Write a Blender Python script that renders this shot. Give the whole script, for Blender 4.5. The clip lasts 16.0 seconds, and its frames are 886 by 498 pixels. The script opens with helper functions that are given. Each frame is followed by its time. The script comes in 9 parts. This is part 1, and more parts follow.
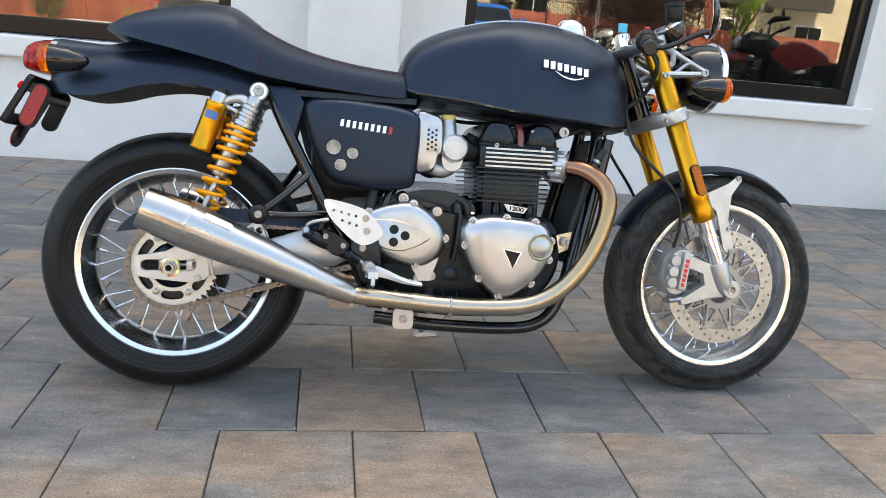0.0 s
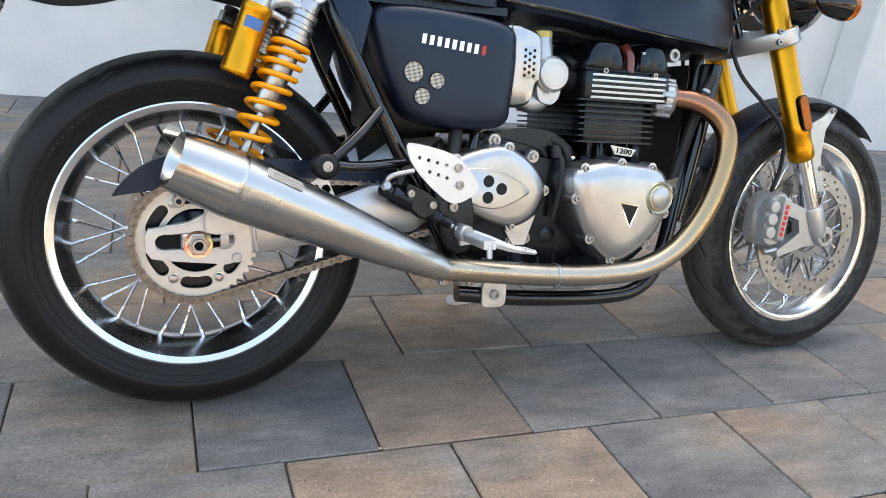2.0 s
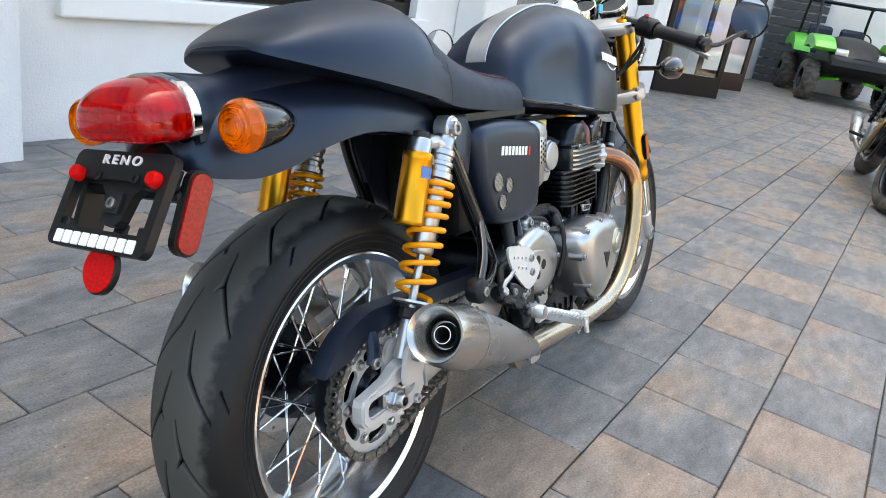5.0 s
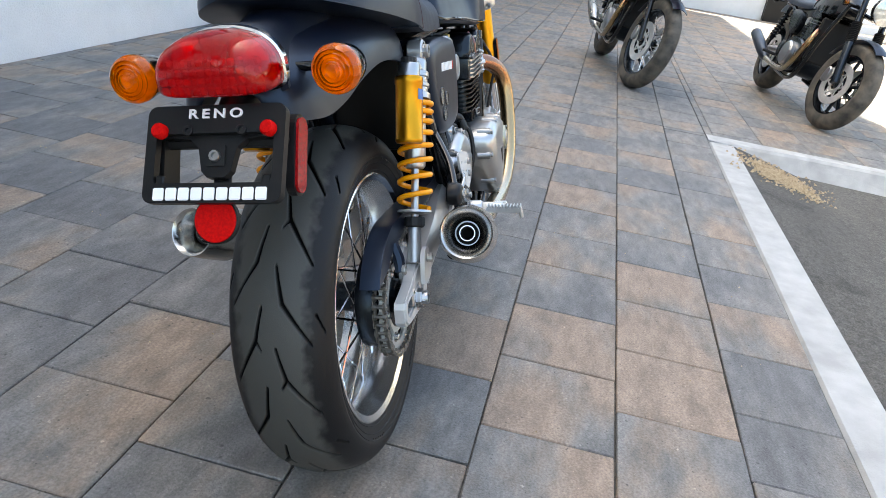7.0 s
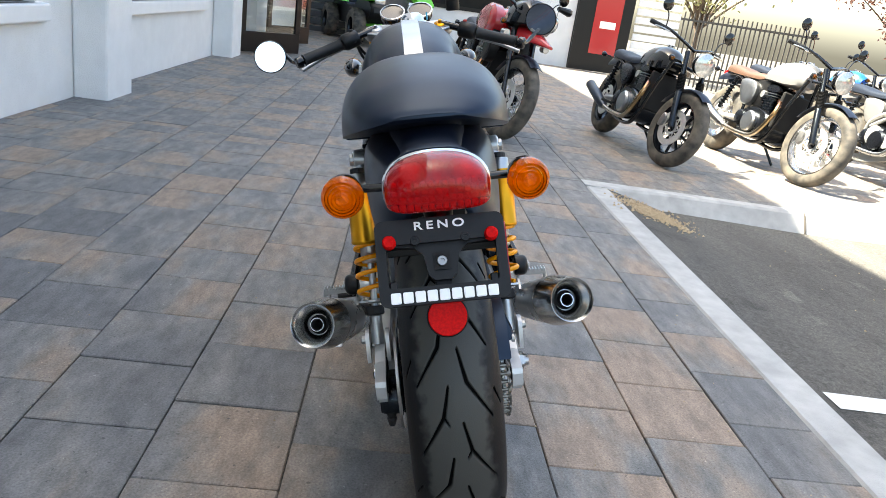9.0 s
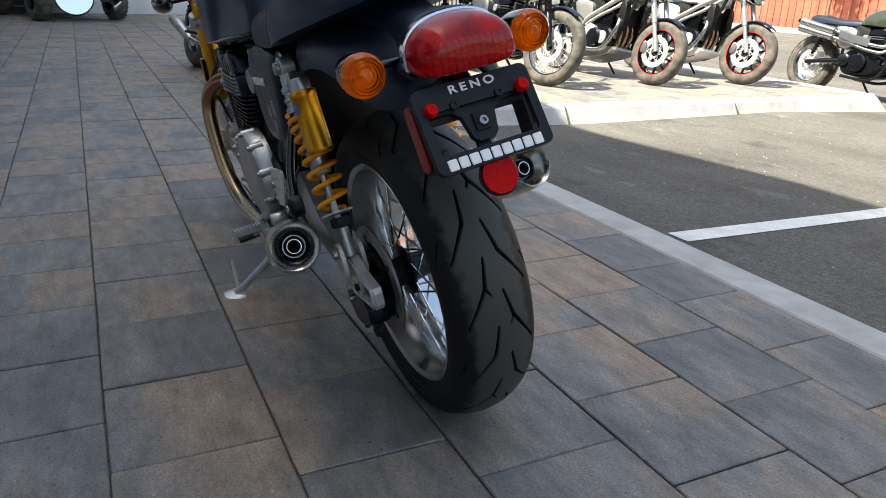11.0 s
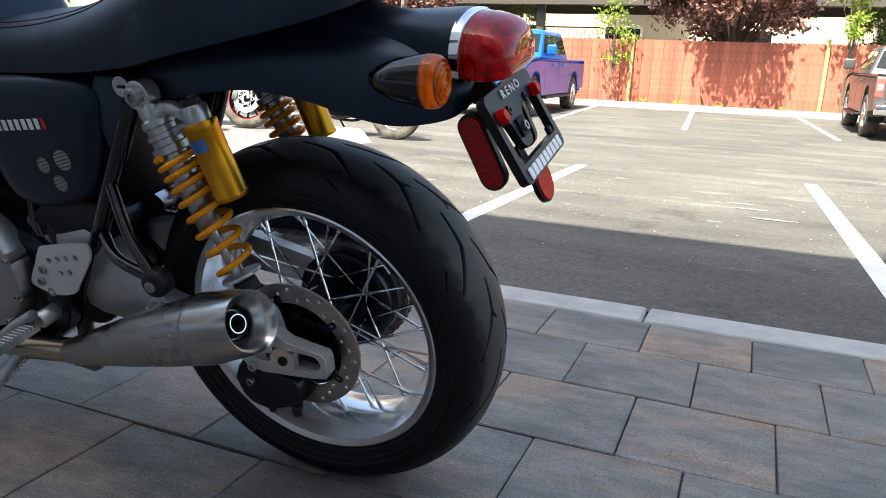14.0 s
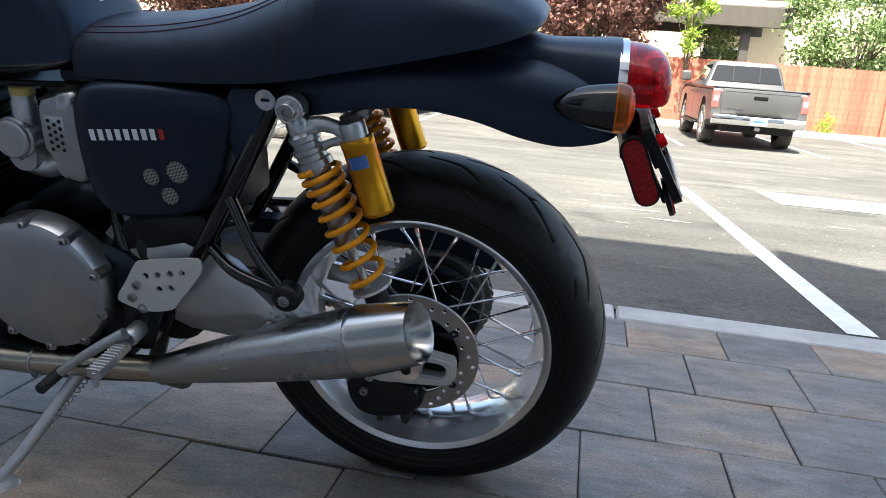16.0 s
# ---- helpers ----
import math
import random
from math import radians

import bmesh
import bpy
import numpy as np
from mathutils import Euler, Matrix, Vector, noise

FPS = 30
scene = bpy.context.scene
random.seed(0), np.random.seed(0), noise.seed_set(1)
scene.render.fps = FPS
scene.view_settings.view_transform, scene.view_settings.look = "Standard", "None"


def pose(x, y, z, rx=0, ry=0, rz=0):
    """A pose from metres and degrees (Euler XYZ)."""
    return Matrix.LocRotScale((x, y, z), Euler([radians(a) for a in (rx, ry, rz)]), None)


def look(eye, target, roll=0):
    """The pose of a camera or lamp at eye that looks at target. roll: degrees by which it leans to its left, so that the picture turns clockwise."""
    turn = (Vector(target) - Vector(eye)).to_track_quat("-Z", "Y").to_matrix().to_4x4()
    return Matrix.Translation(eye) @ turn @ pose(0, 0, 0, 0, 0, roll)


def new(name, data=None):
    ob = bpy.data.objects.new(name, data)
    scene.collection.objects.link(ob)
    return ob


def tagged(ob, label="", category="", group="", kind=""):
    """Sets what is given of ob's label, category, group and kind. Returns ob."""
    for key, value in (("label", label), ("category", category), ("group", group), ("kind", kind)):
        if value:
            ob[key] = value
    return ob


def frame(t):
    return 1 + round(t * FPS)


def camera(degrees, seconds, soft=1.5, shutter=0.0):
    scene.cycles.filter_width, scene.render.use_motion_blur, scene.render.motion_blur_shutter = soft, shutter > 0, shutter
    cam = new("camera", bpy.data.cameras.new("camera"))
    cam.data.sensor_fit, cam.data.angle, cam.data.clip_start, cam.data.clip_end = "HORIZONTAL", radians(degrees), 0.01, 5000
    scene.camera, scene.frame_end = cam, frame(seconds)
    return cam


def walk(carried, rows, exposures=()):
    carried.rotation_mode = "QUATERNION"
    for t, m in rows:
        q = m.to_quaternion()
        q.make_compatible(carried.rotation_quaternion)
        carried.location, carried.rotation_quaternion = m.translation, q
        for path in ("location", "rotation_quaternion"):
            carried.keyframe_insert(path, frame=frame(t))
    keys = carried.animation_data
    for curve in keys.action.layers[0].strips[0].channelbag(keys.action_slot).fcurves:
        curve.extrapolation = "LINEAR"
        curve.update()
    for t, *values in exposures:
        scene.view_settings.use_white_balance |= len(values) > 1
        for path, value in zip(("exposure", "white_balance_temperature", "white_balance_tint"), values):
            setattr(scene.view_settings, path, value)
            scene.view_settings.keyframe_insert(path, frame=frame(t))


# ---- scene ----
cam = camera(61.9, 16.0, soft=0.8)
PATH = [
    (0, (0.373, 0.343, 0.924), (0.697, 2.225, 0.33), 5.6),
    (0.5, (0.255, 0.379, 0.894), (0.714, 2.23, 0.291), 6.4),
    (1, (0.145, 0.521, 0.839), (0.679, 2.33, 0.172), 7.0),
    (1.5, (0.053, 0.712, 0.818), (0.658, 2.482, 0.11), 7.3),
    (2, (-0.034, 0.846, 0.8), (0.7, 2.56, 0.077), 8.0),
    (2.5, (-0.184, 0.955, 0.804), (0.803, 2.547, 0.101), 9.3),
    (3, (-0.337, 1.039, 0.839), (0.794, 2.534, 0.141), 9.6),
    (3.5, (-0.464, 1.153, 0.844), (0.783, 2.56, 0.16), 10.3),
    (4, (-0.585, 1.314, 0.891), (0.866, 2.513, 0.215), 10.3),
    (4.2, (-0.624, 1.353, 0.928), (0.869, 2.487, 0.232), 10.4),
    (6.3, (-1.064, 1.645, 0.972), (0.733, 2.213, 0.302), 8.4),
    (6.5, (-1.073, 1.689, 0.953), (0.738, 2.16, 0.247), 8.6),
    (7, (-1.122, 1.784, 0.953), (0.684, 2.065, 0.142), 8.9),
    (7.5, (-1.163, 1.893, 0.949), (0.644, 2.072, 0.111), 8.9),
    (8, (-1.251, 2.056, 0.989), (0.611, 2.026, 0.26), 9.3),
    (8.2, (-1.28, 2.111, 1.011), (0.6, 2.029, 0.335), 9.1),
    (10.3, (-1.312, 2.583, 0.916), (0.488, 2.07, 0.209), 5.2),
    (10.5, (-1.29, 2.629, 0.899), (0.467, 1.992, 0.188), 4.0),
    (11, (-1.224, 2.71, 0.828), (0.466, 1.885, 0.146), 2.0),
    (11.5, (-1.112, 2.752, 0.742), (0.47, 1.696, 0.125), 1.6),
    (12, (-1.001, 2.808, 0.696), (0.348, 1.453, 0.107), 3.8),
    (12.5, (-0.924, 2.884, 0.68), (0.203, 1.358, 0.046), 3.8),
    (13, (-0.816, 2.979, 0.689), (0.078, 1.308, 0.051), 3.8),
    (13.5, (-0.712, 3.104, 0.722), (0.103, 1.367, 0.158), 3.1),
    (14, (-0.598, 3.169, 0.728), (0.14, 1.378, 0.23), 2.2),
    (14.5, (-0.48, 3.214, 0.734), (0.149, 1.365, 0.299), 2.4),
    (15, (-0.392, 3.278, 0.749), (0.126, 1.398, 0.307), 3.1),
    (15.5, (-0.328, 3.312, 0.739), (0.119, 1.421, 0.267), 4.4),
    (16, (-0.213, 3.345, 0.738), (0.141, 1.436, 0.258), 4.4),
]
walk(cam, [(t, look(eye, target, roll)) for t, eye, target, roll in PATH],
     exposures=[(0.0, 2.79, 7950, 4), (2.5, 2.88, 7950, 4), (4.0, 3.12, 7950, 4), (6.5, 2.82, 7550, 4), (8.0, 2.84, 7500, 4), (10.3, 2.24, 7300, 4), (10.7, 2.06, 7200, 4), (11.2, 1.76, 7200, 4), (12.0, 1.82, 7200, 4), (13.0, 1.94, 7000, 4), (14.0, 2.01, 6950, 4), (16.0, 2.20, 6700, 4)])

# ---- light ----
SUN_EL, SUN_AZ = 60.0, 12.0        # degrees: height, and turn from +y towards +x
world = bpy.data.worlds.new("world")
scene.world = world
world.use_nodes = True
wn = world.node_tree
sky = wn.nodes.new("ShaderNodeTexSky")
sky.sky_type = "NISHITA"
sky.sun_disc = False
sky.dust_density = 3.5
sky.sun_elevation, sky.sun_rotation = radians(SUN_EL), radians(SUN_AZ)
wn.nodes["Background"].inputs["Strength"].default_value = 0.12
wn.links.new(sky.outputs[0], wn.nodes["Background"].inputs["Color"])
sun = new("sun", bpy.data.lights.new("sun", "SUN"))
sun.data.energy, sun.data.angle, sun.data.color = 5.0, radians(0.5), (1.0, 0.96, 0.90)
_h = math.cos(radians(SUN_EL))
sun.matrix_world = look((_h * math.sin(radians(SUN_AZ)) * 30, _h * math.cos(radians(SUN_AZ)) * 30, math.sin(radians(SUN_EL)) * 30), (0, 0, 0))

# ---- materials ----
def mat(name, color, rough=0.5, metal=0.0, var=0.0, scale=20.0, bump=0.0, bscale=200.0, color2=None, coat=0.0,
        rand=0.0, spec=0.5, stain=0.0, stain_scale=2.0, aniso=0.0, sky_tint=None):
    """A procedural surface: two scales of colour variation, roughness variation and fine relief."""
    m = bpy.data.materials.new(name)
    m.use_nodes = True
    nt, N, K = m.node_tree, m.node_tree.nodes, m.node_tree.links
    b = N["Principled BSDF"]
    b.inputs["Metallic"].default_value = metal
    b.inputs["Roughness"].default_value = rough
    b.inputs["Specular IOR Level"].default_value = spec
    b.inputs["Coat Weight"].default_value = coat
    if sky_tint:
        b.inputs["Specular Tint"].default_value = (*sky_tint, 1)
    b.inputs["Coat Roughness"].default_value = 0.06
    b.inputs["Anisotropic"].default_value = aniso
    tc = N.new("ShaderNodeTexCoord")
    rgb = N.new("ShaderNodeRGB")
    rgb.outputs[0].default_value = (*color, 1)
    out = rgb.outputs[0]
    if var or color2:
        n1 = N.new("ShaderNodeTexNoise")
        n1.inputs["Scale"].default_value, n1.inputs["Detail"].default_value = scale, 6
        K.new(tc.outputs["Object"], n1.inputs["Vector"])
        mx = N.new("ShaderNodeMix")
        mx.data_type = "RGBA"
        c2 = color2 or tuple(c * (1 - var) for c in color)
        rp = N.new("ShaderNodeMapRange")
        rp.inputs["From Min"].default_value, rp.inputs["From Max"].default_value = 0.35, 0.65
        K.new(n1.outputs["Fac"], rp.inputs["Value"])
        K.new(rp.outputs[0], mx.inputs["Factor"])
        K.new(out, mx.inputs[6])
        mx.inputs[7].default_value = (*c2, 1)
        out = mx.outputs[2]
        rr = N.new("ShaderNodeMapRange")
        rr.inputs["To Min"].default_value, rr.inputs["To Max"].default_value = rough * 0.85, min(1, rough * 1.15)
        K.new(n1.outputs["Fac"], rr.inputs["Value"])
        K.new(rr.outputs[0], b.inputs["Roughness"])
    if stain:
        n2 = N.new("ShaderNodeTexNoise")
        n2.inputs["Scale"].default_value, n2.inputs["Detail"].default_value = stain_scale, 5
        K.new(tc.outputs["Object"], n2.inputs["Vector"])
        rp = N.new("ShaderNodeMapRange")
        rp.inputs["From Min"].default_value, rp.inputs["From Max"].default_value = 0.4, 0.7
        rp.inputs["To Min"].default_value, rp.inputs["To Max"].default_value = 1.0, 1.0 - stain
        K.new(n2.outputs["Fac"], rp.inputs["Value"])
        hs = N.new("ShaderNodeHueSaturation")
        K.new(rp.outputs[0], hs.inputs["Value"])
        K.new(out, hs.inputs["Color"])
        out = hs.outputs[0]
    if rand:
        oi = N.new("ShaderNodeObjectInfo")
        rp = N.new("ShaderNodeMapRange")
        rp.inputs["To Min"].default_value, rp.inputs["To Max"].default_value = 1 - rand, 1 + rand
        K.new(oi.outputs["Random"], rp.inputs["Value"])
        hs = N.new("ShaderNodeHueSaturation")
        K.new(rp.outputs[0], hs.inputs["Value"])
        K.new(out, hs.inputs["Color"])
        out = hs.outputs[0]
    K.new(out, b.inputs["Base Color"])
    if bump:
        n3 = N.new("ShaderNodeTexNoise")
        n3.inputs["Scale"].default_value, n3.inputs["Detail"].default_value = bscale, 4
        K.new(tc.outputs["Object"], n3.inputs["Vector"])
        bp = N.new("ShaderNodeBump")
        bp.inputs["Strength"].default_value, bp.inputs["Distance"].default_value = bump, 0.004
        K.new(n3.outputs["Fac"], bp.inputs["Height"])
        K.new(bp.outputs[0], b.inputs["Normal"])
    return m


def glassy(name, color, rough=0.03, trans=1.0, ior=1.45, bump=0.0, bscale=60.0):
    m = mat(name, color, rough, bump=bump, bscale=bscale)
    b = m.node_tree.nodes["Principled BSDF"]
    b.inputs["Transmission Weight"].default_value = trans
    b.inputs["IOR"].default_value = ior
    return m


def paver_mat(name, per_island=False):
    """Concrete pavers, each blended between blue-grey and tan with soft clouds."""
    m = mat(name, (0.2, 0.2, 0.2), 0.60, bump=0.5, bscale=260)
    N, K = m.node_tree.nodes, m.node_tree.links
    b = N["Principled BSDF"]
    src = N.new("ShaderNodeNewGeometry").outputs["Random Per Island"] if per_island else N.new("ShaderNodeObjectInfo").outputs["Random"]
    tc = N.new("ShaderNodeNewGeometry")
    off = N.new("ShaderNodeVectorMath")
    off.operation = "SCALE"
    off.inputs[0].default_value = (7.3, 11.1, 5.7)
    K.new(src, off.inputs["Scale"])
    add = N.new("ShaderNodeVectorMath")
    K.new(tc.outputs["Position"], add.inputs[0])
    K.new(off.outputs[0], add.inputs[1])
    st = N.new("ShaderNodeVectorMath")
    st.operation = "MULTIPLY"
    st.inputs[1].default_value = (1.7, 3.8, 1.0)
    K.new(add.outputs[0], st.inputs[0])
    cloud = N.new("ShaderNodeTexNoise")
    cloud.inputs["Scale"].default_value, cloud.inputs["Detail"].default_value, cloud.inputs["Roughness"].default_value = 1.0, 7, 0.55
    K.new(st.outputs[0], cloud.inputs["Vector"])
    mixf = N.new("ShaderNodeMath")
    mixf.operation = "MULTIPLY_ADD"
    K.new(src, mixf.inputs[0])
    mixf.inputs[1].default_value = 0.50
    sub = N.new("ShaderNodeMath")
    sub.operation = "MULTIPLY_ADD"
    K.new(cloud.outputs["Fac"], sub.inputs[0])
    sub.inputs[1].default_value, sub.inputs[2].default_value = 3.1, -1.33
    K.new(sub.outputs[0], mixf.inputs[2])
    ramp = N.new("ShaderNodeValToRGB")
    e = ramp.color_ramp.elements
    e[0].position, e[0].color = 0.10, (0.122, 0.119, 0.118, 1)
    e[1].position, e[1].color = 0.92, (0.250, 0.183, 0.135, 1)
    e2 = e.new(0.45)
    e2.color = (0.176, 0.165, 0.152, 1)
    e3 = e.new(0.68)
    e3.color = (0.214, 0.174, 0.140, 1)
    K.new(mixf.outputs[0], ramp.inputs[0])
    grain = N.new("ShaderNodeTexNoise")
    grain.inputs["Scale"].default_value, grain.inputs["Detail"].default_value = 180, 5
    K.new(tc.outputs["Position"], grain.inputs["Vector"])
    gr = N.new("ShaderNodeMapRange")
    gr.inputs["From Min"].default_value, gr.inputs["From Max"].default_value = 0.3, 0.7
    gr.inputs["To Min"].default_value, gr.inputs["To Max"].default_value = 0.72, 1.22
    K.new(grain.outputs["Fac"], gr.inputs["Value"])
    hs = N.new("ShaderNodeHueSaturation")
    K.new(gr.outputs[0], hs.inputs["Value"])
    K.new(ramp.outputs[0], hs.inputs["Color"])
    # blotches a few centimetres wide, stretched along the walk
    bs = N.new("ShaderNodeVectorMath")
    bs.operation = "MULTIPLY"
    bs.inputs[1].default_value = (9.0, 22.0, 1.0)
    K.new(add.outputs[0], bs.inputs[0])
    blot = N.new("ShaderNodeTexNoise")
    blot.inputs["Scale"].default_value, blot.inputs["Detail"].default_value, blot.inputs["Roughness"].default_value = 1.0, 6, 0.65
    K.new(bs.outputs[0], blot.inputs["Vector"])
    br = N.new("ShaderNodeMapRange")
    br.inputs["From Min"].default_value, br.inputs["From Max"].default_value = 0.32, 0.68
    br.inputs["To Min"].default_value, br.inputs["To Max"].default_value = 0.68, 1.30
    K.new(blot.outputs["Fac"], br.inputs["Value"])
    gm = N.new("ShaderNodeMath")
    gm.operation = "MULTIPLY"
    K.new(gr.outputs[0], gm.inputs[0])
    K.new(br.outputs[0], gm.inputs[1])
    K.new(gm.outputs[0], hs.inputs["Value"])
    # small pits and pale specks of aggregate
    pit = N.new("ShaderNodeTexNoise")
    pit.inputs["Scale"].default_value, pit.inputs["Detail"].default_value = 75, 3
    K.new(tc.outputs["Position"], pit.inputs["Vector"])
    pr = N.new("ShaderNodeValToRGB")
    q = pr.color_ramp.elements
    q[0].position, q[0].color = 0.27, (0.45, 0.45, 0.45, 1)
    q[1].position, q[1].color = 0.33, (1, 1, 1, 1)
    for pos, c in ((0.69, 1.0), (0.735, 1.7)):
        w = q.new(pos)
        w.color = (c, c, c, 1)
    K.new(pit.outputs["Fac"], pr.inputs[0])
    ml = N.new("ShaderNodeMix")
    ml.data_type, ml.blend_type = "RGBA", "MULTIPLY"
    ml.inputs["Factor"].default_value = 1.0
    K.new(hs.outputs[0], ml.inputs[6])
    K.new(pr.outputs[0], ml.inputs[7])
    K.new(ml.outputs[2], b.inputs["Base Color"])
    return m


M_PAVER = paver_mat("paver_concrete")
M_PAVER_FAR = paver_mat("paver_concrete_far", True)
M_JOINT = mat("joint_sand", (0.12, 0.108, 0.094), 0.95, var=0.5, scale=90, bump=0.8, bscale=300)
M_STUCCO = mat("white_stucco", (0.74, 0.74, 0.73), 0.85, var=0.05, scale=6, bump=0.9, bscale=130, stain=0.06)
M_SILL = mat("smooth_white_plaster", (0.74, 0.74, 0.73), 0.75, var=0.04, scale=8, bump=0.15, bscale=90)
M_FRAME = mat("dark_bronze_aluminium", (0.006, 0.006, 0.007), 0.3, metal=0.0, var=0.2, scale=30, spec=0.3)
def asphalt_mat():
    """Worn asphalt: pale aggregate, grey patches, dark oil stains and thin pale scuffs."""
    m = mat("asphalt", (0.100, 0.094, 0.083), 0.9, var=0.30, scale=45, bump=0.9, bscale=220, stain=0.30, stain_scale=0.7)
    N, K = m.node_tree.nodes, m.node_tree.links
    b = N["Principled BSDF"]
    out = b.inputs["Base Color"].links[0].from_socket
    tc = N.new("ShaderNodeTexCoord")
    for stretch, scale, detail, ramp in (((1.0, 2.6, 1.0), 1.3, 9, ((0.56, 1.0), (0.62, 1.0), (0.66, 1.6))), ((0.35, 1.7, 1.0), 1.1, 8, ((0.32, 0.72), (0.5, 1.0), (0.66, 1.28))), ((1.0, 1.0, 1.0), 1.9, 7, ((0.33, 0.55), (0.44, 1.0), (1.0, 1.0))),
                                         ((1.0, 1.0, 1.0), 160.0, 3, ((0.32, 0.55), (0.5, 1.0), (0.70, 1.7))), ((3.0, 0.5, 1.0), 5.0, 6, ((0.60, 1.0), (0.685, 1.0), (0.71, 1.35)))):
        mp = N.new("ShaderNodeVectorMath")
        mp.operation = "MULTIPLY"
        mp.inputs[1].default_value = stretch
        K.new(tc.outputs["Object"], mp.inputs[0])
        nz = N.new("ShaderNodeTexNoise")
        nz.inputs["Scale"].default_value, nz.inputs["Detail"].default_value, nz.inputs["Roughness"].default_value = scale, detail, 0.62
        K.new(mp.outputs[0], nz.inputs["Vector"])
        rp = N.new("ShaderNodeValToRGB")
        e = rp.color_ramp.elements
        e[0].position, e[0].color = ramp[0][0], (ramp[0][1],) * 3 + (1,)
        e[1].position, e[1].color = ramp[2][0], (ramp[2][1],) * 3 + (1,)
        q = e.new(ramp[1][0])
        q.color = (ramp[1][1],) * 3 + (1,)
        K.new(nz.outputs["Fac"], rp.inputs[0])
        ml = N.new("ShaderNodeMix")
        ml.data_type, ml.blend_type = "RGBA", "MULTIPLY"
        ml.inputs["Factor"].default_value = 1.0
        K.new(out, ml.inputs[6])
        K.new(rp.outputs[0], ml.inputs[7])
        out = ml.outputs[2]
    K.new(out, b.inputs["Base Color"])
    return m


M_ASPHALT = asphalt_mat()
M_KERB = mat("kerb_concrete", (0.43, 0.43, 0.42), 0.85, var=0.15, scale=14, bump=0.5, bscale=180, stain=0.2, stain_scale=4)
M_LINE = mat("white_road_paint", (0.76, 0.76, 0.74), 0.7, var=0.12, scale=30, stain=0.22, stain_scale=5, bump=0.3, bscale=200)
M_FENCE = mat("red_stained_wood", (0.40, 0.118, 0.072), 0.8, var=0.3, scale=9, bump=0.3, bscale=60, rand=0.22)
M_PANE = glassy("window_glass", (0.9, 0.93, 0.93), 0.0, ior=1.75)
M_DOORPANE = glassy("door_glass", (0.85, 0.9, 0.9), 0.0)
# the shade of an unlit room, put into the colour of its surfaces
M_DARK = mat("unlit_room_black", (0.02, 0.021, 0.024), 0.7, var=0.3, scale=3)


# ---- building blocks ----
def part(name, bm, material, parent=None, label="", smooth=False):
    """Links a bmesh as one mesh object under a thing or part."""
    me = bpy.data.meshes.new(name)
    bm.to_mesh(me)
    bm.free()
    if material:
        me.materials.append(material)
    if smooth:
        me.polygons.foreach_set("use_smooth", [True] * len(me.polygons))
        me.set_sharp_from_angle(angle=radians(38))
    ob = new(name, me)
    if parent:
        ob.parent = parent
    if label:
        ob["label"] = label
    return ob


def thing(name, label, category, m=None, group="", kind=""):
    ob = new(name)
    if m is not None:
        ob.matrix_world = m
    return tagged(ob, label, category, group, kind)


def box(x0, x1, y0, y1, z0, z1, bev=0.0, seg=1, bm=None):
    b = bmesh.new()
    r = bmesh.ops.create_cube(b, size=1)
    bmesh.ops.transform(b, matrix=Matrix.Translation(((x0 + x1) / 2, (y0 + y1) / 2, (z0 + z1) / 2)) @ Matrix.Diagonal((x1 - x0, y1 - y0, z1 - z0, 1)), verts=b.verts)
    if bev:
        bmesh.ops.bevel(b, geom=b.edges[:], offset=bev, segments=seg, affect="EDGES", profile=0.5)
    if bm is not None:
        merge(bm, b)
        return bm
    return b


def merge(a, b, m=None):
    """Adds bmesh b (freed) to bmesh a."""
    me = bpy.data.meshes.new("tmp")
    if m is not None:
        bmesh.ops.transform(b, matrix=m, verts=b.verts)
    b.to_mesh(me)
    b.free()
    a.from_mesh(me)
    bpy.data.meshes.remove(me)
    return a


# ---- ground ----
PITCH, FIRST, EDGE = 0.2935, 1.5750, 1.06
def island_z(y):
    return -0.012 * max(0.0, 1.06 - y)

def asphalt_z(x, y):
    dip = max(0.0, min(1.0, (x - 1.2) / 1.8)) * max(0.0, min(1.0, (0.9 - y) / 0.4, (2.6 + y) / 2.0))
    return -0.006 - 0.038 * min(max(0.875 - y, 0.0), 10.9) - 0.085 * dip

xs = [-80, -40, -20] + [-12 + 0.6 * i for i in range(22)] + [1.2, 1.5, 1.8, 2.1, 2.4, 2.6, 2.8, 2.9, 3.0, 3.1, 3.3, 3.8, 5, 8, 14, 25, 50, 90]
ys = [0.92, 0.9, 0.875, 0.8, 0.7, 0.6, 0.5, 0.4, 0.2, -0.1, -0.4] + [-0.8 - 0.6 * i for i in range(18)] + [-12, -16, -20, -30, -60, -120]
bm = bmesh.new()
rows = [[bm.verts.new((x, y, asphalt_z(x, y))) for x in xs] for y in ys]
for a, b in zip(rows, rows[1:]):
    for i in range(len(xs) - 1):
        bm.faces.new((a[i], b[i], b[i + 1], a[i + 1]))
tagged(part("road", bm, M_ASPHALT, smooth=True), "worn grey asphalt of the parking lot", "asphalt", kind="structure")
tagged(part("ground", box(-90, 90, 0.95, 60, -0.3, -0.009), M_JOINT), "sandy bed under the pavers and the building", "ground", kind="structure")

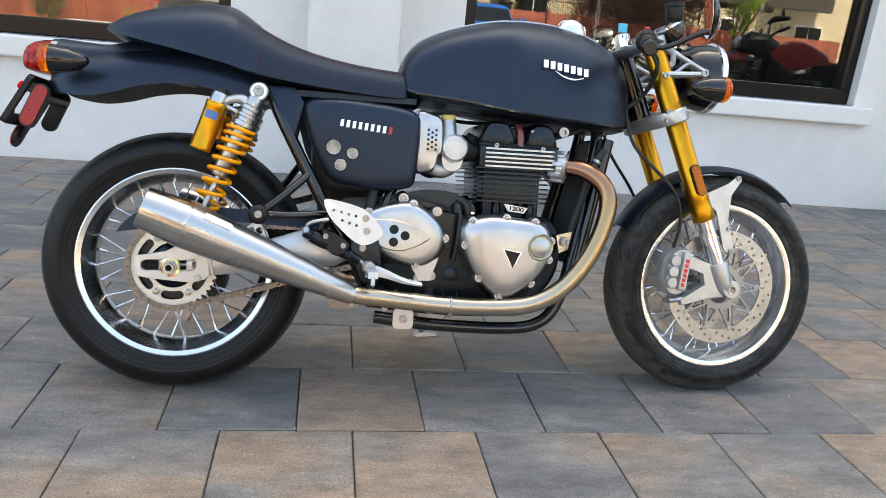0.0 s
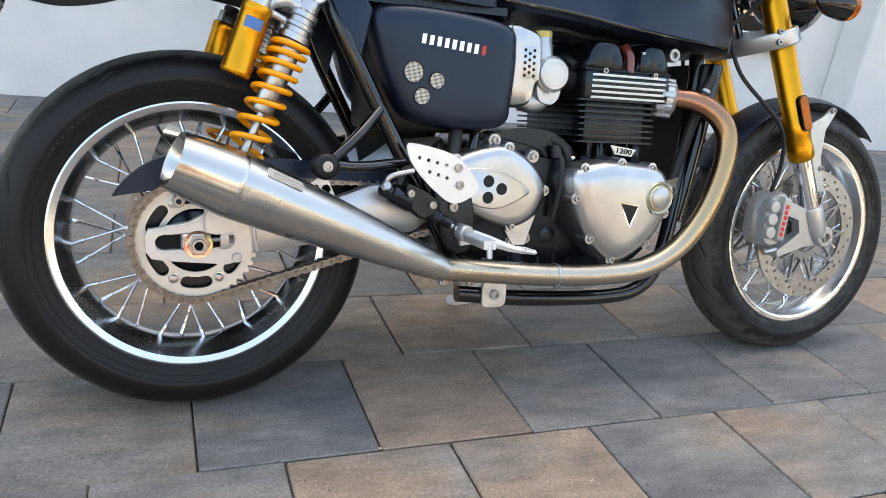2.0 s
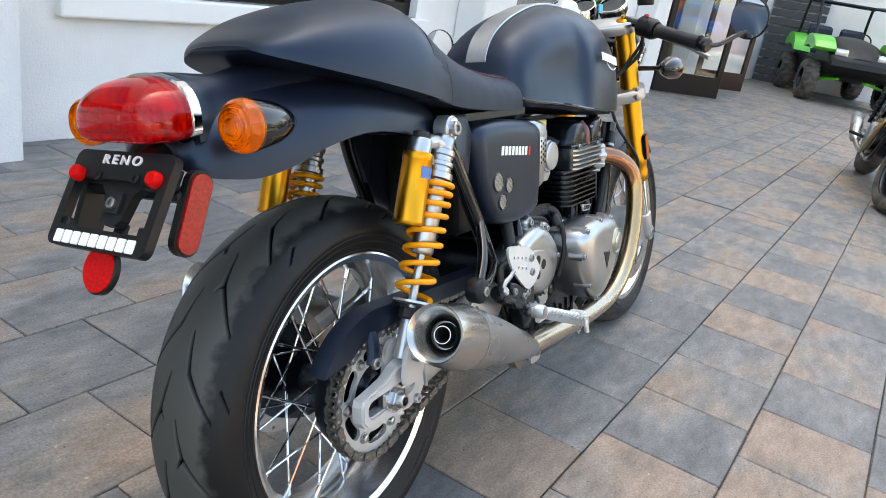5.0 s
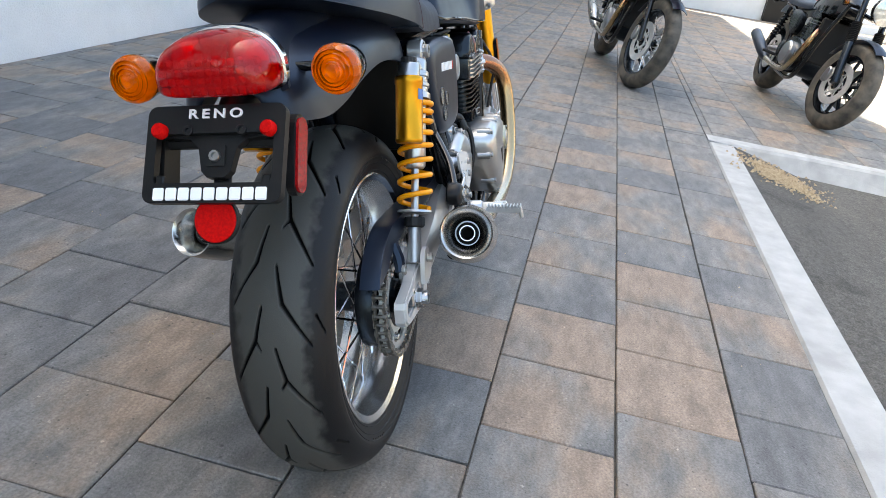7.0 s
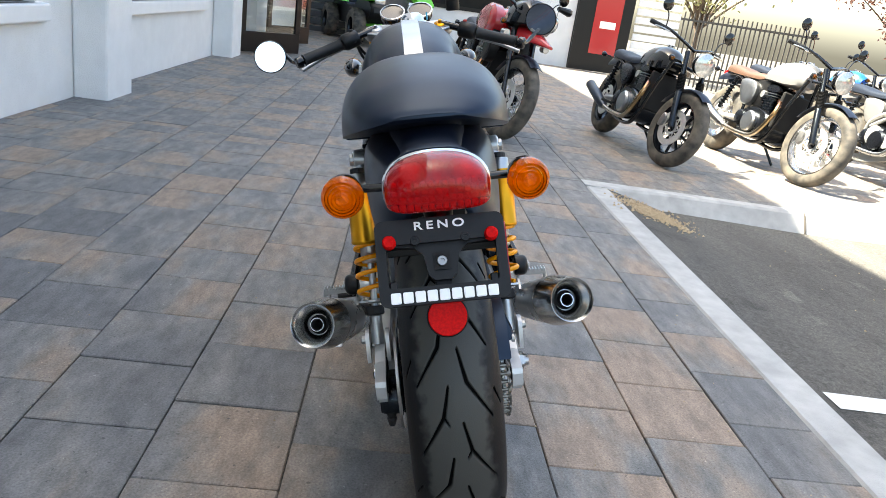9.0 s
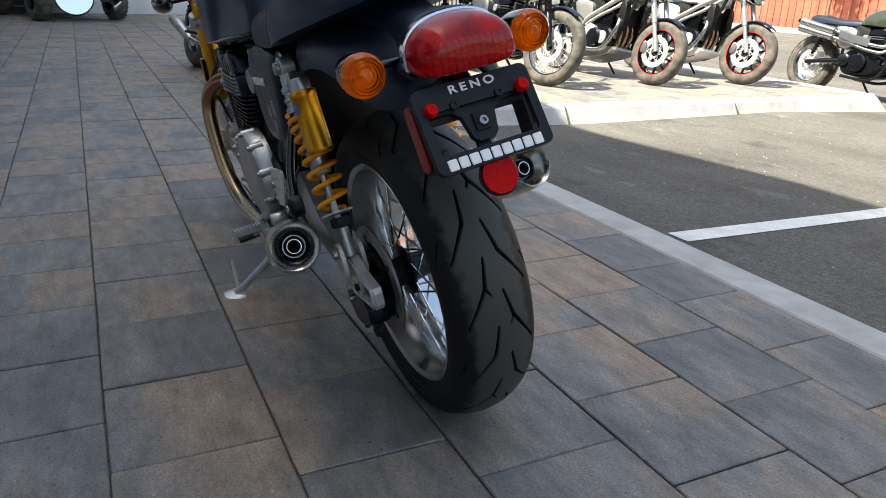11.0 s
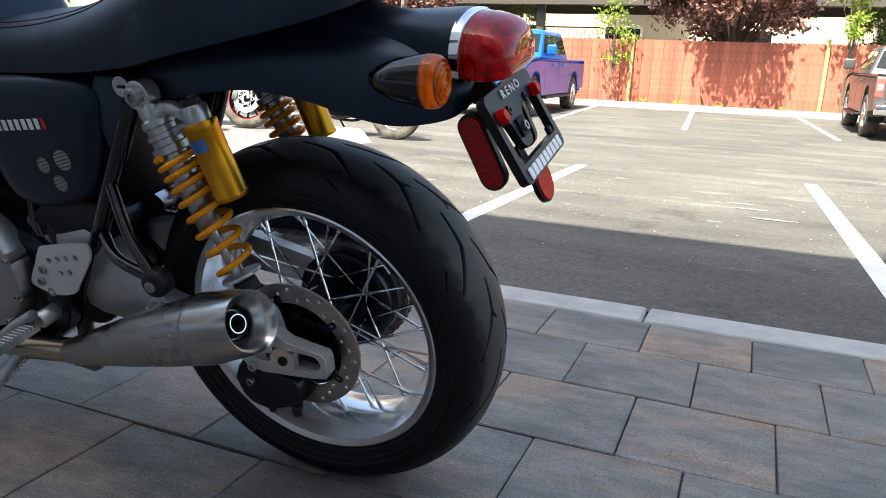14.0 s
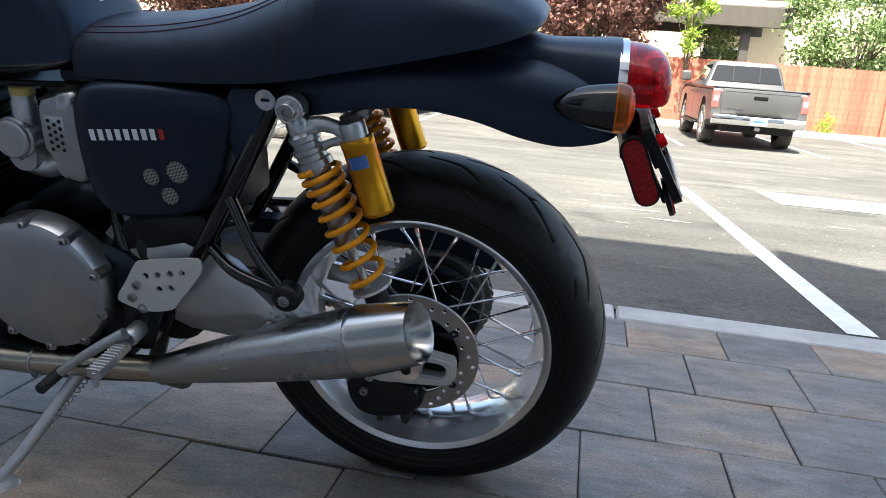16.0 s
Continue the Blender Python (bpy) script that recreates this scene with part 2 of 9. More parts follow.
# kerb strip, flush with the pavers, and the raised island edge
tagged(part("kerb", box(-30, -0.365, 0.885, 1.030, -0.25, 0.0, 0.008), M_KERB), "flush concrete kerb strip beside the pavers", "kerb", kind="structure")
tagged(part("kerb", box(-0.358, 3.30, 0.885, 1.030, -0.25, 0.0, 0.008), M_KERB), "flush concrete kerb strip beside the pavers", "kerb", kind="structure")
bot_ = [(3.475, 1.030), (3.290, 1.030), (3.262, 0.885), (3.295, 0.45), (3.298, -0.25), (3.275, -4.08), (3.33, -4.16), (3.475, -4.16)]
top_ = [(3.475, 1.030), (3.330, 1.030), (3.345, 0.860), (3.385, 0.45), (3.385, -0.25), (3.365, -3.98), (3.41, -4.04), (3.475, -4.04)]
bm = bmesh.new()
top = [bm.verts.new((x, y, 0.002 + island_z(y))) for x, y in top_]
rim = [bm.verts.new((x + (u - x) * 0.22, y + (v - y) * 0.22, island_z(y) - 0.012)) if i > 1 else bm.verts.new((x, y, island_z(y) - 0.01)) for i, ((x, y), (u, v)) in enumerate(zip(top_, bot_))]
bot = [bm.verts.new((x, y, asphalt_z(x, y) - 0.01)) for x, y in bot_]
low = [bm.verts.new((x, y, -0.5)) for x, y in bot_]
bm.faces.new(top)
for u, v in ((top, rim), (rim, bot), (bot, low)):
    for i in range(8):
        bm.faces.new((u[i], u[(i + 1) % 8], v[(i + 1) % 8], v[i]))
bmesh.ops.recalc_face_normals(bm, faces=bm.faces)
tagged(part("kerb", bm, M_KERB), "sloping concrete kerb round the paved island", "kerb", kind="structure")
tagged(part("kerb", box(3.475, 15.5, -4.16, -3.985, -0.6, island_z(-4.0) + 0.002, 0.008), M_KERB), "concrete kerb along the end of the island", "kerb", kind="structure")

# parking lines
def line(x0, y0, x1, y1, w=0.1):
    n = 8
    d = Vector((x1 - x0, y1 - y0)).normalized()
    s = Vector((-d.y, d.x)) * w / 2
    bm = bmesh.new()
    prev = None
    for i in range(n + 1):
        x, y = x0 + (x1 - x0) * i / n, y0 + (y1 - y0) * i / n
        p = [bm.verts.new((x + q * s.x, y + q * s.y, asphalt_z(x + q * s.x, y + q * s.y) + 0.003)) for q in (-1, 1)]
        if prev:
            bm.faces.new((prev[0], p[0], p[1], prev[1]))
        prev = p
    ob = part("parking_line", bm, M_LINE)
    bmq = bmesh.new()
    bmq.from_mesh(ob.data)
    bmesh.ops.recalc_face_normals(bmq, faces=bmq.faces)
    bmq.to_mesh(ob.data)
    bmq.free()
    return tagged(ob, "painted white parking line on asphalt", "parking line", group="parking lines", kind="structure")

line(0.66, 0.86, 0.85, -3.65)
line(-1.15, 0.86, -1.08, -3.72)
line(-3.9, 0.86, -3.8, -3.72)
for x in (6.05, 3.37, 0.68, -1.98, -4.66, -7.3):
    line(x, -11.85, x + 0.4, -18.6)

# ---- building ----
WALL_Y, PIL_Y, TOP, WING = 4.58, 4.335, 8.84, 5.67
def wall_with_openings(name, x0, x1, y0, y1, z1, openings):
    bm = bmesh.new()
    cur = x0
    for a, b, lo, hi in openings:
        box(cur, a, y0, y1, -0.03, z1, bm=bm)
        if lo > 0:
            box(a, b, y0, y1, -0.03, lo, bm=bm)
        box(a, b, y0, y1, hi, z1, bm=bm)
        cur = b
    box(cur, x1, y0, y1, -0.03, z1, bm=bm)
    return part(name, bm, M_STUCCO)

WINDOWS = [(-6.55, -4.06), (-2.7, -0.16), (1.10, 3.59), (4.98, 7.45)]
tagged(wall_with_openings("wall_north", -12, 15.6, WALL_Y, WALL_Y + 0.25, TOP, [(a, b, 0.64, 3.0) for a, b in WINDOWS] + [(8.75, 10.6, 0.0, 2.6)]),
       "white stucco showroom wall with large dark windows", "wall", kind="structure")
for i in range(-2, 3):
    x = 0.25 + 3.85 * i
    tagged(part("wall_pier", box(x, x + 0.48, PIL_Y, WALL_Y, -0.03, TOP - 0.42, 0.02, 2), M_STUCCO), "white stucco pier on the showroom wall", "pier", group="wall piers", kind="structure")
for i, (a, b) in enumerate(WINDOWS):
    w = tagged(new("window_%d" % (i + 1)), "large showroom window in a dark bronze frame", "window", group="showroom windows", kind="structure")
    bm = box(a + 0.0, b, WALL_Y + 0.06, WALL_Y + 0.16, 0.645, 0.73, 0.004)
    box(a, b, WALL_Y + 0.06, WALL_Y + 0.16, 2.92, 2.995, 0.004, bm=bm)
    box(a, a + 0.07, WALL_Y + 0.06, WALL_Y + 0.16, 0.73, 2.92, 0.004, bm=bm)
    box(b - 0.07, b, WALL_Y + 0.06, WALL_Y + 0.16, 0.73, 2.92, 0.004, bm=bm)
    part("window_frame", bm, M_FRAME, w)
    part("window_sill", box(a - 0.1, b + 0.11, WALL_Y - 0.05, WALL_Y + 0.06, 0.53, 0.64, 0.012, 2), M_SILL, w, "projecting white plaster sill")
    part("pane", box(a + 0.06, b - 0.06, WALL_Y + 0.105, WALL_Y + 0.115, 0.72, 2.93), M_PANE, w, "reflecting window glass")
# added wall and ceiling, near-black in place of the room's shade
tagged(part("wall_room", box(-12, 15.6, 8.0, 8.2, 0, TOP), M_DARK), "added showroom back wall, near-black for the unlit room", "wall", kind="structure")
tagged(part("ceiling", box(-12, 15.6, WALL_Y + 0.25, 8.2, 3.3, 3.5), M_DARK), "added showroom ceiling, near-black for the unlit room", "ceiling", kind="structure")
tagged(part("roof", box(-12, 15.6, WALL_Y + 0.25, 14, TOP - 0.5, TOP - 0.3), M_STUCCO), "flat roof behind the parapet", "roof", kind="structure")
tagged(part("wall_east", box(15.6, 15.85, 0.0, 14, -0.03, WING), M_STUCCO), "white stucco wing wall beside the walk", "wall", kind="structure")

# ---- shaping tools ----
def lathe(profile, n=48, axis="y", a0=0.0, a1=360.0):
    """Turns (radius, along) pairs round an axis."""
    bm = bmesh.new()
    full = a1 - a0 >= 359.9
    m = n if full else n + 1
    rings = []
    for i in range(m):
        a = radians(a0 + (a1 - a0) * i / n)
        rings.append([bm.verts.new((r * math.cos(a), h, r * math.sin(a))) for r, h in profile])
    for i in range(n):
        p, q = rings[i], rings[(i + 1) % m]
        for j in range(len(profile) - 1):
            if profile[j][0] < 1e-6 and profile[j + 1][0] < 1e-6:
                continue
            if profile[j][0] < 1e-6:
                bm.faces.new((p[j], p[j + 1], q[j + 1]))
            elif profile[j + 1][0] < 1e-6:
                bm.faces.new((p[j], p[j + 1], q[j]))
            else:
                bm.faces.new((p[j], p[j + 1], q[j + 1], q[j]))
    bmesh.ops.remove_doubles(bm, verts=bm.verts, dist=1e-6)
    bmesh.ops.recalc_face_normals(bm, faces=bm.faces)
    if axis == "x":
        bmesh.ops.rotate(bm, verts=bm.verts, matrix=Matrix.Rotation(radians(-90), 3, "Z"))
    if axis == "z":
        bmesh.ops.rotate(bm, verts=bm.verts, matrix=Matrix.Rotation(radians(90), 3, "X"))
    return bm


def along(p0, p1):
    """A pose at p0 whose z axis points to p1."""
    d = Vector(p1) - Vector(p0)
    return Matrix.Translation(p0) @ d.to_track_quat("Z", "Y").to_matrix().to_4x4()


def turned(p0, p1, prof, n=24):
    """A turned piece from p0 towards p1; prof: (radius, metres along)."""
    bm = lathe([(r, h) for r, h in prof], n, "y")
    bmesh.ops.rotate(bm, verts=bm.verts, matrix=Matrix.Rotation(radians(90), 3, "X"))
    bmesh.ops.transform(bm, matrix=along(p0, p1), verts=bm.verts)
    bmesh.ops.recalc_face_normals(bm, faces=bm.faces)
    return bm


def rod(p0, p1, r0, r1=None, n=14, bev=0.0015):
    r1 = r0 if r1 is None else r1
    L_ = (Vector(p1) - Vector(p0)).length
    b = min(bev, r0 * 0.5, r1 * 0.5)
    return turned(p0, p1, [(0, 0), (r0 - b, 0), (r0, b), (r1, L_ - b), (r1 - b, L_), (0, L_)], n)


def spline(pts, per=8, closed=False):
    """Catmull-Rom through the points."""
    P_ = [Vector(p) for p in pts]
    n = len(P_)
    out = []
    for i in range(n if closed else n - 1):
        a, b = P_[i], P_[(i + 1) % n]
        pr = P_[i - 1] if (closed or i > 0) else a * 2 - b
        ne = P_[(i + 2) % n] if (closed or i + 2 < n) else b * 2 - a
        for k in range(per):
            t = k / per
            out.append(0.5 * ((2 * a) + (b - pr) * t + (2 * pr - 5 * a + 4 * b - ne) * t * t + (3 * a - pr - 3 * b + ne) * t ** 3))
    if not closed:
        out.append(P_[-1])
    return out


def tube(pts, r, n=12, per=8, smooth=True, cap=True):
    """A round tube through the points; r: a radius or one for each point."""
    P_ = spline(pts, per) if smooth else [Vector(p) for p in pts]
    rs = r if isinstance(r, (list, tuple)) else [r] * len(pts)
    m = len(P_)
    rr = []
    for i in range(m):
        f = i / max(1, m - 1) * (len(pts) - 1)
        k = min(int(f), len(pts) - 2)
        rr.append(rs[k] + (rs[k + 1] - rs[k]) * (f - k))
    bm = bmesh.new()
    T0 = (P_[1] - P_[0]).normalized()
    N_ = T0.orthogonal().normalized()
    rings = []
    for i in range(m):
        T_ = (P_[min(i + 1, m - 1)] - P_[max(i - 1, 0)]).normalized()
        N_ = (N_ - T_ * N_.dot(T_)).normalized()
        B_ = T_.cross(N_)
        rings.append([bm.verts.new(P_[i] + (N_ * math.cos(2 * math.pi * j / n) + B_ * math.sin(2 * math.pi * j / n)) * rr[i]) for j in range(n)])
    for a, b in zip(rings, rings[1:]):
        for j in range(n):
            bm.faces.new((a[j], a[(j + 1) % n], b[(j + 1) % n], b[j]))
    if cap:
        bm.faces.new(rings[0][::-1])
        bm.faces.new(rings[-1])
    bmesh.ops.recalc_face_normals(bm, faces=bm.faces)
    return bm


def loft(sections, cap=True):
    """Skins closed sections of equal count."""
    bm = bmesh.new()
    rings = [[bm.verts.new(p) for p in s] for s in sections]
    n = len(rings[0])
    for a, b in zip(rings, rings[1:]):
        for j in range(n):
            bm.faces.new((a[j], a[(j + 1) % n], b[(j + 1) % n], b[j]))
    if cap:
        bm.faces.new(rings[0][::-1])
        bm.faces.new(rings[-1])
    bmesh.ops.recalc_face_normals(bm, faces=bm.faces)
    return bm


def pillow(outline, levels, per=0):
    """Stacks an outline (x, z) at several (y, scale) levels: domed covers and plates."""
    if per:
        outline = [(p.x, p.z) for p in spline([(x, 0, z) for x, z in outline], per, True)]
    cx = sum(p[0] for p in outline) / len(outline)
    cz = sum(p[1] for p in outline) / len(outline)
    return loft([[(cx + (x - cx) * s, y, cz + (z - cz) * s) for x, z in outline] for y, s in levels])


def sheet(outline, holes, y0, y1):
    """A flat plate (x, z) with round holes (x, z, r), from y0 to y1."""
    bm = bmesh.new()
    def ring(pts):
        vs = [bm.verts.new((x, y0, z)) for x, z in pts]
        return [bm.edges.new((vs[i], vs[(i + 1) % len(vs)])) for i in range(len(vs))]
    es = ring(outline)
    for h in holes:
        es += ring(h if len(h) > 3 else [(h[0] + h[2] * math.cos(2 * math.pi * k / 14), h[1] + h[2] * math.sin(2 * math.pi * k / 14)) for k in range(14)])
    bmesh.ops.triangle_fill(bm, use_beauty=True, use_dissolve=False, edges=es)
    r = bmesh.ops.extrude_face_region(bm, geom=bm.faces[:])
    bmesh.ops.translate(bm, vec=(0, y1 - y0, 0), verts=[g for g in r["geom"] if isinstance(g, bmesh.types.BMVert)])
    bmesh.ops.recalc_face_normals(bm, faces=bm.faces)
    return bm


def rounded(x0, x1, z0, z1, r, k=5):
    out = []
    for cx, cz, a in ((x1 - r, z1 - r, 0), (x0 + r, z1 - r, 90), (x0 + r, z0 + r, 180), (x1 - r, z0 + r, 270)):
        out += [(cx + r * math.cos(radians(a + 90 * i / k)), cz + r * math.sin(radians(a + 90 * i / k))) for i in range(k + 1)]
    return out


def bolt_head(p, d, r=0.006, h=0.005):
    """A socket screw head at p that points along d."""
    p, d = Vector(p), Vector(d)
    return turned(p, p + d, [(0, h * 0.45), (r * 0.45, h * 0.45), (r * 0.5, h), (r * 0.9, h), (r, h * 0.8), (r, 0), (0, 0)], 10)


def mirrored(bm):
    """The same piece on the other side of the machine."""
    c = bm.copy()
    bmesh.ops.scale(c, vec=(1, -1, 1), verts=c.verts)
    bmesh.ops.reverse_faces(c, faces=c.faces)
    return c


# ---- motorcycle materials ----
# where a tint is given, blue sky sheen is put into the black itself
M_SATIN = mat("matte_black_paint", (0.0064, 0.0086, 0.0165), 0.36, var=0.12, scale=14, bump=0.02, bscale=500, spec=0.48, sky_tint=(0.55, 0.74, 1.0))
M_GLOSSBLK = mat("gloss_black_paint", (0.004, 0.0042, 0.005), 0.09, coat=0.25, spec=0.45)
M_BLKPLAST = mat("black_plastic", (0.005, 0.005, 0.0055), 0.42, spec=0.3, var=0.2, scale=60, bump=0.08, bscale=700)
M_ENGBLK = mat("black_engine_coating", (0.003, 0.0032, 0.0042), 0.24, spec=0.45, sky_tint=(0.7, 0.85, 1.0), var=0.25, scale=40, bump=0.1, bscale=400)
M_VINYL = mat("black_seat_vinyl", (0.0090, 0.0112, 0.0190), 0.50, spec=0.42, sky_tint=(0.58, 0.76, 1.0), var=0.2, scale=30, bump=0.10, bscale=420)
def tyre_mat(name, band):
    """Black rubber with a dusty worn band along the middle of the tread."""
    m = mat(name, (0.0045, 0.0045, 0.005), 0.48, var=0.3, scale=9, bump=0.12, bscale=500, spec=0.28)
    N, K = m.node_tree.nodes, m.node_tree.links
    b = N["Principled BSDF"]
    old = b.inputs["Base Color"].links[0].from_socket
    tc = N.new("ShaderNodeTexCoord")
    sp = N.new("ShaderNodeSeparateXYZ")
    K.new(tc.outputs["Object"], sp.inputs[0])
    ab = N.new("ShaderNodeMath")
    ab.operation = "ABSOLUTE"
    K.new(sp.outputs["Y"], ab.inputs[0])
    nz = N.new("ShaderNodeTexNoise")
    nz.inputs["Scale"].default_value, nz.inputs["Detail"].default_value = 45, 5
    K.new(tc.outputs["Object"], nz.inputs["Vector"])
    ad = N.new("ShaderNodeMath")
    ad.operation = "MULTIPLY_ADD"
    K.new(nz.outputs["Fac"], ad.inputs[0])
    ad.inputs[1].default_value = 0.035
    K.new(ab.outputs[0], ad.inputs[2])
    mr = N.new("ShaderNodeMapRange")
    mr.inputs["From Min"].default_value, mr.inputs["From Max"].default_value = band + 0.012, band + 0.026
    mr.inputs["To Min"].default_value, mr.inputs["To Max"].default_value = 1.0, 0.0
    K.new(ad.outputs[0], mr.inputs["Value"])
    mx = N.new("ShaderNodeMix")
    mx.data_type = "RGBA"
    K.new(mr.outputs[0], mx.inputs["Factor"])
    K.new(old, mx.inputs[6])
    mx.inputs[7].default_value = (0.054, 0.053, 0.047, 1)
    # groove shade painted in: colour and specular fall with the groove's depth
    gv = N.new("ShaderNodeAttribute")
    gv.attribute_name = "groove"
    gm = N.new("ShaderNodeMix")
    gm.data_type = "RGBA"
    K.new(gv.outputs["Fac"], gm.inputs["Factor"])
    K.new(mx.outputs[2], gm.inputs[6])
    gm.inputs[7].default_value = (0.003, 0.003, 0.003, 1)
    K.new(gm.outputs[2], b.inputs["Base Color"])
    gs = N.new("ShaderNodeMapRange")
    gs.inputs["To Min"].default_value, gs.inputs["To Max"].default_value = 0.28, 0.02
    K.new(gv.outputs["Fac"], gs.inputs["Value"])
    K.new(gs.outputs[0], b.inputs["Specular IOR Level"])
    return m


M_TYRE = tyre_mat("tyre_rubber", 0.052)
M_RUBBER = mat("black_rubber", (0.006, 0.006, 0.0065), 0.6, bump=0.2, bscale=300)
M_RIM = mat("polished_aluminium", (0.74, 0.74, 0.74), 0.20, metal=1.0, var=0.06, scale=30)
M_CHROME = mat("chrome", (0.75, 0.75, 0.76), 0.06, metal=1.0)
M_STEEL = mat("brushed_stainless_steel", (0.43, 0.43, 0.425), 0.28, metal=1.0, var=0.03, scale=14, aniso=0.6)
M_ENDCONE = mat("polished_steel_cone", (0.47, 0.46, 0.44), 0.22, metal=1.0, var=0.02, scale=20)
M_ALU = mat("brushed_aluminium", (0.45, 0.46, 0.47), 0.32, metal=1.0, var=0.1, scale=25, bump=0.06, bscale=350)
M_CAST = mat("silver_painted_casting", (0.50, 0.51, 0.515), 0.34, metal=0.8, var=0.1, scale=30, bump=0.1, bscale=500)
M_SWING = mat("satin_silver_swingarm", (0.52, 0.52, 0.52), 0.36, metal=0.75, var=0.06, scale=20, bump=0.05, bscale=500)
M_AXLE = mat("bright_satin_casting", (0.60, 0.60, 0.60), 0.36, metal=0.45, var=0.06, scale=30, bump=0.05, bscale=500)
M_GUARD = mat("pale_satin_aluminium", (0.70, 0.70, 0.69), 0.4, metal=0.45, var=0.05, scale=20)
M_GREYCAL = mat("grey_anodised_caliper", (0.46, 0.46, 0.45), 0.35, metal=0.5, var=0.1, scale=60)
M_GOLD = mat("gold_anodised_tube", (0.66, 0.30, 0.022), 0.33, metal=1.0, var=0.08, scale=25)
M_SPRING = mat("yellow_spring_paint", (0.85, 0.31, 0.004), 0.38, coat=0.12, spec=0.3)
M_DISC = mat("ground_steel_disc", (0.44, 0.425, 0.405), 0.36, metal=1.0, var=0.15, scale=80, bump=0.05, bscale=500)
M_CHAIN = mat("steel_chain", (0.22, 0.205, 0.185), 0.36, metal=0.9, var=0.25, scale=120)
M_BOLT = mat("zinc_bolt_steel", (0.36, 0.36, 0.355), 0.34, metal=0.9, var=0.15, scale=90)
# near-black: some black parts, and painted shade for holes that are not cut
M_HOLE = mat("hole_shade_and_black", (0.004, 0.004, 0.004), 0.8)
M_WHITE = mat("white_lettering", (0.85, 0.85, 0.84), 0.4)
M_REDINK = mat("red_lettering", (0.42, 0.02, 0.02), 0.4)
M_REDCAL = mat("bright_red_lettering", (0.65, 0.02, 0.02), 0.4)
M_BLUE = mat("blue_sticker", (0.05, 0.14, 0.36), 0.4)
M_STITCH = mat("red_thread", (0.085, 0.012, 0.022), 0.8)
M_REDLENS = glassy("red_lens", (0.72, 0.001, 0.006), 0.03, trans=0.80, ior=1.4)
M_AMBER = glassy("amber_lens", (1.0, 0.27, 0.002), 0.04, trans=0.85, ior=1.4)
M_REFLRED = mat("red_reflector", (0.62, 0.006, 0.006), 0.25, color2=(0.45, 0.004, 0.005), scale=300, bump=0.12, bscale=500, spec=0.06)
M_REFLSIDE = mat("dark_red_reflector", (0.36, 0.006, 0.008), 0.16, color2=(0.20, 0.003, 0.004), scale=260, bump=0.15, bscale=500, spec=0.4)
M_CARRIER = mat("grey_anodised_carrier", (0.30, 0.30, 0.30), 0.36, metal=0.8, var=0.1, scale=60)
M_REFLAMB = mat("amber_reflector", (0.55, 0.14, 0.004), 0.3, color2=(0.34, 0.08, 0.002), scale=300, bump=0.4, bscale=500, spec=0.3)
def facet_mat(name, color):
    """Facetted reflector behind a lamp lens."""
    m = mat(name, color, 0.25, metal=0.3)
    N, K = m.node_tree.nodes, m.node_tree.links
    tc = N.new("ShaderNodeTexCoord")
    v = N.new("ShaderNodeTexVoronoi")
    v.inputs["Scale"].default_value = 75
    K.new(tc.outputs["Object"], v.inputs["Vector"])
    bp = N.new("ShaderNodeBump")
    bp.inputs["Strength"].default_value, bp.inputs["Distance"].default_value = 0.9, 0.006
    K.new(v.outputs["Distance"], bp.inputs["Height"])
    K.new(bp.outputs[0], N["Principled BSDF"].inputs["Normal"])
    return m


M_BOWLRED, M_BOWLAMB = facet_mat("red_lamp_facets", (0.80, 0.008, 0.014)), facet_mat("amber_lamp_facets", (1.0, 0.50, 0.03))
M_MIRROR = mat("mirror_glass", (0.8, 0.82, 0.84), 0.01, metal=1.0)
M_SPROCKET = mat("pale_zinc_steel", (0.60, 0.61, 0.585), 0.36, metal=0.55, var=0.05, scale=40)
M_PLUGRING = mat("olive_anodised_ring", (0.42, 0.40, 0.30), 0.35, metal=0.8)
M_YELCAP = mat("yellow_cap", (0.55, 0.42, 0.12), 0.4)
M_BRONZE = mat("dark_red_lever", (0.12, 0.015, 0.012), 0.3, coat=0.5)


def header_mat():
    """Stainless pipe: heat-tinted copper and straw near the port, plain steel further on."""
    m = mat("heat_tinted_exhaust_pipe", (0.5, 0.47, 0.42), 0.27, metal=1.0, bump=0.01, bscale=200)
    N, K = m.node_tree.nodes, m.node_tree.links
    tc = N.new("ShaderNodeTexCoord")
    sep = N.new("ShaderNodeSeparateXYZ")
    K.new(tc.outputs["Object"], sep.inputs[0])
    mr = N.new("ShaderNodeMapRange")
    mr.inputs["From Min"].default_value, mr.inputs["From Max"].default_value = 0.60, 0.20
    K.new(sep.outputs["Z"], mr.inputs["Value"])
    nz = N.new("ShaderNodeTexNoise")
    nz.inputs["Scale"].default_value = 14
    K.new(tc.outputs["Object"], nz.inputs["Vector"])
    ad = N.new("ShaderNodeMath")
    ad.operation = "MULTIPLY_ADD"
    K.new(nz.outputs["Fac"], ad.inputs[0])
    ad.inputs[1].default_value = 0.12
    K.new(mr.outputs[0], ad.inputs[2])
    rp = N.new("ShaderNodeValToRGB")
    e = rp.color_ramp.elements
    e[0].position, e[0].color = 0.06, (0.30, 0.15, 0.10, 1)
    e[1].position, e[1].color = 1.0, (0.44, 0.40, 0.34, 1)
    for pos, c in ((0.16, (0.34, 0.18, 0.105, 1)), (0.32, (0.40, 0.25, 0.12, 1)), (0.7, (0.44, 0.33, 0.19, 1))):
        q = e.new(pos)
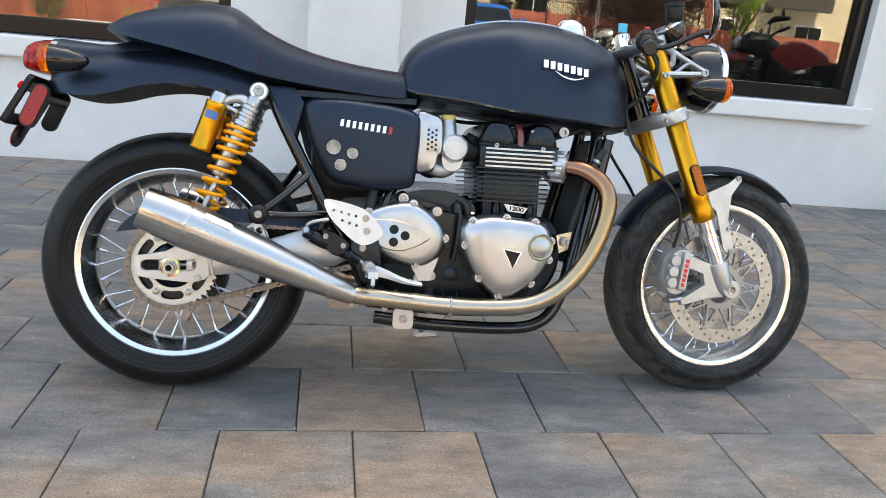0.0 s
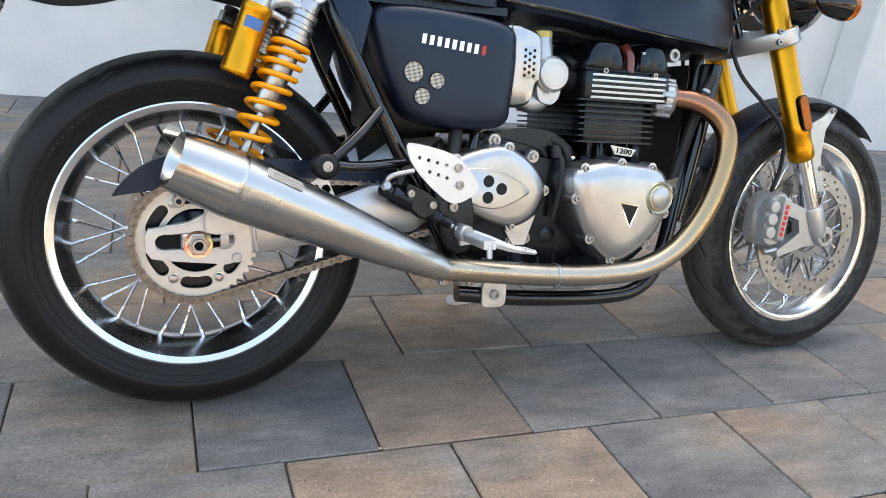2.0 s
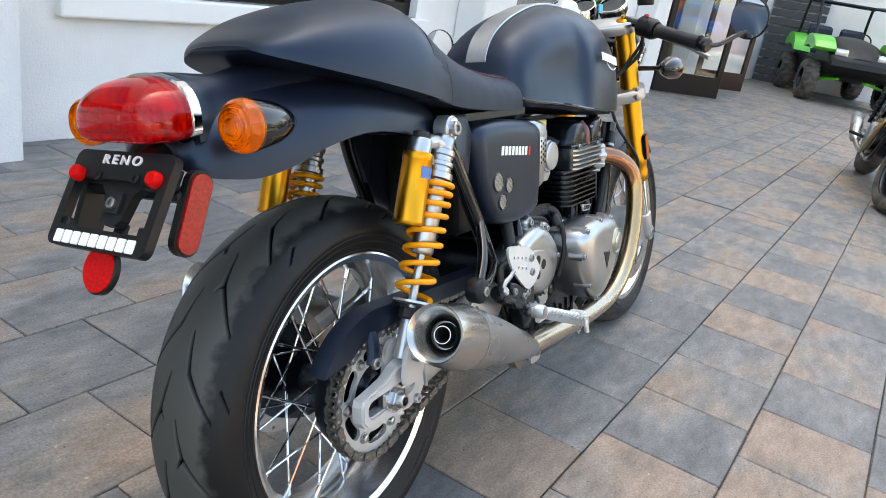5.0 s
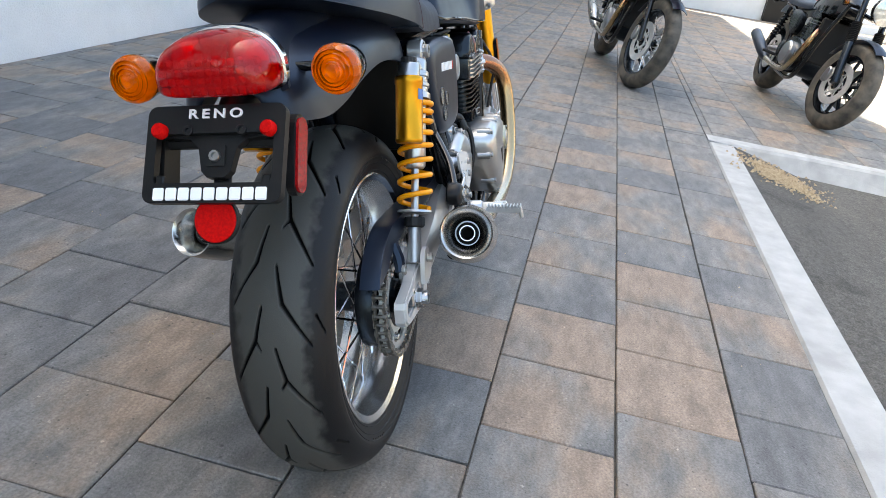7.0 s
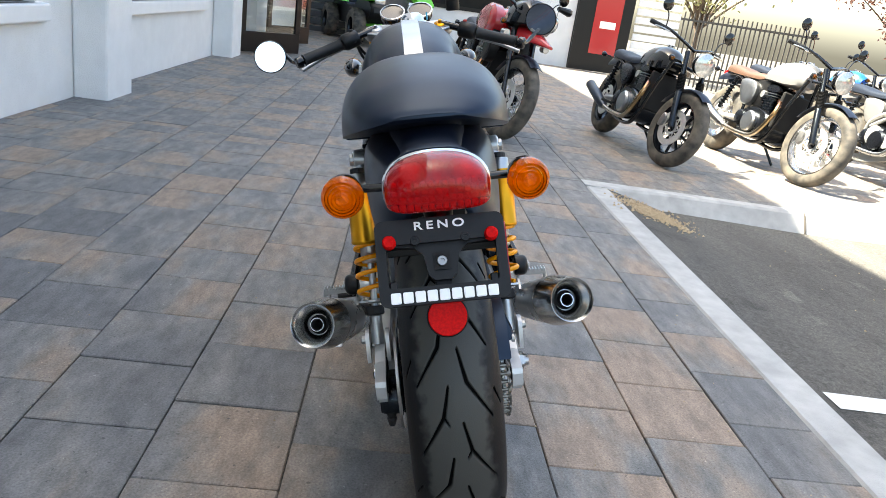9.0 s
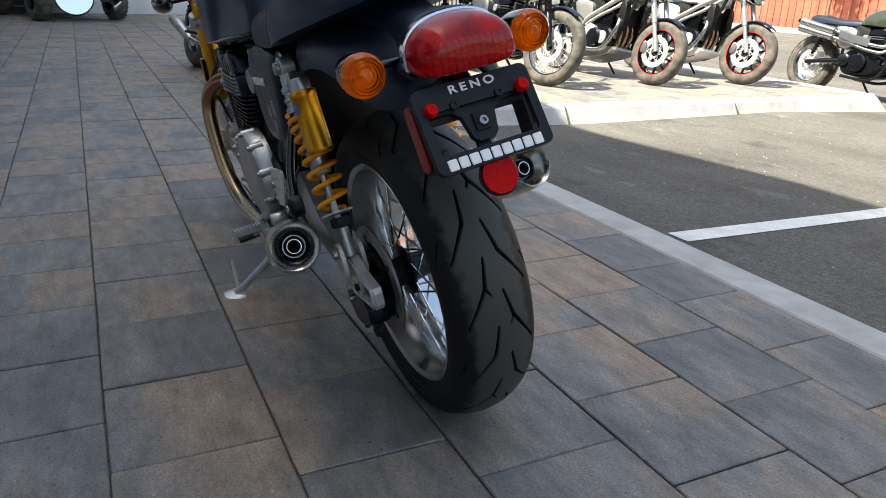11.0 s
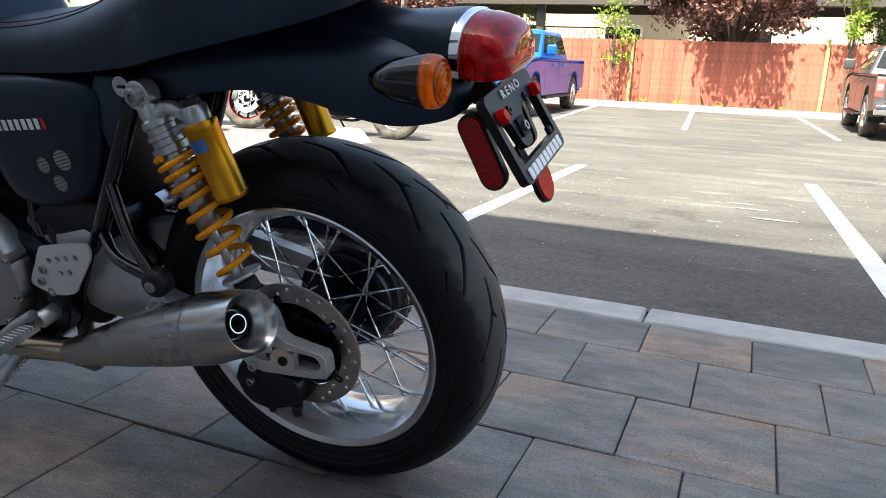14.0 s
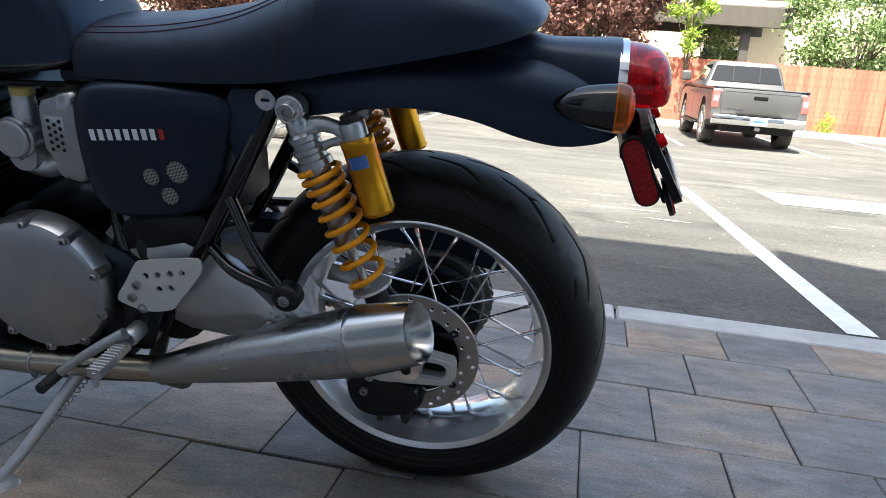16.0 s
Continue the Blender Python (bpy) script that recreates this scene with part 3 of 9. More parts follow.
        q.color = c
    K.new(ad.outputs[0], rp.inputs[0])
    K.new(rp.outputs[0], N["Principled BSDF"].inputs["Base Color"])
    return m


def mesh_mat():
    m = mat("wire_mesh", (0.45, 0.44, 0.41), 0.4, metal=0.8)
    N, K = m.node_tree.nodes, m.node_tree.links
    tc = N.new("ShaderNodeTexCoord")
    rt = N.new("ShaderNodeMapping")
    rt.inputs["Rotation"].default_value = (0, radians(45), 0)
    rt.inputs["Location"].default_value = (0.0003, 0.0005, 0.0002)
    K.new(tc.outputs["Object"], rt.inputs["Vector"])
    v = N.new("ShaderNodeTexChecker")
    v.inputs["Scale"].default_value = 620
    v.inputs["Color1"].default_value, v.inputs["Color2"].default_value = (0.02, 0.02, 0.02, 1), (0.50, 0.49, 0.45, 1)
    K.new(rt.outputs[0], v.inputs["Vector"])
    K.new(v.outputs["Color"], N["Principled BSDF"].inputs["Base Color"])
    return m


M_HEADER, M_MESH = header_mat(), mesh_mat()

# ---- the motorcycle, local: x ahead, y to its left, z up, origin on the ground below the rear axle ----
BIKE = pose(0.034, 2.070, -0.004, 0, 0, 1.2) @ pose(0, 0, 0, -12.5, 0, 0)
bike = thing("motorcycle", "matte black cafe racer with gold forks on its side stand", "motorcycle")


def tread_tyre(name, R_, rim_r, half, pitch_n, parent, groove=True):
    """A tyre with bent slash grooves sunk into the tread."""
    nu, nv = 760, 250
    side = R_ - rim_r
    tt = np.linspace(-1, 1, nv)
    ang = 1.95 * (0.72 * tt + 0.28 * tt ** 3)
    y = half * np.sin(np.clip(ang, -1.5708, 1.5708)) * np.where(np.abs(ang) > 1.5708, 1 - 0.16 * ((np.abs(ang) - 1.5708) / 0.38), 1)
    r = R_ - side * 0.60 * (1 - np.cos(np.clip(ang, -1.5708, 1.5708))) - np.where(np.abs(ang) > 1.5708, (np.abs(ang) - 1.5708) / 0.3792 * side * 0.40, 0)
    arc = np.concatenate([[0], np.cumsum(np.hypot(np.diff(y), np.diff(r)))])
    arc -= arc[-1] / 2
    U = np.arange(nu) / nu * 2 * math.pi * R_
    depth = np.zeros((nu, nv))
    if groove:
        step = 2 * math.pi * R_ / pitch_n
        segs = []
        q = half / 0.082
        for k in range(-1, pitch_n + 1):
            for sgn, off in ((1, 0.0), (-1, 0.5)):
                u0 = (k + off) * step
                bend = 0.050 if k % 2 else 0.056
                segs.append((u0, sgn * 0.010 * q, u0 + bend, sgn * 0.021 * q, 0.0016, 0.0027))
                segs.append((u0 + bend, sgn * 0.021 * q, u0 + 0.118, sgn * 0.062 * q, 0.0027, 0.0013))
                if k % 2:
                    segs.append((u0 + bend, sgn * 0.021 * q, u0 + bend + 0.013, sgn * 0.013 * q, 0.0024, 0.0012))
                else:
                    segs.append((u0 + 0.072, sgn * 0.070 * q, u0 + 0.10, sgn * 0.084 * q, 0.0014, 0.0010))
        for ua, va, ub, vb, w0, w1 in segs:
            i0, i1 = int((ua - 0.02) / (2 * math.pi * R_) * nu) - 2, int((ub + 0.02) / (2 * math.pi * R_) * nu) + 3
            ii = np.arange(i0, i1)
            uu = ii / nu * 2 * math.pi * R_
            gu, gv = np.meshgrid(uu, arc, indexing="ij")
            dx, dy = ub - ua, vb - va
            f = np.clip(((gu - ua) * dx + (gv - va) * dy) / (dx * dx + dy * dy), 0, 1)
            dist = np.hypot(gu - ua - f * dx, gv - va - f * dy)
            w = w0 + (w1 - w0) * f
            d = 0.006 * np.clip((w * 1.35 - dist) / (w * 0.4), 0, 1)
            depth[ii % nu] = np.maximum(depth[ii % nu], d)
    th = U / R_ + math.pi / 2
    rr = r[None, :] - depth
    X, Z = rr * np.cos(th)[:, None], rr * np.sin(th)[:, None]
    Y = np.broadcast_to(y, X.shape)
    V = np.stack([X, Y, Z], -1).reshape(-1, 3)
    i, j = np.meshgrid(np.arange(nu), np.arange(nv - 1), indexing="ij")
    a, b = i * nv + j, ((i + 1) % nu) * nv + j
    F = np.stack([a, a + 1, b + 1, b], -1).reshape(-1, 4)
    me = bpy.data.meshes.new(name)
    me.from_pydata(V.tolist(), [], F.tolist())
    me.polygons.foreach_set("use_smooth", [True] * len(me.polygons))
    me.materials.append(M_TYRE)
    # the depth also drives the shade painted into the grooves
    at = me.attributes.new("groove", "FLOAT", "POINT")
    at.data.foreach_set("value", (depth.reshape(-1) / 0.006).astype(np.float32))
    ob = new(name, me)
    ob.parent = parent
    ob["label"] = "black grooved road tyre with a dusty tread"
    return ob


def wheel(name, cx, cz, R_, half, lip, spokes, pitch_n, lab):
    rim = part(name, lathe([(lip + 0.004, -half * 0.82), (lip - 0.004, -half * 0.86), (lip - 0.014, -half * 0.80), (lip - 0.021, -half * 0.55), (lip - 0.033, -half * 0.28), (lip - 0.035, 0),
                            (lip - 0.033, half * 0.28), (lip - 0.021, half * 0.55), (lip - 0.014, half * 0.80), (lip - 0.004, half * 0.86), (lip + 0.004, half * 0.82), (lip, half * 0.78),
                            (lip - 0.012, half * 0.7), (lip - 0.024, half * 0.2), (lip - 0.024, -half * 0.2), (lip - 0.012, -half * 0.7), (lip, -half * 0.78), (lip + 0.004, -half * 0.82)], 96), M_RIM, bike, lab, True)
    rim.matrix_basis = pose(cx, 0, cz)
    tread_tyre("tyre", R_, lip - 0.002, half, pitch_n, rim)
    for s in (-1, 1):
        for f in (0.66, 0.78, 0.93):
            r, y = R_ - (R_ - lip + 0.002) * f, half * (1 - 0.16 * (f - 0.6) / 0.4)
            part("tyre_ridge", lathe([(r - 0.0012, s * (y - 0.0004)), (r, s * (y + 0.0011)), (r + 0.0012, s * (y - 0.0004))], 72), M_RUBBER, rim)
    part("hub", lathe([(0.014, -0.075), (0.028, -0.072), (0.03, -0.05), (0.052, -0.046), (0.052, -0.04), (0.03, -0.034), (0.026, 0), (0.03, 0.034), (0.052, 0.04), (0.052, 0.046), (0.03, 0.05), (0.028, 0.072), (0.014, 0.075)], 32), M_ALU if name == "front_wheel" else M_ENGBLK, rim, "", True)
    me = None
    for k in range(spokes):
        side = 1 if k % 2 else -1
        lean = 1 if (k // 2) % 2 else -1
        a = 2 * math.pi * (k + 0.5) / spokes
        b = a + lean * 0.95
        p0 = Vector((0.049 * math.cos(b), side * 0.043, 0.049 * math.sin(b)))
        p1 = Vector(((lip - 0.033) * math.cos(a), side * 0.012, (lip - 0.033) * math.sin(a)))
        if me is None:
            L_ = (p1 - p0).length
            ob = part("spoke", turned((0, 0, 0), (0, 0, 1), [(0, 0), (0.0021, 0), (0.0021, L_ - 0.022), (0.0034, L_ - 0.020), (0.0034, L_), (0, L_)], 8), M_CHROME, rim)
            me = ob.data
        else:
            ob = new("spoke", me)
            ob.parent = rim
        ob.matrix_basis = along(p0, p1)
    return rim


def disc_ring(r0, r1, y, t, holes, n=72):
    """A drilled brake disc: ring with rows of holes."""
    outer = [(r1 * math.cos(2 * math.pi * i / n), r1 * math.sin(2 * math.pi * i / n)) for i in range(n)]
    inner = [(r0 * math.cos(2 * math.pi * i / 40), r0 * math.sin(2 * math.pi * i / 40)) for i in range(40)]
    hs = [inner]
    for k in range(holes):
        a = 2 * math.pi * k / holes
        rr = r0 + (r1 - r0) * (0.25, 0.5, 0.75)[k % 3]
        hs.append((rr * math.cos(a), rr * math.sin(a), 0.0035))
    return sheet(outer, hs, y - t / 2, y + t / 2)


def carrier(r_in, r_out, y, arms, w):
    """A spider cut from one plate: hub ring, tapered arms and round ends on the disc."""
    out = []
    for k in range(arms):
        a = 2 * math.pi * k / arms
        da = math.pi / arms
        for f, r in ((-0.98, r_in + 0.013), (-0.80, r_in + 0.022), (-0.45, r_in + 0.5 * (r_out - r_in)), (-w / r_out / da, r_out - 0.006), (-0.8 * w / r_out / da, r_out + 0.006), (0, r_out + 0.009),
                     (0.8 * w / r_out / da, r_out + 0.006), (w / r_out / da, r_out - 0.006), (0.45, r_in + 0.5 * (r_out - r_in)), (0.80, r_in + 0.022), (0.98, r_in + 0.013)):
            out.append((r * math.cos(a + f * da), r * math.sin(a + f * da)))
    holes = [[(r_in * math.cos(2 * math.pi * i / 32), r_in * math.sin(2 * math.pi * i / 32)) for i in range(32)]]
    for k in range(arms):
        a = 2 * math.pi * k / arms
        da = math.pi / arms
        holes.append([(r * math.cos(a + f * da), r * math.sin(a + f * da)) for f, r in ((-0.52, r_in + 0.021), (0.0, r_in + 0.016), (0.52, r_in + 0.021), (0.10, r_out - 0.020), (-0.10, r_out - 0.020))])
        holes.append((r_out * math.cos(a), r_out * math.sin(a), 0.0028))
    return sheet(out, holes, y - 0.0035, y + 0.0035)


RW, FW = (0.0, 0.309), (1.413, 0.296)
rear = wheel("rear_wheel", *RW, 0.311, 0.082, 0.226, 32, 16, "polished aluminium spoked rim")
tyre_ = [o for o in rear.children if o.name.startswith("tyre")][0]
for k in range(5):
    a = radians(184 + 3.0 * k)
    part("lettering_bar", box(-0.004, 0.004, -0.0006, 0.0006, -0.006, 0.006), M_REDINK, tyre_, "small dark red bar").matrix_basis = Matrix.Translation((0.258 * math.cos(a), 0.0795, 0.258 * math.sin(a))) @ pose(0, 0, 0, 0, -math.degrees(a), 0)
def sidewall_bars(tyre, r, half, seed):
    """Raised unreadable moulding on both sidewalls, as short bars."""
    rg = random.Random(seed)
    for s_ in (-1, 1):
        for a0, n, st in ((20, 9, 2.5), (62, 5, 2.1), (128, 9, 2.5), (190, 12, 1.7), (236, 7, 2.5), (300, 9, 2.1)):
            for k in range(n):
                a = radians(a0 + st * k)
                q = box(-0.0045, 0.0045, -0.0007, 0.0007, -0.0013 - 0.0016 * rg.random(), 0.0013 + 0.0016 * rg.random())
                part("lettering_bar", q, M_RUBBER, tyre).matrix_basis = Matrix.Translation((r * math.cos(a), s_ * half, r * math.sin(a))) @ pose(0, 0, 0, 0, -math.degrees(a), 0)
sidewall_bars(tyre_, 0.2535, 0.0793, 21)
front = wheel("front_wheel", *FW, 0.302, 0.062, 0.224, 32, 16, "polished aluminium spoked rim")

sidewall_bars([o for o in front.children if o.name.startswith("tyre")][0], 0.2475, 0.0598, 22)

# rear wheel: cush drum and sprocket on the right, brake disc on the left
part("cush_drum", lathe([(0.02, -0.05), (0.076, -0.05), (0.089, -0.056), (0.089, -0.086), (0.086, -0.090), (0.03, -0.090)], 48), M_ENGBLK, rear, "black cush drum", True)
for k in range(5):
    a = 2 * math.pi * k / 5
    # flat dark disc painted as the shade in a hole
    part("drum_hole", turned((0.053 * math.cos(a), -0.0502, 0.053 * math.sin(a)), (0.053 * math.cos(a), 1, 0.053 * math.sin(a)), [(0, 0.0006), (0.0135, 0.0006), (0.0150, 0.0), (0, 0.0)], 18), M_HOLE, rear)
def sprocket():
    teeth = []
    for i in range(42 * 4):
        a = 2 * math.pi * i / (42 * 4)
        teeth.append(((0.1005, 0.1005, 0.094, 0.094)[i % 4] * math.cos(a), (0.1005, 0.1005, 0.094, 0.094)[i % 4] * math.sin(a)))
    holes = [[(0.053 * math.cos(2 * math.pi * i / 32), 0.053 * math.sin(2 * math.pi * i / 32)) for i in range(32)]]
    rm, hw = 0.0712, 0.0098
    for k in range(6):
        a0 = 2 * math.pi * k / 6
        o = [(rm + hw, a0 + 0.30 + 0.447 * i / 6) for i in range(7)] + [(rm + hw * math.cos(radians(t)), a0 + 0.747 + hw * math.sin(radians(t)) / rm) for t in (30, 60, 90, 120, 150)]
        o += [(rm - hw, a0 + 0.747 - 0.447 * i / 6) for i in range(7)] + [(rm - hw * math.cos(radians(t)), a0 + 0.30 - hw * math.sin(radians(t)) / rm) for t in (30, 60, 90, 120, 150)]
        holes.append([(r * math.cos(a), r * math.sin(a)) for r, a in o])
    return sheet(teeth, holes, -0.106, -0.100)
spk = part("sprocket", sprocket(), M_SPROCKET, rear, "pale silver drive sprocket")
for k in range(6):
    a = 2 * math.pi * k / 6
    c, q = 0.0712 * math.cos(a), 0.0712 * math.sin(a)
    part("nut", turned((c, -0.106, q), (c, -1, q), [(0, 0.008), (0.0032, 0.008), (0.0045, 0.0075), (0.0062, 0.0065), (0.0068, 0.0025), (0.0092, 0.0022), (0.0095, 0.0), (0, 0)], 12), M_STEEL, spk)
part("hub_flange", lathe([(0.018, -0.112), (0.034, -0.111), (0.038, -0.106), (0.052, -0.100), (0.052, -0.094)], 36), M_ENGBLK, rear, "", True)
part("brake_disc", disc_ring(0.078, 0.110, 0.098, 0.005, 33), M_DISC, rear, "drilled steel disc, worn brown")
part("hub_cover", lathe([(0.020, 0.070), (0.024, 0.088), (0.060, 0.091), (0.080, 0.089), (0.082, 0.084), (0.060, 0.080), (0.020, 0.070)], 40), M_ENGBLK, rear, "black hub behind the brake disc", True)
part("disc_carrier", carrier(0.04, 0.083, 0.098, 5, 0.007), M_ENGBLK, rear, "", True)
for s in (-1, 1):
    part("brake_disc", disc_ring(0.117, 0.155, s * 0.068, 0.005, 48), M_DISC, front, "drilled floating steel disc")
    car = part("disc_carrier", carrier(0.045, 0.119, s * 0.068, 10, 0.0055), M_CARRIER, front, "", True)
    for k in range(10):
        a = 2 * math.pi * k / 10
        part("bobbin", turned((0.1195 * math.cos(a), s * 0.070, 0.1195 * math.sin(a)), (0.1195 * math.cos(a), s, 0.1195 * math.sin(a)), [(0.003, 0.003), (0.0065, 0.003), (0.0075, 0.002), (0.0075, 0)], 14), M_STEEL, car)
part("axle", rod((0, -0.150, 0), (0, 0.15, 0), 0.0078, n=16), M_HOLE, rear)
part("axle", rod((0, -0.125, 0), (0, 0.125, 0), 0.013, n=16), M_STEEL, front)
part("axle_nut", turned((0, -0.146, 0), (0, -1, 0), [(0.008, 0.0), (0.008, 0.014), (0.0118, 0.014), (0.0125, 0.011), (0.0125, 0.009), (0.0165, 0.009), (0.018, 0.007), (0.018, 0)], 6), M_STEEL, rear)
part("axle_end", turned((0, -0.150, 0), (0, -1, 0), [(0.0075, 0.004), (0.0075, 0.015), (0.0105, 0.015), (0.0115, 0.013), (0.0115, 0)], 20), M_ALU, rear, "hollow axle end", True)

# chain: rear sprocket, lower run to the gearbox, upper run
def chain():
    c0, r0, c1, r1 = Vector((RW[0], RW[1])), 0.1, Vector((0.47, 0.375)), 0.036
    d = (c1 - c0)
    base = math.atan2(d.y, d.x)
    off = math.acos((r0 - r1) / d.length)
    pts = []
    def arc(c, r, a, b, n):
        return [c + Vector((math.cos(a + (b - a) * i / n), math.sin(a + (b - a) * i / n))) * r for i in range(n + 1)]
    pts = arc(c0, r0, base + off, base + 2 * math.pi - off, 80) + arc(c1, r1, base - off, base + off, 30)
    pts.append(pts[0])
    cum = [0]
    for a, b in zip(pts, pts[1:]):
        cum.append(cum[-1] + (b - a).length)
    n = round(cum[-1] / 0.0159)
    n -= n % 2
    def at(s):
        s %= cum[-1]
        k = max(i for i in range(len(cum) - 1) if cum[i] <= s)
        return pts[k].lerp(pts[k + 1], (s - cum[k]) / max(1e-9, cum[k + 1] - cum[k]))
    node = [at(cum[-1] * i / n) for i in range(n)]
    bm = bmesh.new()
    y = -0.103
    for i in range(n):
        a, b = node[i], node[(i + 1) % n]
        ang = math.atan2(b.y - a.y, b.x - a.x)
        m = (a + b) / 2
        hl = (b - a).length / 2
        o = [(hl * sx + 0.0072 * math.cos(radians(t)), 0.0072 * math.sin(radians(t))) for sx, ts in ((1, (-90, -45, 0, 45, 90)), (-1, (90, 135, 180, 225, 270))) for t in ts]
        o = o[:5] + [(0.0022, 0.0056), (-0.0022, 0.0056)] + o[5:] + [(-0.0022, -0.0056), (0.0022, -0.0056)]
        for s in (-1, 1):
            yy = y + s * (0.0105 if i % 2 else 0.0075)
            lk = sheet(o, [], yy - 0.0012, yy + 0.0012)
            bmesh.ops.rotate(lk, verts=lk.verts, matrix=Matrix.Rotation(-ang, 3, "Y"))
            merge(bm, lk, Matrix.Translation((m.x, 0, m.y)))
        merge(bm, rod((a.x, y - 0.0135, a.y), (a.x, y + 0.0135, a.y), 0.0036, n=8))
    return bm
part("chain", chain(), M_CHAIN, bike, "grey steel drive chain")

# chain guard
g = [(0.145 * math.cos(radians(a)), 0.309 + 0.145 * math.sin(radians(a))) for a in range(150, 84, -6)] + [(0.1, 0.448), (0.34, 0.435), (0.36, 0.405), (0.1, 0.42)]
g += [(0.105 * math.cos(radians(a)), 0.309 + 0.105 * math.sin(radians(a))) for a in range(88, 136, 8)]
part("chain_guard", pillow(g, [(-0.082, 1.0), (-0.113, 1.0), (-0.116, 0.985)]), M_SATIN, bike, "matte black plastic chain guard", True)

part("guard_bracket", tube([(-0.012, -0.112, 0.418), (-0.020, -0.122, 0.392), (-0.030, -0.126, 0.372)], [0.010, 0.011, 0.009], 8), M_SATIN, bike, "black chain guard bracket", True)
part("bolt", bolt_head((-0.028, -0.130, 0.376), (0, -1, 0), 0.0095, 0.006), M_BOLT, bike)

# swingarm with axle plates, shock clevises and peg triangles
def arm(s):
    secs = []
    for x, z, h, y0, y1 in ((0.035, 0.312, 0.048, 0.108, 0.140), (0.10, 0.322, 0.058, 0.106, 0.142), (0.22, 0.345, 0.072, 0.100, 0.142), (0.29, 0.36 + 0.02 * (s > 0), 0.09 + 0.04 * (s > 0), 0.092, 0.140), (0.37, 0.368 + 0.03 * (s > 0), 0.09 + 0.07 * (s > 0), 0.085, 0.136), (0.50 if s > 0 else 0.405, 0.385 + 0.02 * (s > 0) - 0.012 * (s < 0), 0.10 + 0.07 * (s > 0) - 0.03 * (s < 0), 0.06, 0.125), (0.56 if s > 0 else 0.425, 0.385, 0.08 - 0.04 * (s < 0), 0.06, 0.12 - 0.02 * (s < 0))):
        secs.append([(x, s * (y0 + y1) / 2 + s * (y1 - y0) / 2 * c, z + h / 2 * d) for c, d in ((1, 0.55), (0.6, 1), (-0.6, 1), (-1, 0.55), (-1, -0.55), (-0.6, -1), (0.6, -1), (1, -0.55))])
    return loft(secs)
for s in (-1, 1):
    sw = part("swingarm", arm(s), M_SWING, bike, "satin silver aluminium swingarm", True)
    ys = s * 0.143
    o = [(-0.078, 0.322), (-0.074, 0.332), (-0.045, 0.337), (-0.012, 0.344), (0.010, 0.356), (0.03, 0.362), (0.066, 0.358), (0.082, 0.346), (0.088, 0.30), (0.075, 0.282), (0.045, 0.274), (-0.05, 0.282), (-0.070, 0.286), (-0.078, 0.297)]
    slot = [(-0.052 + 0.0125 * math.cos(radians(t)), 0.3115 + 0.0125 * math.sin(radians(t))) for t in range(90, 271, 30)] + [(0.045 + 0.0125 * math.cos(radians(t)), 0.3155 + 0.0125 * math.sin(radians(t))) for t in range(-90, 91, 30)]
    ap = part("axle_plate", sheet(o, [slot], s * 0.122, s * 0.139), M_AXLE, sw, "cast silver axle plate")
    rim_o = [(0.004 + (x - 0.004) * 0.955, 0.315 + (z - 0.315) * 0.90) for x, z in o]
    part("raised_face", sheet(rim_o, [[(x * 1.02, 0.313 + (z - 0.313) * 1.22) for x, z in slot]], s * 0.139, ys), M_AXLE, ap)
    part("slot_back", sheet([(x * 1.05, 0.313 + (z - 0.313) * 1.1) for x, z in slot], [], s * 0.120, s * 0.1225), M_HOLE, ap)
    part("axle_block", box(-0.026, 0.020, min(s * 0.128, s * 0.144), max(s * 0.128, s * 0.144), 0.3010, 0.3265, 0.003), M_ALU, ap)
    part("adjuster", rod((0.020, s * 0.136, 0.3145), (0.060, s * 0.136, 0.3165), 0.0042, n=10), M_STEEL, ap)
    part("adjuster_nut", turned((0.048, s * 0.136, 0.316), (0.06, s * 0.136, 0.3165), [(0, 0), (0.0085, 0), (0.0085, 0.008), (0, 0.008)], 6), M_STEEL, ap)
    part("washer", turned((0, s * 0.143, 0.309), (0, s, 0.309), [(0.009, 0), (0.0215, 0), (0.0222, 0.001), (0.0222, 0.003), (0.009, 0.0032)], 28), M_CHROME, ap, "", True)
    part("bolt", bolt_head((0.060, s * 0.143, 0.348), (0, s, 0), 0.008, 0.008), M_BOLT, ap)
    part("bolt", bolt_head((0.060, s * 0.143, 0.286), (0, s, 0), 0.008, 0.007), M_CAST, ap)
    part("weld_seam", tube([(0.092, s * 0.1425, 0.356), (0.088, s * 0.1435, 0.33), (0.092, s * 0.1425, 0.296)], 0.003, 8), M_CAST, ap, "", True)
    for q in (-1, 1):
        part("clevis", pillow([(0.012, 0.33), (0.060, 0.335), (0.058, 0.375), (0.046, 0.390), (0.028, 0.390), (0.016, 0.375)], [(s * 0.135 + q * 0.016, 1.0), (s * 0.135 + q * 0.024, 1.0)], 3), M_AXLE, sw, "", True)
    part("bolt", bolt_head((0.037, s * 0.160, 0.372), (0, s, 0), 0.009, 0.009), M_BOLT, sw)

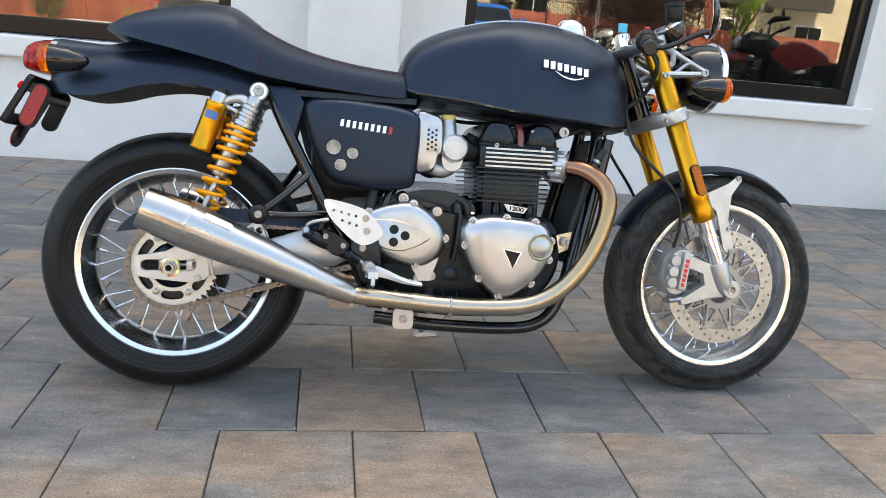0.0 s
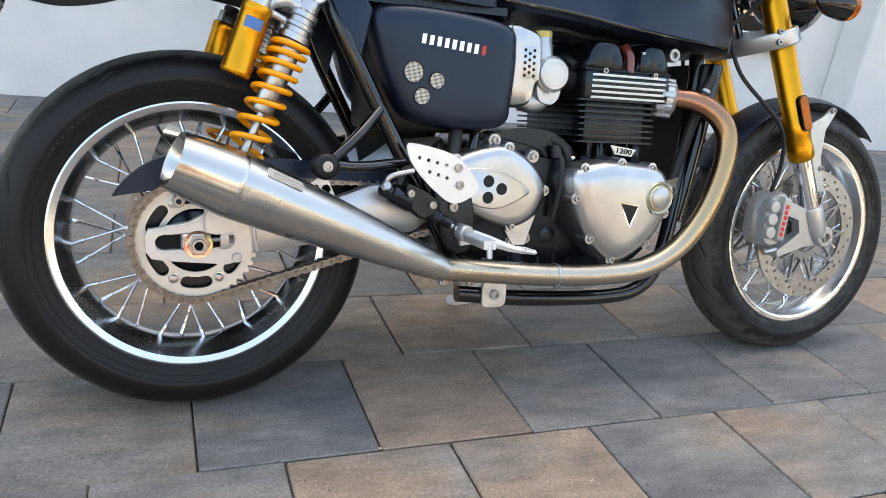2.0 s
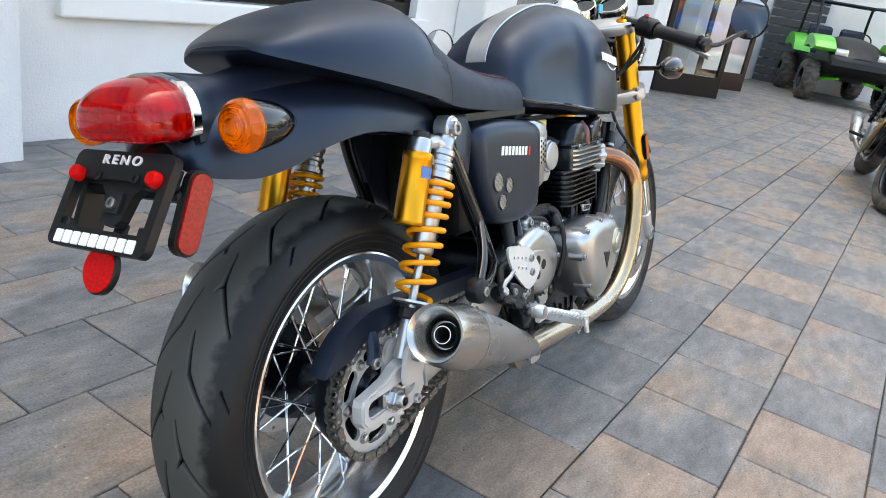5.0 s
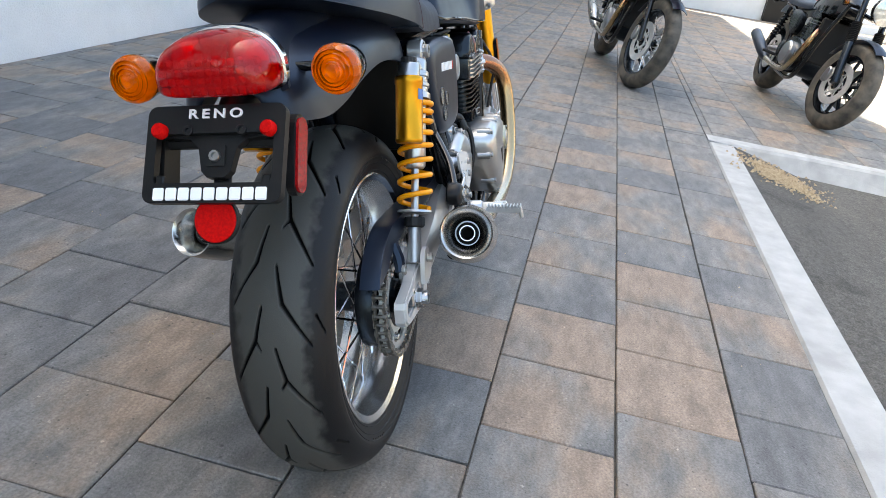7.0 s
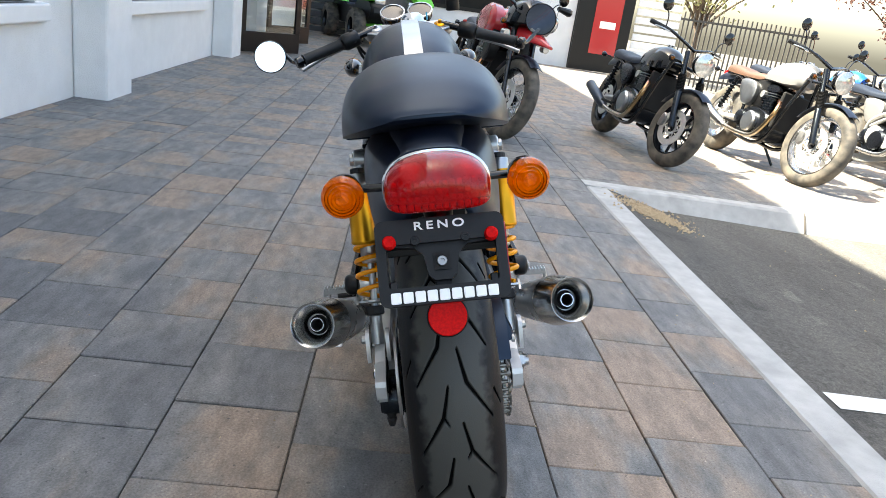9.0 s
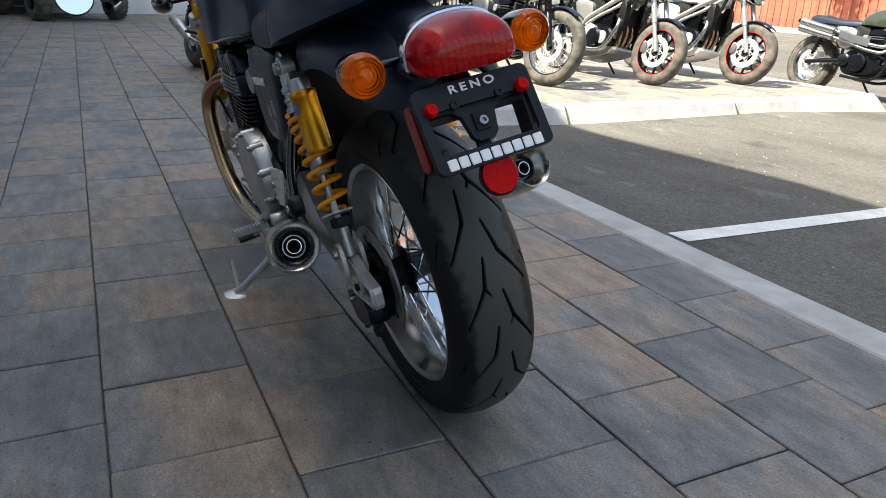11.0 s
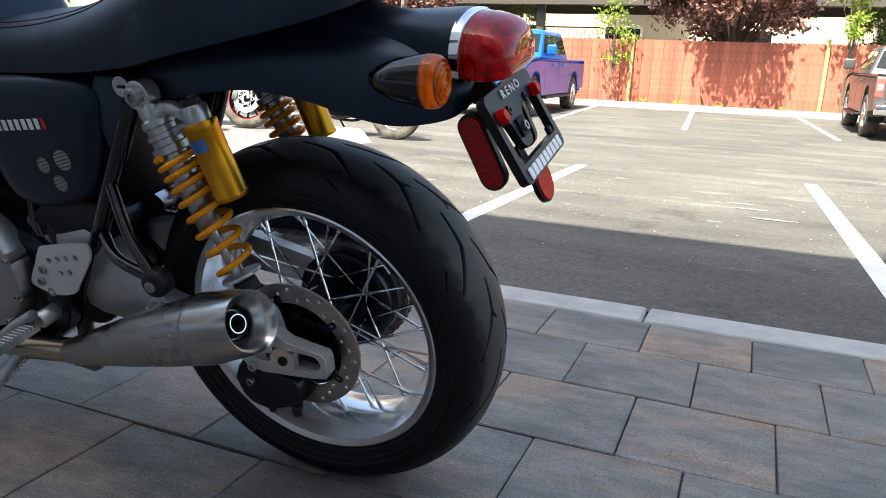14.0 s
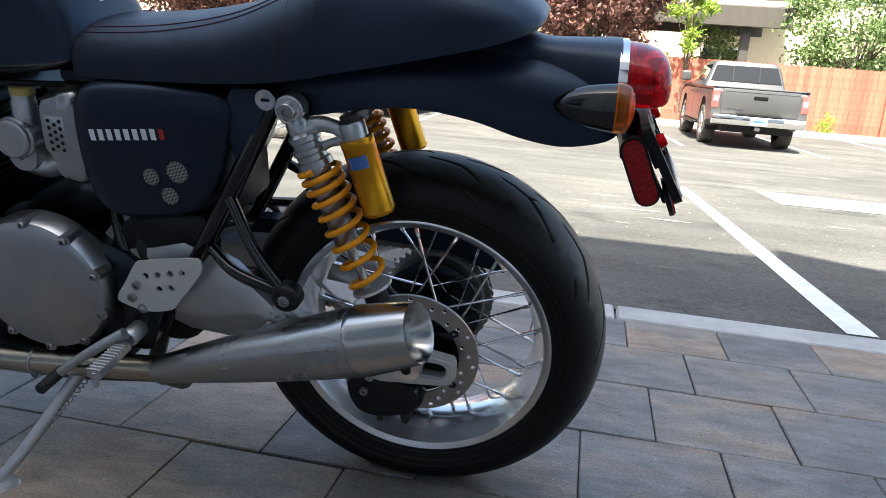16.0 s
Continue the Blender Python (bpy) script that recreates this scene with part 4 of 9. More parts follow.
# shocks
TOP_, AX = Vector((0.182, 0, 0.717)), Vector((0.037, 0, 0.372))
def on_axis(z, y):
    f = (TOP_.z - z) / (TOP_.z - AX.z)
    p = TOP_.lerp(AX, f)
    return Vector((p.x, y, p.z))
def shock(s):
    y = s * 0.135
    lag = Vector((-0.012 if s > 0 else 0.0, 0, -0.002 if s > 0 else 0.0))
    ax = (on_axis(0.5, y) - on_axis(0.6, y)).normalized()
    a = on_axis(0.705, y) + lag
    body = part("shock_absorber", turned(a, on_axis(0.4, y), [(0, 0), (0.016, 0), (0.019, 0.006), (0.019, 0.022), (0.0235, 0.026), (0.0235, 0.034), (0.021, 0.036), (0.021, 0.044), (0.0245, 0.046), (0.0245, 0.052), (0.022, 0.054), (0.022, 0.062),
                                                             (0.0265, 0.064), (0.0265, 0.074), (0.019, 0.076), (0.019, 0.195), (0.016, 0.2), (0.007, 0.201), (0.007, 0.30), (0, 0.30)], 28), M_ALU, bike, "silver rear shock with yellow spring and gold reservoir", True)
    ey = Vector((0.183, y, 0.717)) + lag
    part("top_eye", turned(ey + Vector((0, -0.014, 0)), ey + Vector((0, 1, 0)), [(0.009, 0), (0.019, 0), (0.021, 0.002), (0.021, 0.026), (0.019, 0.028), (0.009, 0.028)], 28), M_CAST, body, "", True)
    part("eye_neck", turned(ey, ey + ax, [(0.018, 0.006), (0.0155, 0.02), (0.018, 0.034), (0.0, 0.034)], 20), M_CAST, body, "", True)
    part("washer", turned(ey + Vector((0, s * 0.013, 0)), ey + Vector((0, s, 0)), [(0, 0), (0.0165, 0), (0.017, 0.001), (0.017, 0.0025), (0, 0.003)], 28), M_CHROME, body, "", True)
    part("bolt", bolt_head(ey + Vector((0, s * 0.0155, 0)), (0, s, 0), 0.0125, 0.008), M_BOLT, body)
    c0 = a + ax * 0.076
    n, turns, R_, w = 190, 8.4, 0.0285, 0.0048
    ux = Vector((0, 1, 0))
    uz = ax.cross(ux)
    pts = []
    L_ = 0.196
    for i in range(n + 1):
        f = i / n
        t = f * turns * 2 * math.pi
        adv = L_ * (f * 0.52 + 0.48 * f * f)
        pts.append(c0 + ax * adv + (ux * math.cos(t) + uz * math.sin(t)) * R_)
    part("coil_spring", tube(pts, w, 10, smooth=False), M_SPRING, body, "yellow painted coil spring", True)
    sb = c0 + ax * 0.200
    part("spring_seat", turned(sb, sb + ax, [(0, 0), (0.031, 0), (0.032, 0.004), (0.02, 0.007), (0, 0.007)], 28), M_CAST, body, "", True)
    part("adjuster", turned(sb + ax * 0.012, sb + ax, [(0, 0), (0.018, 0), (0.019, 0.003), (0.019, 0.016), (0.016, 0.019), (0, 0.019)], 12), M_RUBBER, body, "black knurled adjuster")
    part("lower_eye", rod(sb + ax * 0.03, on_axis(0.372, y) + ax * 0.01, 0.012, 0.014), M_CAST, body, "", True)
    # reservoir behind the shock, on a cast bridge
    rt, rb = (Vector((0.080, s * 0.140, 0.693)), Vector((0.043, s * 0.140, 0.576))) if s > 0 else (Vector((0.096, s * 0.140, 0.695)), Vector((0.057, s * 0.140, 0.580)))
    d = (rb - rt).normalized()
    L_ = (rb - rt).length
    res = part("reservoir", turned(rt + d * 0.010, rb, [(0, 0), (0.0235, 0), (0.0245, 0.002), (0.0245, 0.012), (0.0238, 0.013), (0.0238, L_ - 0.016), (0.0245, L_ - 0.015), (0.0245, L_ - 0.012), (0.022, L_ - 0.008), (0, L_ - 0.008)], 36), M_GOLD, body, "gold anodised gas reservoir", True)
    part("cap", turned(rt - d * 0.013, rb, [(0, 0), (0.017, 0), (0.019, 0.003), (0.019, 0.024), (0, 0.024)], 24), M_ALU, body, "", True)
    part("knob", turned(rt - d * 0.024, rb, [(0, 0), (0.012, 0), (0.014, 0.002), (0.014, 0.011), (0, 0.011)], 14), M_RUBBER, body, "black adjuster knob")
    part("bridge", tube([on_axis(0.683, y) + lag, Vector((0.146, y, 0.698)) + lag, Vector((0.122, y, 0.696)) + lag, rt + Vector((0.012, 0, -0.004)), rt + d * 0.008], [0.017, 0.012, 0.010, 0.012, 0.017], 12), M_CAST, body, "", True)
    part("bridge_leg", tube([on_axis(0.655, y) + lag, Vector((0.128, y, 0.672)) + lag, rt + d * 0.012], [0.009, 0.006, 0.008], 10), M_CAST, body, "", True)
    # printed patch on the reservoir
    st = lathe([(0.0243, 0.0), (0.0243, 0.018)], 10, "y", 55, 125)
    bmesh.ops.rotate(st, verts=st.verts, matrix=Matrix.Rotation(radians(90), 3, "X"))
    bmesh.ops.rotate(st, verts=st.verts, matrix=Matrix.Rotation(radians(90 if s < 0 else -90), 3, "Z"))
    bmesh.ops.transform(st, matrix=along(rt + d * 0.032, rb), verts=st.verts)
    part("sticker", st, M_BLUE, res, "blue patch")
for s in (-1, 1):
    shock(s)

# frame: rear uprights, cradle, downtubes, peg hangers
for s in (-1, 1):
    fr = part("frame_tube", tube([(0.205, s * 0.105, 0.725), (0.250, s * 0.118, 0.632), (0.345, s * 0.125, 0.458), (0.42, s * 0.12, 0.33), (0.46, s * 0.11, 0.24)], 0.0145, 14), M_GLOSSBLK, bike, "gloss black steel frame tube", True)
    part("gusset", pillow([(0.20, 0.735), (0.262, 0.735), (0.285, 0.70), (0.262, 0.60), (0.248, 0.63)], [(s * 0.095, 1), (s * 0.125, 1), (s * 0.128, 0.9)], 0), M_SATIN, bike, "black frame gusset", True)
    part("frame_tube", tube([(1.035, s * 0.05, 0.74), (1.02, s * 0.075, 0.62), (0.965, s * 0.11, 0.36), (0.93, s * 0.12, 0.245), (0.885, s * 0.12, 0.195), (0.80, s * 0.12, 0.180), (0.62, s * 0.12, 0.185), (0.47, s * 0.115, 0.20)], 0.0155, 14), M_GLOSSBLK, bike, "gloss black steel frame tube", True)
    pb_ = 0.194 - 0.02 * (s > 0)
    if s > 0:
        # added black block: fills the dark gap so nothing pale shows through
        part("gap_filler", pillow([(0.325, 0.50), (0.36, 0.525), (0.47, 0.50), (0.52, 0.42), (0.50, 0.32), (0.42, 0.285), (0.36, 0.31), (0.335, 0.40)], [(0.09, 1), (0.118, 1), (0.124, 0.94), (0.126, 0.7)], 4), M_BLKPLAST, bike, "black filler added in the dark gap by the swingarm pivot", True)
    hg = part("peg_hanger", tube([(0.300 - 0.02 * (s > 0), s * 0.130, 0.535 + 0.03 * (s > 0)), (0.25 - 0.02 * (s > 0), s * 0.165, 0.488 + 0.01 * (s > 0)), (pb_ + 0.002, s * 0.185, 0.443)], 0.0095, 12), M_GLOSSBLK, bike, "gloss black pillion peg hanger", True)
    part("lower_stay", tube([(pb_ + 0.002, s * 0.185, 0.443), (0.26, s * 0.170, 0.440 + 0.02 * (s > 0)), (0.345 - 0.03 * (s > 0), s * 0.135, 0.447 + 0.03 * (s > 0))], 0.0095, 12), M_GLOSSBLK, hg, "", True)
    part("peg_boss", turned((pb_, s * 0.172, 0.441), (pb_, s, 0.441), [(0, 0), (0.020, 0), (0.0225, 0.003), (0.0225, 0.020), (0.020, 0.026), (0.014, 0.0295), (0.010, 0.030), (0.010, 0.027), (0, 0.027)], 28), M_BLKPLAST, hg, "", True)
    part("bolt", bolt_head((pb_, s * 0.200, 0.441), (0, s, 0), 0.009, 0.005), M_BOLT, hg)
    part("bracket", sheet([(0.155, 0.40), (0.195, 0.43), (0.22, 0.375), (0.20, 0.365)], [(0.197, 0.403, 0.008), (0.18, 0.405, 0.006)], s * 0.176, s * 0.181), M_CAST, hg, "silver silencer bracket")
    part("bolt", bolt_head((0.206, s * 0.182, 0.385), (0, s, 0), 0.008, 0.008), M_BOLT, hg)
part("radiator", box(-0.014, 0.014, -0.105, 0.105, -0.16, 0.17, 0.006), M_RUBBER, bike, "black radiator behind the downtubes").matrix_basis = pose(1.005, 0, 0.50, 0, 11, 0)
for s in (-1, 1):
    part("radiator_tank", rod((1.042, s * 0.112, 0.665), (0.978, s * 0.112, 0.335), 0.0145, n=16), M_GLOSSBLK, bike, "gloss black radiator tank", True)
    part("coolant_hose", tube([(1.030, s * 0.118, 0.64), (1.005, s * 0.122, 0.60), (0.975, s * 0.118, 0.50), (0.948, s * 0.112, 0.40)], 0.0105, 12), M_RUBBER, bike, "black coolant hose", True)
    part("hose_clip", turned((1.012, s * 0.121, 0.612), (1.002, s * 0.122, 0.592), [(0.0108, 0), (0.0122, 0.001), (0.0122, 0.007), (0.0108, 0.008)], 16), M_STEEL, bike)

# ---- bodywork ----
def dome(x, w, zb, zt, p=2.4, n=20, lip=0.0, knee=0.0):
    """A cross-section: flat below, superellipse above; knee pulls the middle of the flanks in."""
    out = []
    for i in range(n + 1):
        a = math.pi * i / n
        c, q = math.cos(a), math.sin(a)
        y = w * math.copysign(abs(c) ** (2 / p), c)
        z = zb + (zt - zb) * abs(q) ** (2 / p)
        k = knee * math.exp(-((z - zb - 0.35 * (zt - zb)) / (0.33 * (zt - zb))) ** 2)
        out.append((x, y * (1 - k), z))
    out += [(x, -w * 0.86, zb - lip), (x, -w * 0.4, zb - lip * 1.2), (x, w * 0.4, zb - lip * 1.2), (x, w * 0.86, zb - lip)]
    return out
def interp(tab, x):
    for a, b in zip(tab, tab[1:]):
        if x <= b[0]:
            f = (x - a[0]) / (b[0] - a[0])
            return [p + (q - p) * f for p, q in zip(a[1:], b[1:])]
    return list(tab[-1][1:])
def smooth_tab(tab, n):
    pts = [Vector((t[0], t[1], t[2])) for t in tab]
    wid = [Vector((t[0], t[3], t[4] if len(t) > 4 else 0)) for t in tab]
    A, B = spline(pts, n), spline(wid, n)
    return [(a.x, a.y, a.z, b.y, b.z) for a, b in zip(A, B)]

# tank: x, bottom, top, half width, knee recess
tank_tab = [(0.512, 0.765, 0.80, 0.085, 0.0), (0.528, 0.752, 0.845, 0.108, 0.02), (0.56, 0.744, 0.880, 0.122, 0.08), (0.62, 0.738, 0.911, 0.136, 0.14), (0.70, 0.729, 0.936, 0.147, 0.17),
            (0.762, 0.720, 0.949, 0.153, 0.15), (0.796, 0.716, 0.952, 0.157, 0.03), (0.83, 0.713, 0.954, 0.158, 0.0), (0.90, 0.707, 0.951, 0.156, 0.0), (0.98, 0.703, 0.936, 0.146, 0.0), (1.05, 0.701, 0.907, 0.122, 0.0), (1.09, 0.702, 0.872, 0.096, 0.0), (1.108, 0.715, 0.83, 0.07, 0.0)]
tk = smooth_tab(tank_tab, 6)
tank = part("fuel_tank", loft([dome(x, w, zb, zt, 2.5, 28, 0.012, max(0, k)) for x, zb, zt, w, k in tk]), M_SATIN, bike, "matte black sculpted fuel tank", True)
part("tank_seam", tube([(x, w * 0.97 * s_, zb - 0.002) for s_ in (1,) for x, zb, zt, w, k in tk[4:-3:3]], 0.004, 8), M_GLOSSBLK, tank, "", True)
part("tank_seam", tube([(x, -w * 0.97, zb - 0.002) for x, zb, zt, w, k in tk[4:-3:3]], 0.004, 8), M_GLOSSBLK, tank, "", True)
strap = [[(x, -0.024, zt + 0.0005), (x, -0.023, zt + 0.004), (x, 0.023, zt + 0.004), (x, 0.024, zt + 0.0005)] for x, zb, zt, w, k in tk[3:-14]]
part("tank_strap", loft(strap), M_ALU, tank, "brushed steel strap along the tank top")
part("filler_cap", lathe([(0, 0.028), (0.022, 0.026), (0.030, 0.02), (0.034, 0.012), (0.036, 0.004), (0.042, 0.002), (0.044, -0.012), (0, -0.012)], 36, "z"), M_CHROME, tank, "polished flip-up filler cap", True).matrix_basis = pose(0.955, -0.012, 0.945, 180, 8, 0) @ pose(0, 0, 0, 180, 0, 0)

# seat and cowl
seat_tab = [(0.085, 0.775, 0.918, 0.158), (0.13, 0.765, 0.905, 0.156), (0.19, 0.753, 0.870, 0.150), (0.27, 0.743, 0.836, 0.142), (0.37, 0.735, 0.814, 0.130), (0.46, 0.730, 0.804, 0.120), (0.515, 0.730, 0.800, 0.112), (0.528, 0.735, 0.790, 0.10)]
st_ = smooth_tab(seat_tab, 6)
seat = part("seat", loft([dome(x, w, zb, zt, 3.0, 24) for x, zb, zt, w, _ in st_[6:]]), M_VINYL, bike, "black vinyl saddle with fine red stitching", True)
for s in (-1, 1):
    for drop in (0.0065, 0.0125):
        line_ = []
        for x, zb, zt, w, _ in st_[8:-6:3]:
            z = zt - drop
            y = w * (1 - ((z - zb) / (zt - zb)) ** 3) ** (1 / 3)
            line_.append((x, s * (y + 0.0004), z + 0.0004))
        part("stitching", tube(line_, 0.0007, 5), M_STITCH, seat, "dark red stitching")
cowl_tab = [(-0.165, 0.842, 0.848, 0.055), (-0.155, 0.834, 0.858, 0.082), (-0.13, 0.825, 0.873, 0.108), (-0.08, 0.812, 0.894, 0.132), (0.0, 0.795, 0.913, 0.150), (0.08, 0.778, 0.922, 0.158), (0.125, 0.768, 0.915, 0.158), (0.175, 0.757, 0.883, 0.153)]
cw = smooth_tab(cowl_tab, 6)
part("seat_cowl", loft([dome(x, w, zb, zt, 2.6, 28) for x, zb, zt, w, _ in cw]), M_SATIN, bike, "matte black humped seat cowl", True)
x, zb, zt, w, _ = cw[-1]
part("seat_seam", tube([(x + 0.001, y * 1.003, z + 0.001) for _, y, z in dome(x, w, zb, zt, 2.6, 28)[:29]], 0.0004, 5), M_STITCH, bike, "thin dark red seam between saddle and cowl")

# rear mudguard: an arched shell
mg_tab = [(-0.286, 0.704, 0.742, 0.050), (-0.272, 0.693, 0.762, 0.072), (-0.245, 0.687, 0.776, 0.088), (-0.20, 0.684, 0.788, 0.100), (-0.145, 0.694, 0.797, 0.108), (-0.08, 0.714, 0.806, 0.115), (0.0, 0.725, 0.812, 0.120), (0.08, 0.717, 0.812, 0.122), (0.15, 0.702, 0.80, 0.118), (0.20, 0.70, 0.78, 0.105)]
def arch(x, w, zb, zt, t=0.006, p=2.6, n=18):
    out = [(x, w * math.copysign(abs(math.cos(math.pi * i / n)) ** (2 / p), math.cos(math.pi * i / n)), zb + (zt - zb) * math.sin(math.pi * i / n) ** (2 / p)) for i in range(n + 1)]
    inn = [(x, (w - t) * math.copysign(abs(math.cos(math.pi * i / n)) ** (2 / p), math.cos(math.pi * i / n)), zb + (zt - zb - t) * math.sin(math.pi * i / n) ** (2 / p)) for i in range(n, -1, -1)]
    return out + inn
part("rear_mudguard", loft([arch(x, w, zb, zt) for x, zb, zt, w, _ in smooth_tab(mg_tab, 6)]), M_SATIN, bike, "matte black flared rear mudguard", True)
part("lamp_housing", loft([dome(x, w, zb, zt, 3.0, 20, 0.004) for x, zb, zt, w, _ in smooth_tab([(0.02, 0.74, 0.84, 0.080), (-0.07, 0.745, 0.834, 0.068), (-0.13, 0.745, 0.822, 0.058), (-0.17, 0.742, 0.813, 0.055), (-0.22, 0.738, 0.814, 0.062), (-0.255, 0.735, 0.816, 0.072), (-0.272, 0.734, 0.816, 0.076)], 5)]), M_SATIN, bike, "matte black lamp housing", True)
def lamp_sec(x, w, zb, zt, n=40):
    """Lamp outline: flat below with tight corners, arched above."""
    cz, out = zb + (zt - zb) * 0.36, []
    for i in range(n):
        c, q = math.cos(2 * math.pi * i / n), math.sin(2 * math.pi * i / n)
        p = 2.3 if q > 0 else 4.5
        out.append((x, w * math.copysign(abs(c) ** (2 / p), c), cz + (zt - cz if q > 0 else cz - zb) * math.copysign(abs(q) ** (2 / p), q)))
    return out
tail = part("tail_light", loft([lamp_sec(x, w, zb, zt) for x, w, zb, zt in ((-0.272, 0.077, 0.738, 0.816), (-0.295, 0.0775, 0.737, 0.814), (-0.314, 0.0745, 0.738, 0.809), (-0.325, 0.069, 0.740, 0.802), (-0.331, 0.060, 0.744, 0.793), (-0.334, 0.046, 0.749, 0.784), (-0.335, 0.020, 0.757, 0.774))]), M_REDLENS, bike, "red domed tail light lens", True)
tail.matrix_basis = pose(-0.009, 0, -0.003)
part("bezel", loft([lamp_sec(x, w, zb, zt) for x, w, zb, zt in ((-0.258, 0.074, 0.739, 0.816), (-0.260, 0.079, 0.736, 0.819), (-0.272, 0.080, 0.735, 0.819), (-0.274, 0.076, 0.739, 0.815))]), M_CHROME, tail, "chrome bezel", True)
part("reflector_bowl", loft([lamp_sec(x, w, zb, zt) for x, w, zb, zt in ((-0.277, 0.068, 0.745, 0.806), (-0.281, 0.066, 0.746, 0.804))]), M_BOWLRED, tail)
bm = bmesh.new()
for k in range(13):
    y = -0.060 + 0.010 * k
    for q in range(4):
        merge(bm, box(-0.3185 + 0.9 * y * y, -0.310 + 0.9 * y * y, y - 0.0043, y + 0.0043, 0.7445 + 0.0098 * q, 0.7445 + 0.0098 * q + 0.0084, 0.002))
part("prism_panel", bm, M_BOWLRED, tail, "ribbed red prism panel")
for y in (-0.036, 0.036):
    part("bulb", lathe([(0.020, 0), (0.022, 0.004), (0.016, 0.012), (0.006, 0.02), (0, 0.021)], 18, "x"), M_BOWLRED, tail).matrix_basis = pose(-0.282, y, 0.776, 0, 0, 180)

def indicator(x, y, z, back, lab):
    """Bullet indicator; back: -1 lens to the rear, +1 lens ahead."""
    s = math.copysign(1, y)
    b = part("indicator", turned((x - back * 0.088, y, z), (x, y, z), [(0, 0), (0.008, 0.004), (0.018, 0.018), (0.026, 0.040), (0.0305, 0.068), (0.0312, 0.078), (0.029, 0.079), (0, 0.079)], 28), M_GLOSSBLK, bike, lab, True)
    part("lens", turned((x - back * 0.010, y, z), (x + back, y, z), [(0.0318, 0), (0.0318, 0.010), (0.030, 0.016), (0.0262, 0.020), (0.0250, 0.0165), (0.0212, 0.0225), (0.0198, 0.0190), (0.0162, 0.024), (0.0148, 0.0205), (0.0105, 0.025), (0.0090, 0.0220), (0, 0.0235)], 32), M_AMBER, b, "ringed amber lens", True)
    part("bowl", turned((x - back * 0.011, y, z), (x + back, y, z), [(0, 0), (0.028, 0.0), (0.029, 0.003), (0.01, 0.004), (0, 0.004)], 20), M_BOWLAMB, b)
    part("stalk", rod((x - back * 0.045, y - s * 0.02, z), (x - back * 0.040, y - s * 0.095, z), 0.0065, n=12), M_GLOSSBLK, b, "", True)
for s in (-1, 1):
    indicator(-0.266 - 0.010 * (s > 0), s * 0.139, 0.754, -1, "gloss black bullet indicator with amber lens")
    indicator(1.296, s * 0.197, 0.801, 1, "gloss black bullet indicator with amber lens")

# number plate frame, tilted; its own axes: x across, z up
PL = pose(-0.343, 0.003, 0.668, 0, 30, 0) @ pose(0, 0, 0, 0, 0, -90)
pf = part("plate_frame", sheet(rounded(-0.093, 0.093, -0.062, 0.062, 0.012), [rounded(-0.079, 0.079, -0.037, 0.026, 0.006)[::-1]], -0.006, 0.006), M_BLKPLAST, bike, "black plastic plate frame with white lettering")
pf.matrix_basis = PL
part("bracket", sheet([(-0.085, 0.05), (0.085, 0.05), (0.085, 0.026), (0.038, 0.021), (0.026, 0.010), (0.020, -0.020), (0.012, -0.028), (-0.012, -0.028), (-0.020, -0.020), (-0.026, 0.010), (-0.038, 0.021), (-0.085, 0.026)], [], 0.004, 0.016), M_BLKPLAST, pf, "black T-shaped plate bracket")
part("bolt_recess", box(-0.012, 0.012, 0.0005, 0.0045, -0.014, 0.012), M_HOLE, pf)
part("bolt", bolt_head((0, 0.002, -0.002), (0, -1, 0), 0.0075, 0.007), M_BOLT, pf)
for q in (-1, 1):
    part("button_reflector", lathe([(0, -0.012), (0.0075, -0.012), (0.0098, -0.009), (0.0098, 0), (0, 0)], 20), M_REFLRED, pf, "round red button", True).matrix_basis = pose(q * 0.073, -0.005, 0.029)
    part("screw", bolt_head((q * 0.036, -0.006, 0.029), (0, -1, 0), 0.0068, 0.003), M_BLKPLAST, pf)
    part("tab", box(-0.006, 0.006, -0.004, 0.004, -0.02, 0.0, 0.002), M_BLKPLAST, pf).matrix_basis = pose(q * 0.072, 0, -0.026)
def words(text, size, w, depth=0.0012):
    cu = bpy.data.curves.new("lettering", "FONT")
    cu.space_character = 1.0 + 0.45 * (text.isalpha())
    cu.body, cu.size, cu.align_x, cu.align_y, cu.extrude, cu.offset = text, size, "CENTER", "CENTER", depth, 0.0003
    tmp = bpy.data.objects.new("tmp", cu)
    me = bpy.data.meshes.new_from_object(tmp)
    bpy.data.objects.remove(tmp)
    xs_ = [v.co.x for v in me.vertices]
    k = w / (max(xs_) - min(xs_))
    for v in me.vertices:
        v.co.x *= k
    bm = bmesh.new()
    bm.from_mesh(me)
    bpy.data.meshes.remove(me)
    return bm
part("lettering", words("RENO", 0.0165, 0.072), M_WHITE, pf, "white town name").matrix_basis = pose(0, -0.0068, 0.050, 90, 0, 0)
for i in range(9):
    part("lettering_bar", box(-0.077 + i * 0.0172, -0.077 + i * 0.0172 + 0.0146, -0.0078, -0.006, -0.0590, -0.0430, 0.0015), M_WHITE, pf, "white block")
part("round_reflector", lathe([(0, -0.006), (0.027, -0.006), (0.028, -0.005), (0.028, -0.002), (0, -0.002)], 32), M_REFLRED, pf, "round red reflector", True).matrix_basis = pose(0.000, 0.016, -0.080, 8, 0, 0)
part("reflector_back", lathe([(0.0285, -0.004), (0.030, -0.003), (0.030, 0.004), (0, 0.006)], 32), M_BLKPLAST, pf, "", True).matrix_basis = pose(0.000, 0.016, -0.080, 8, 0, 0)
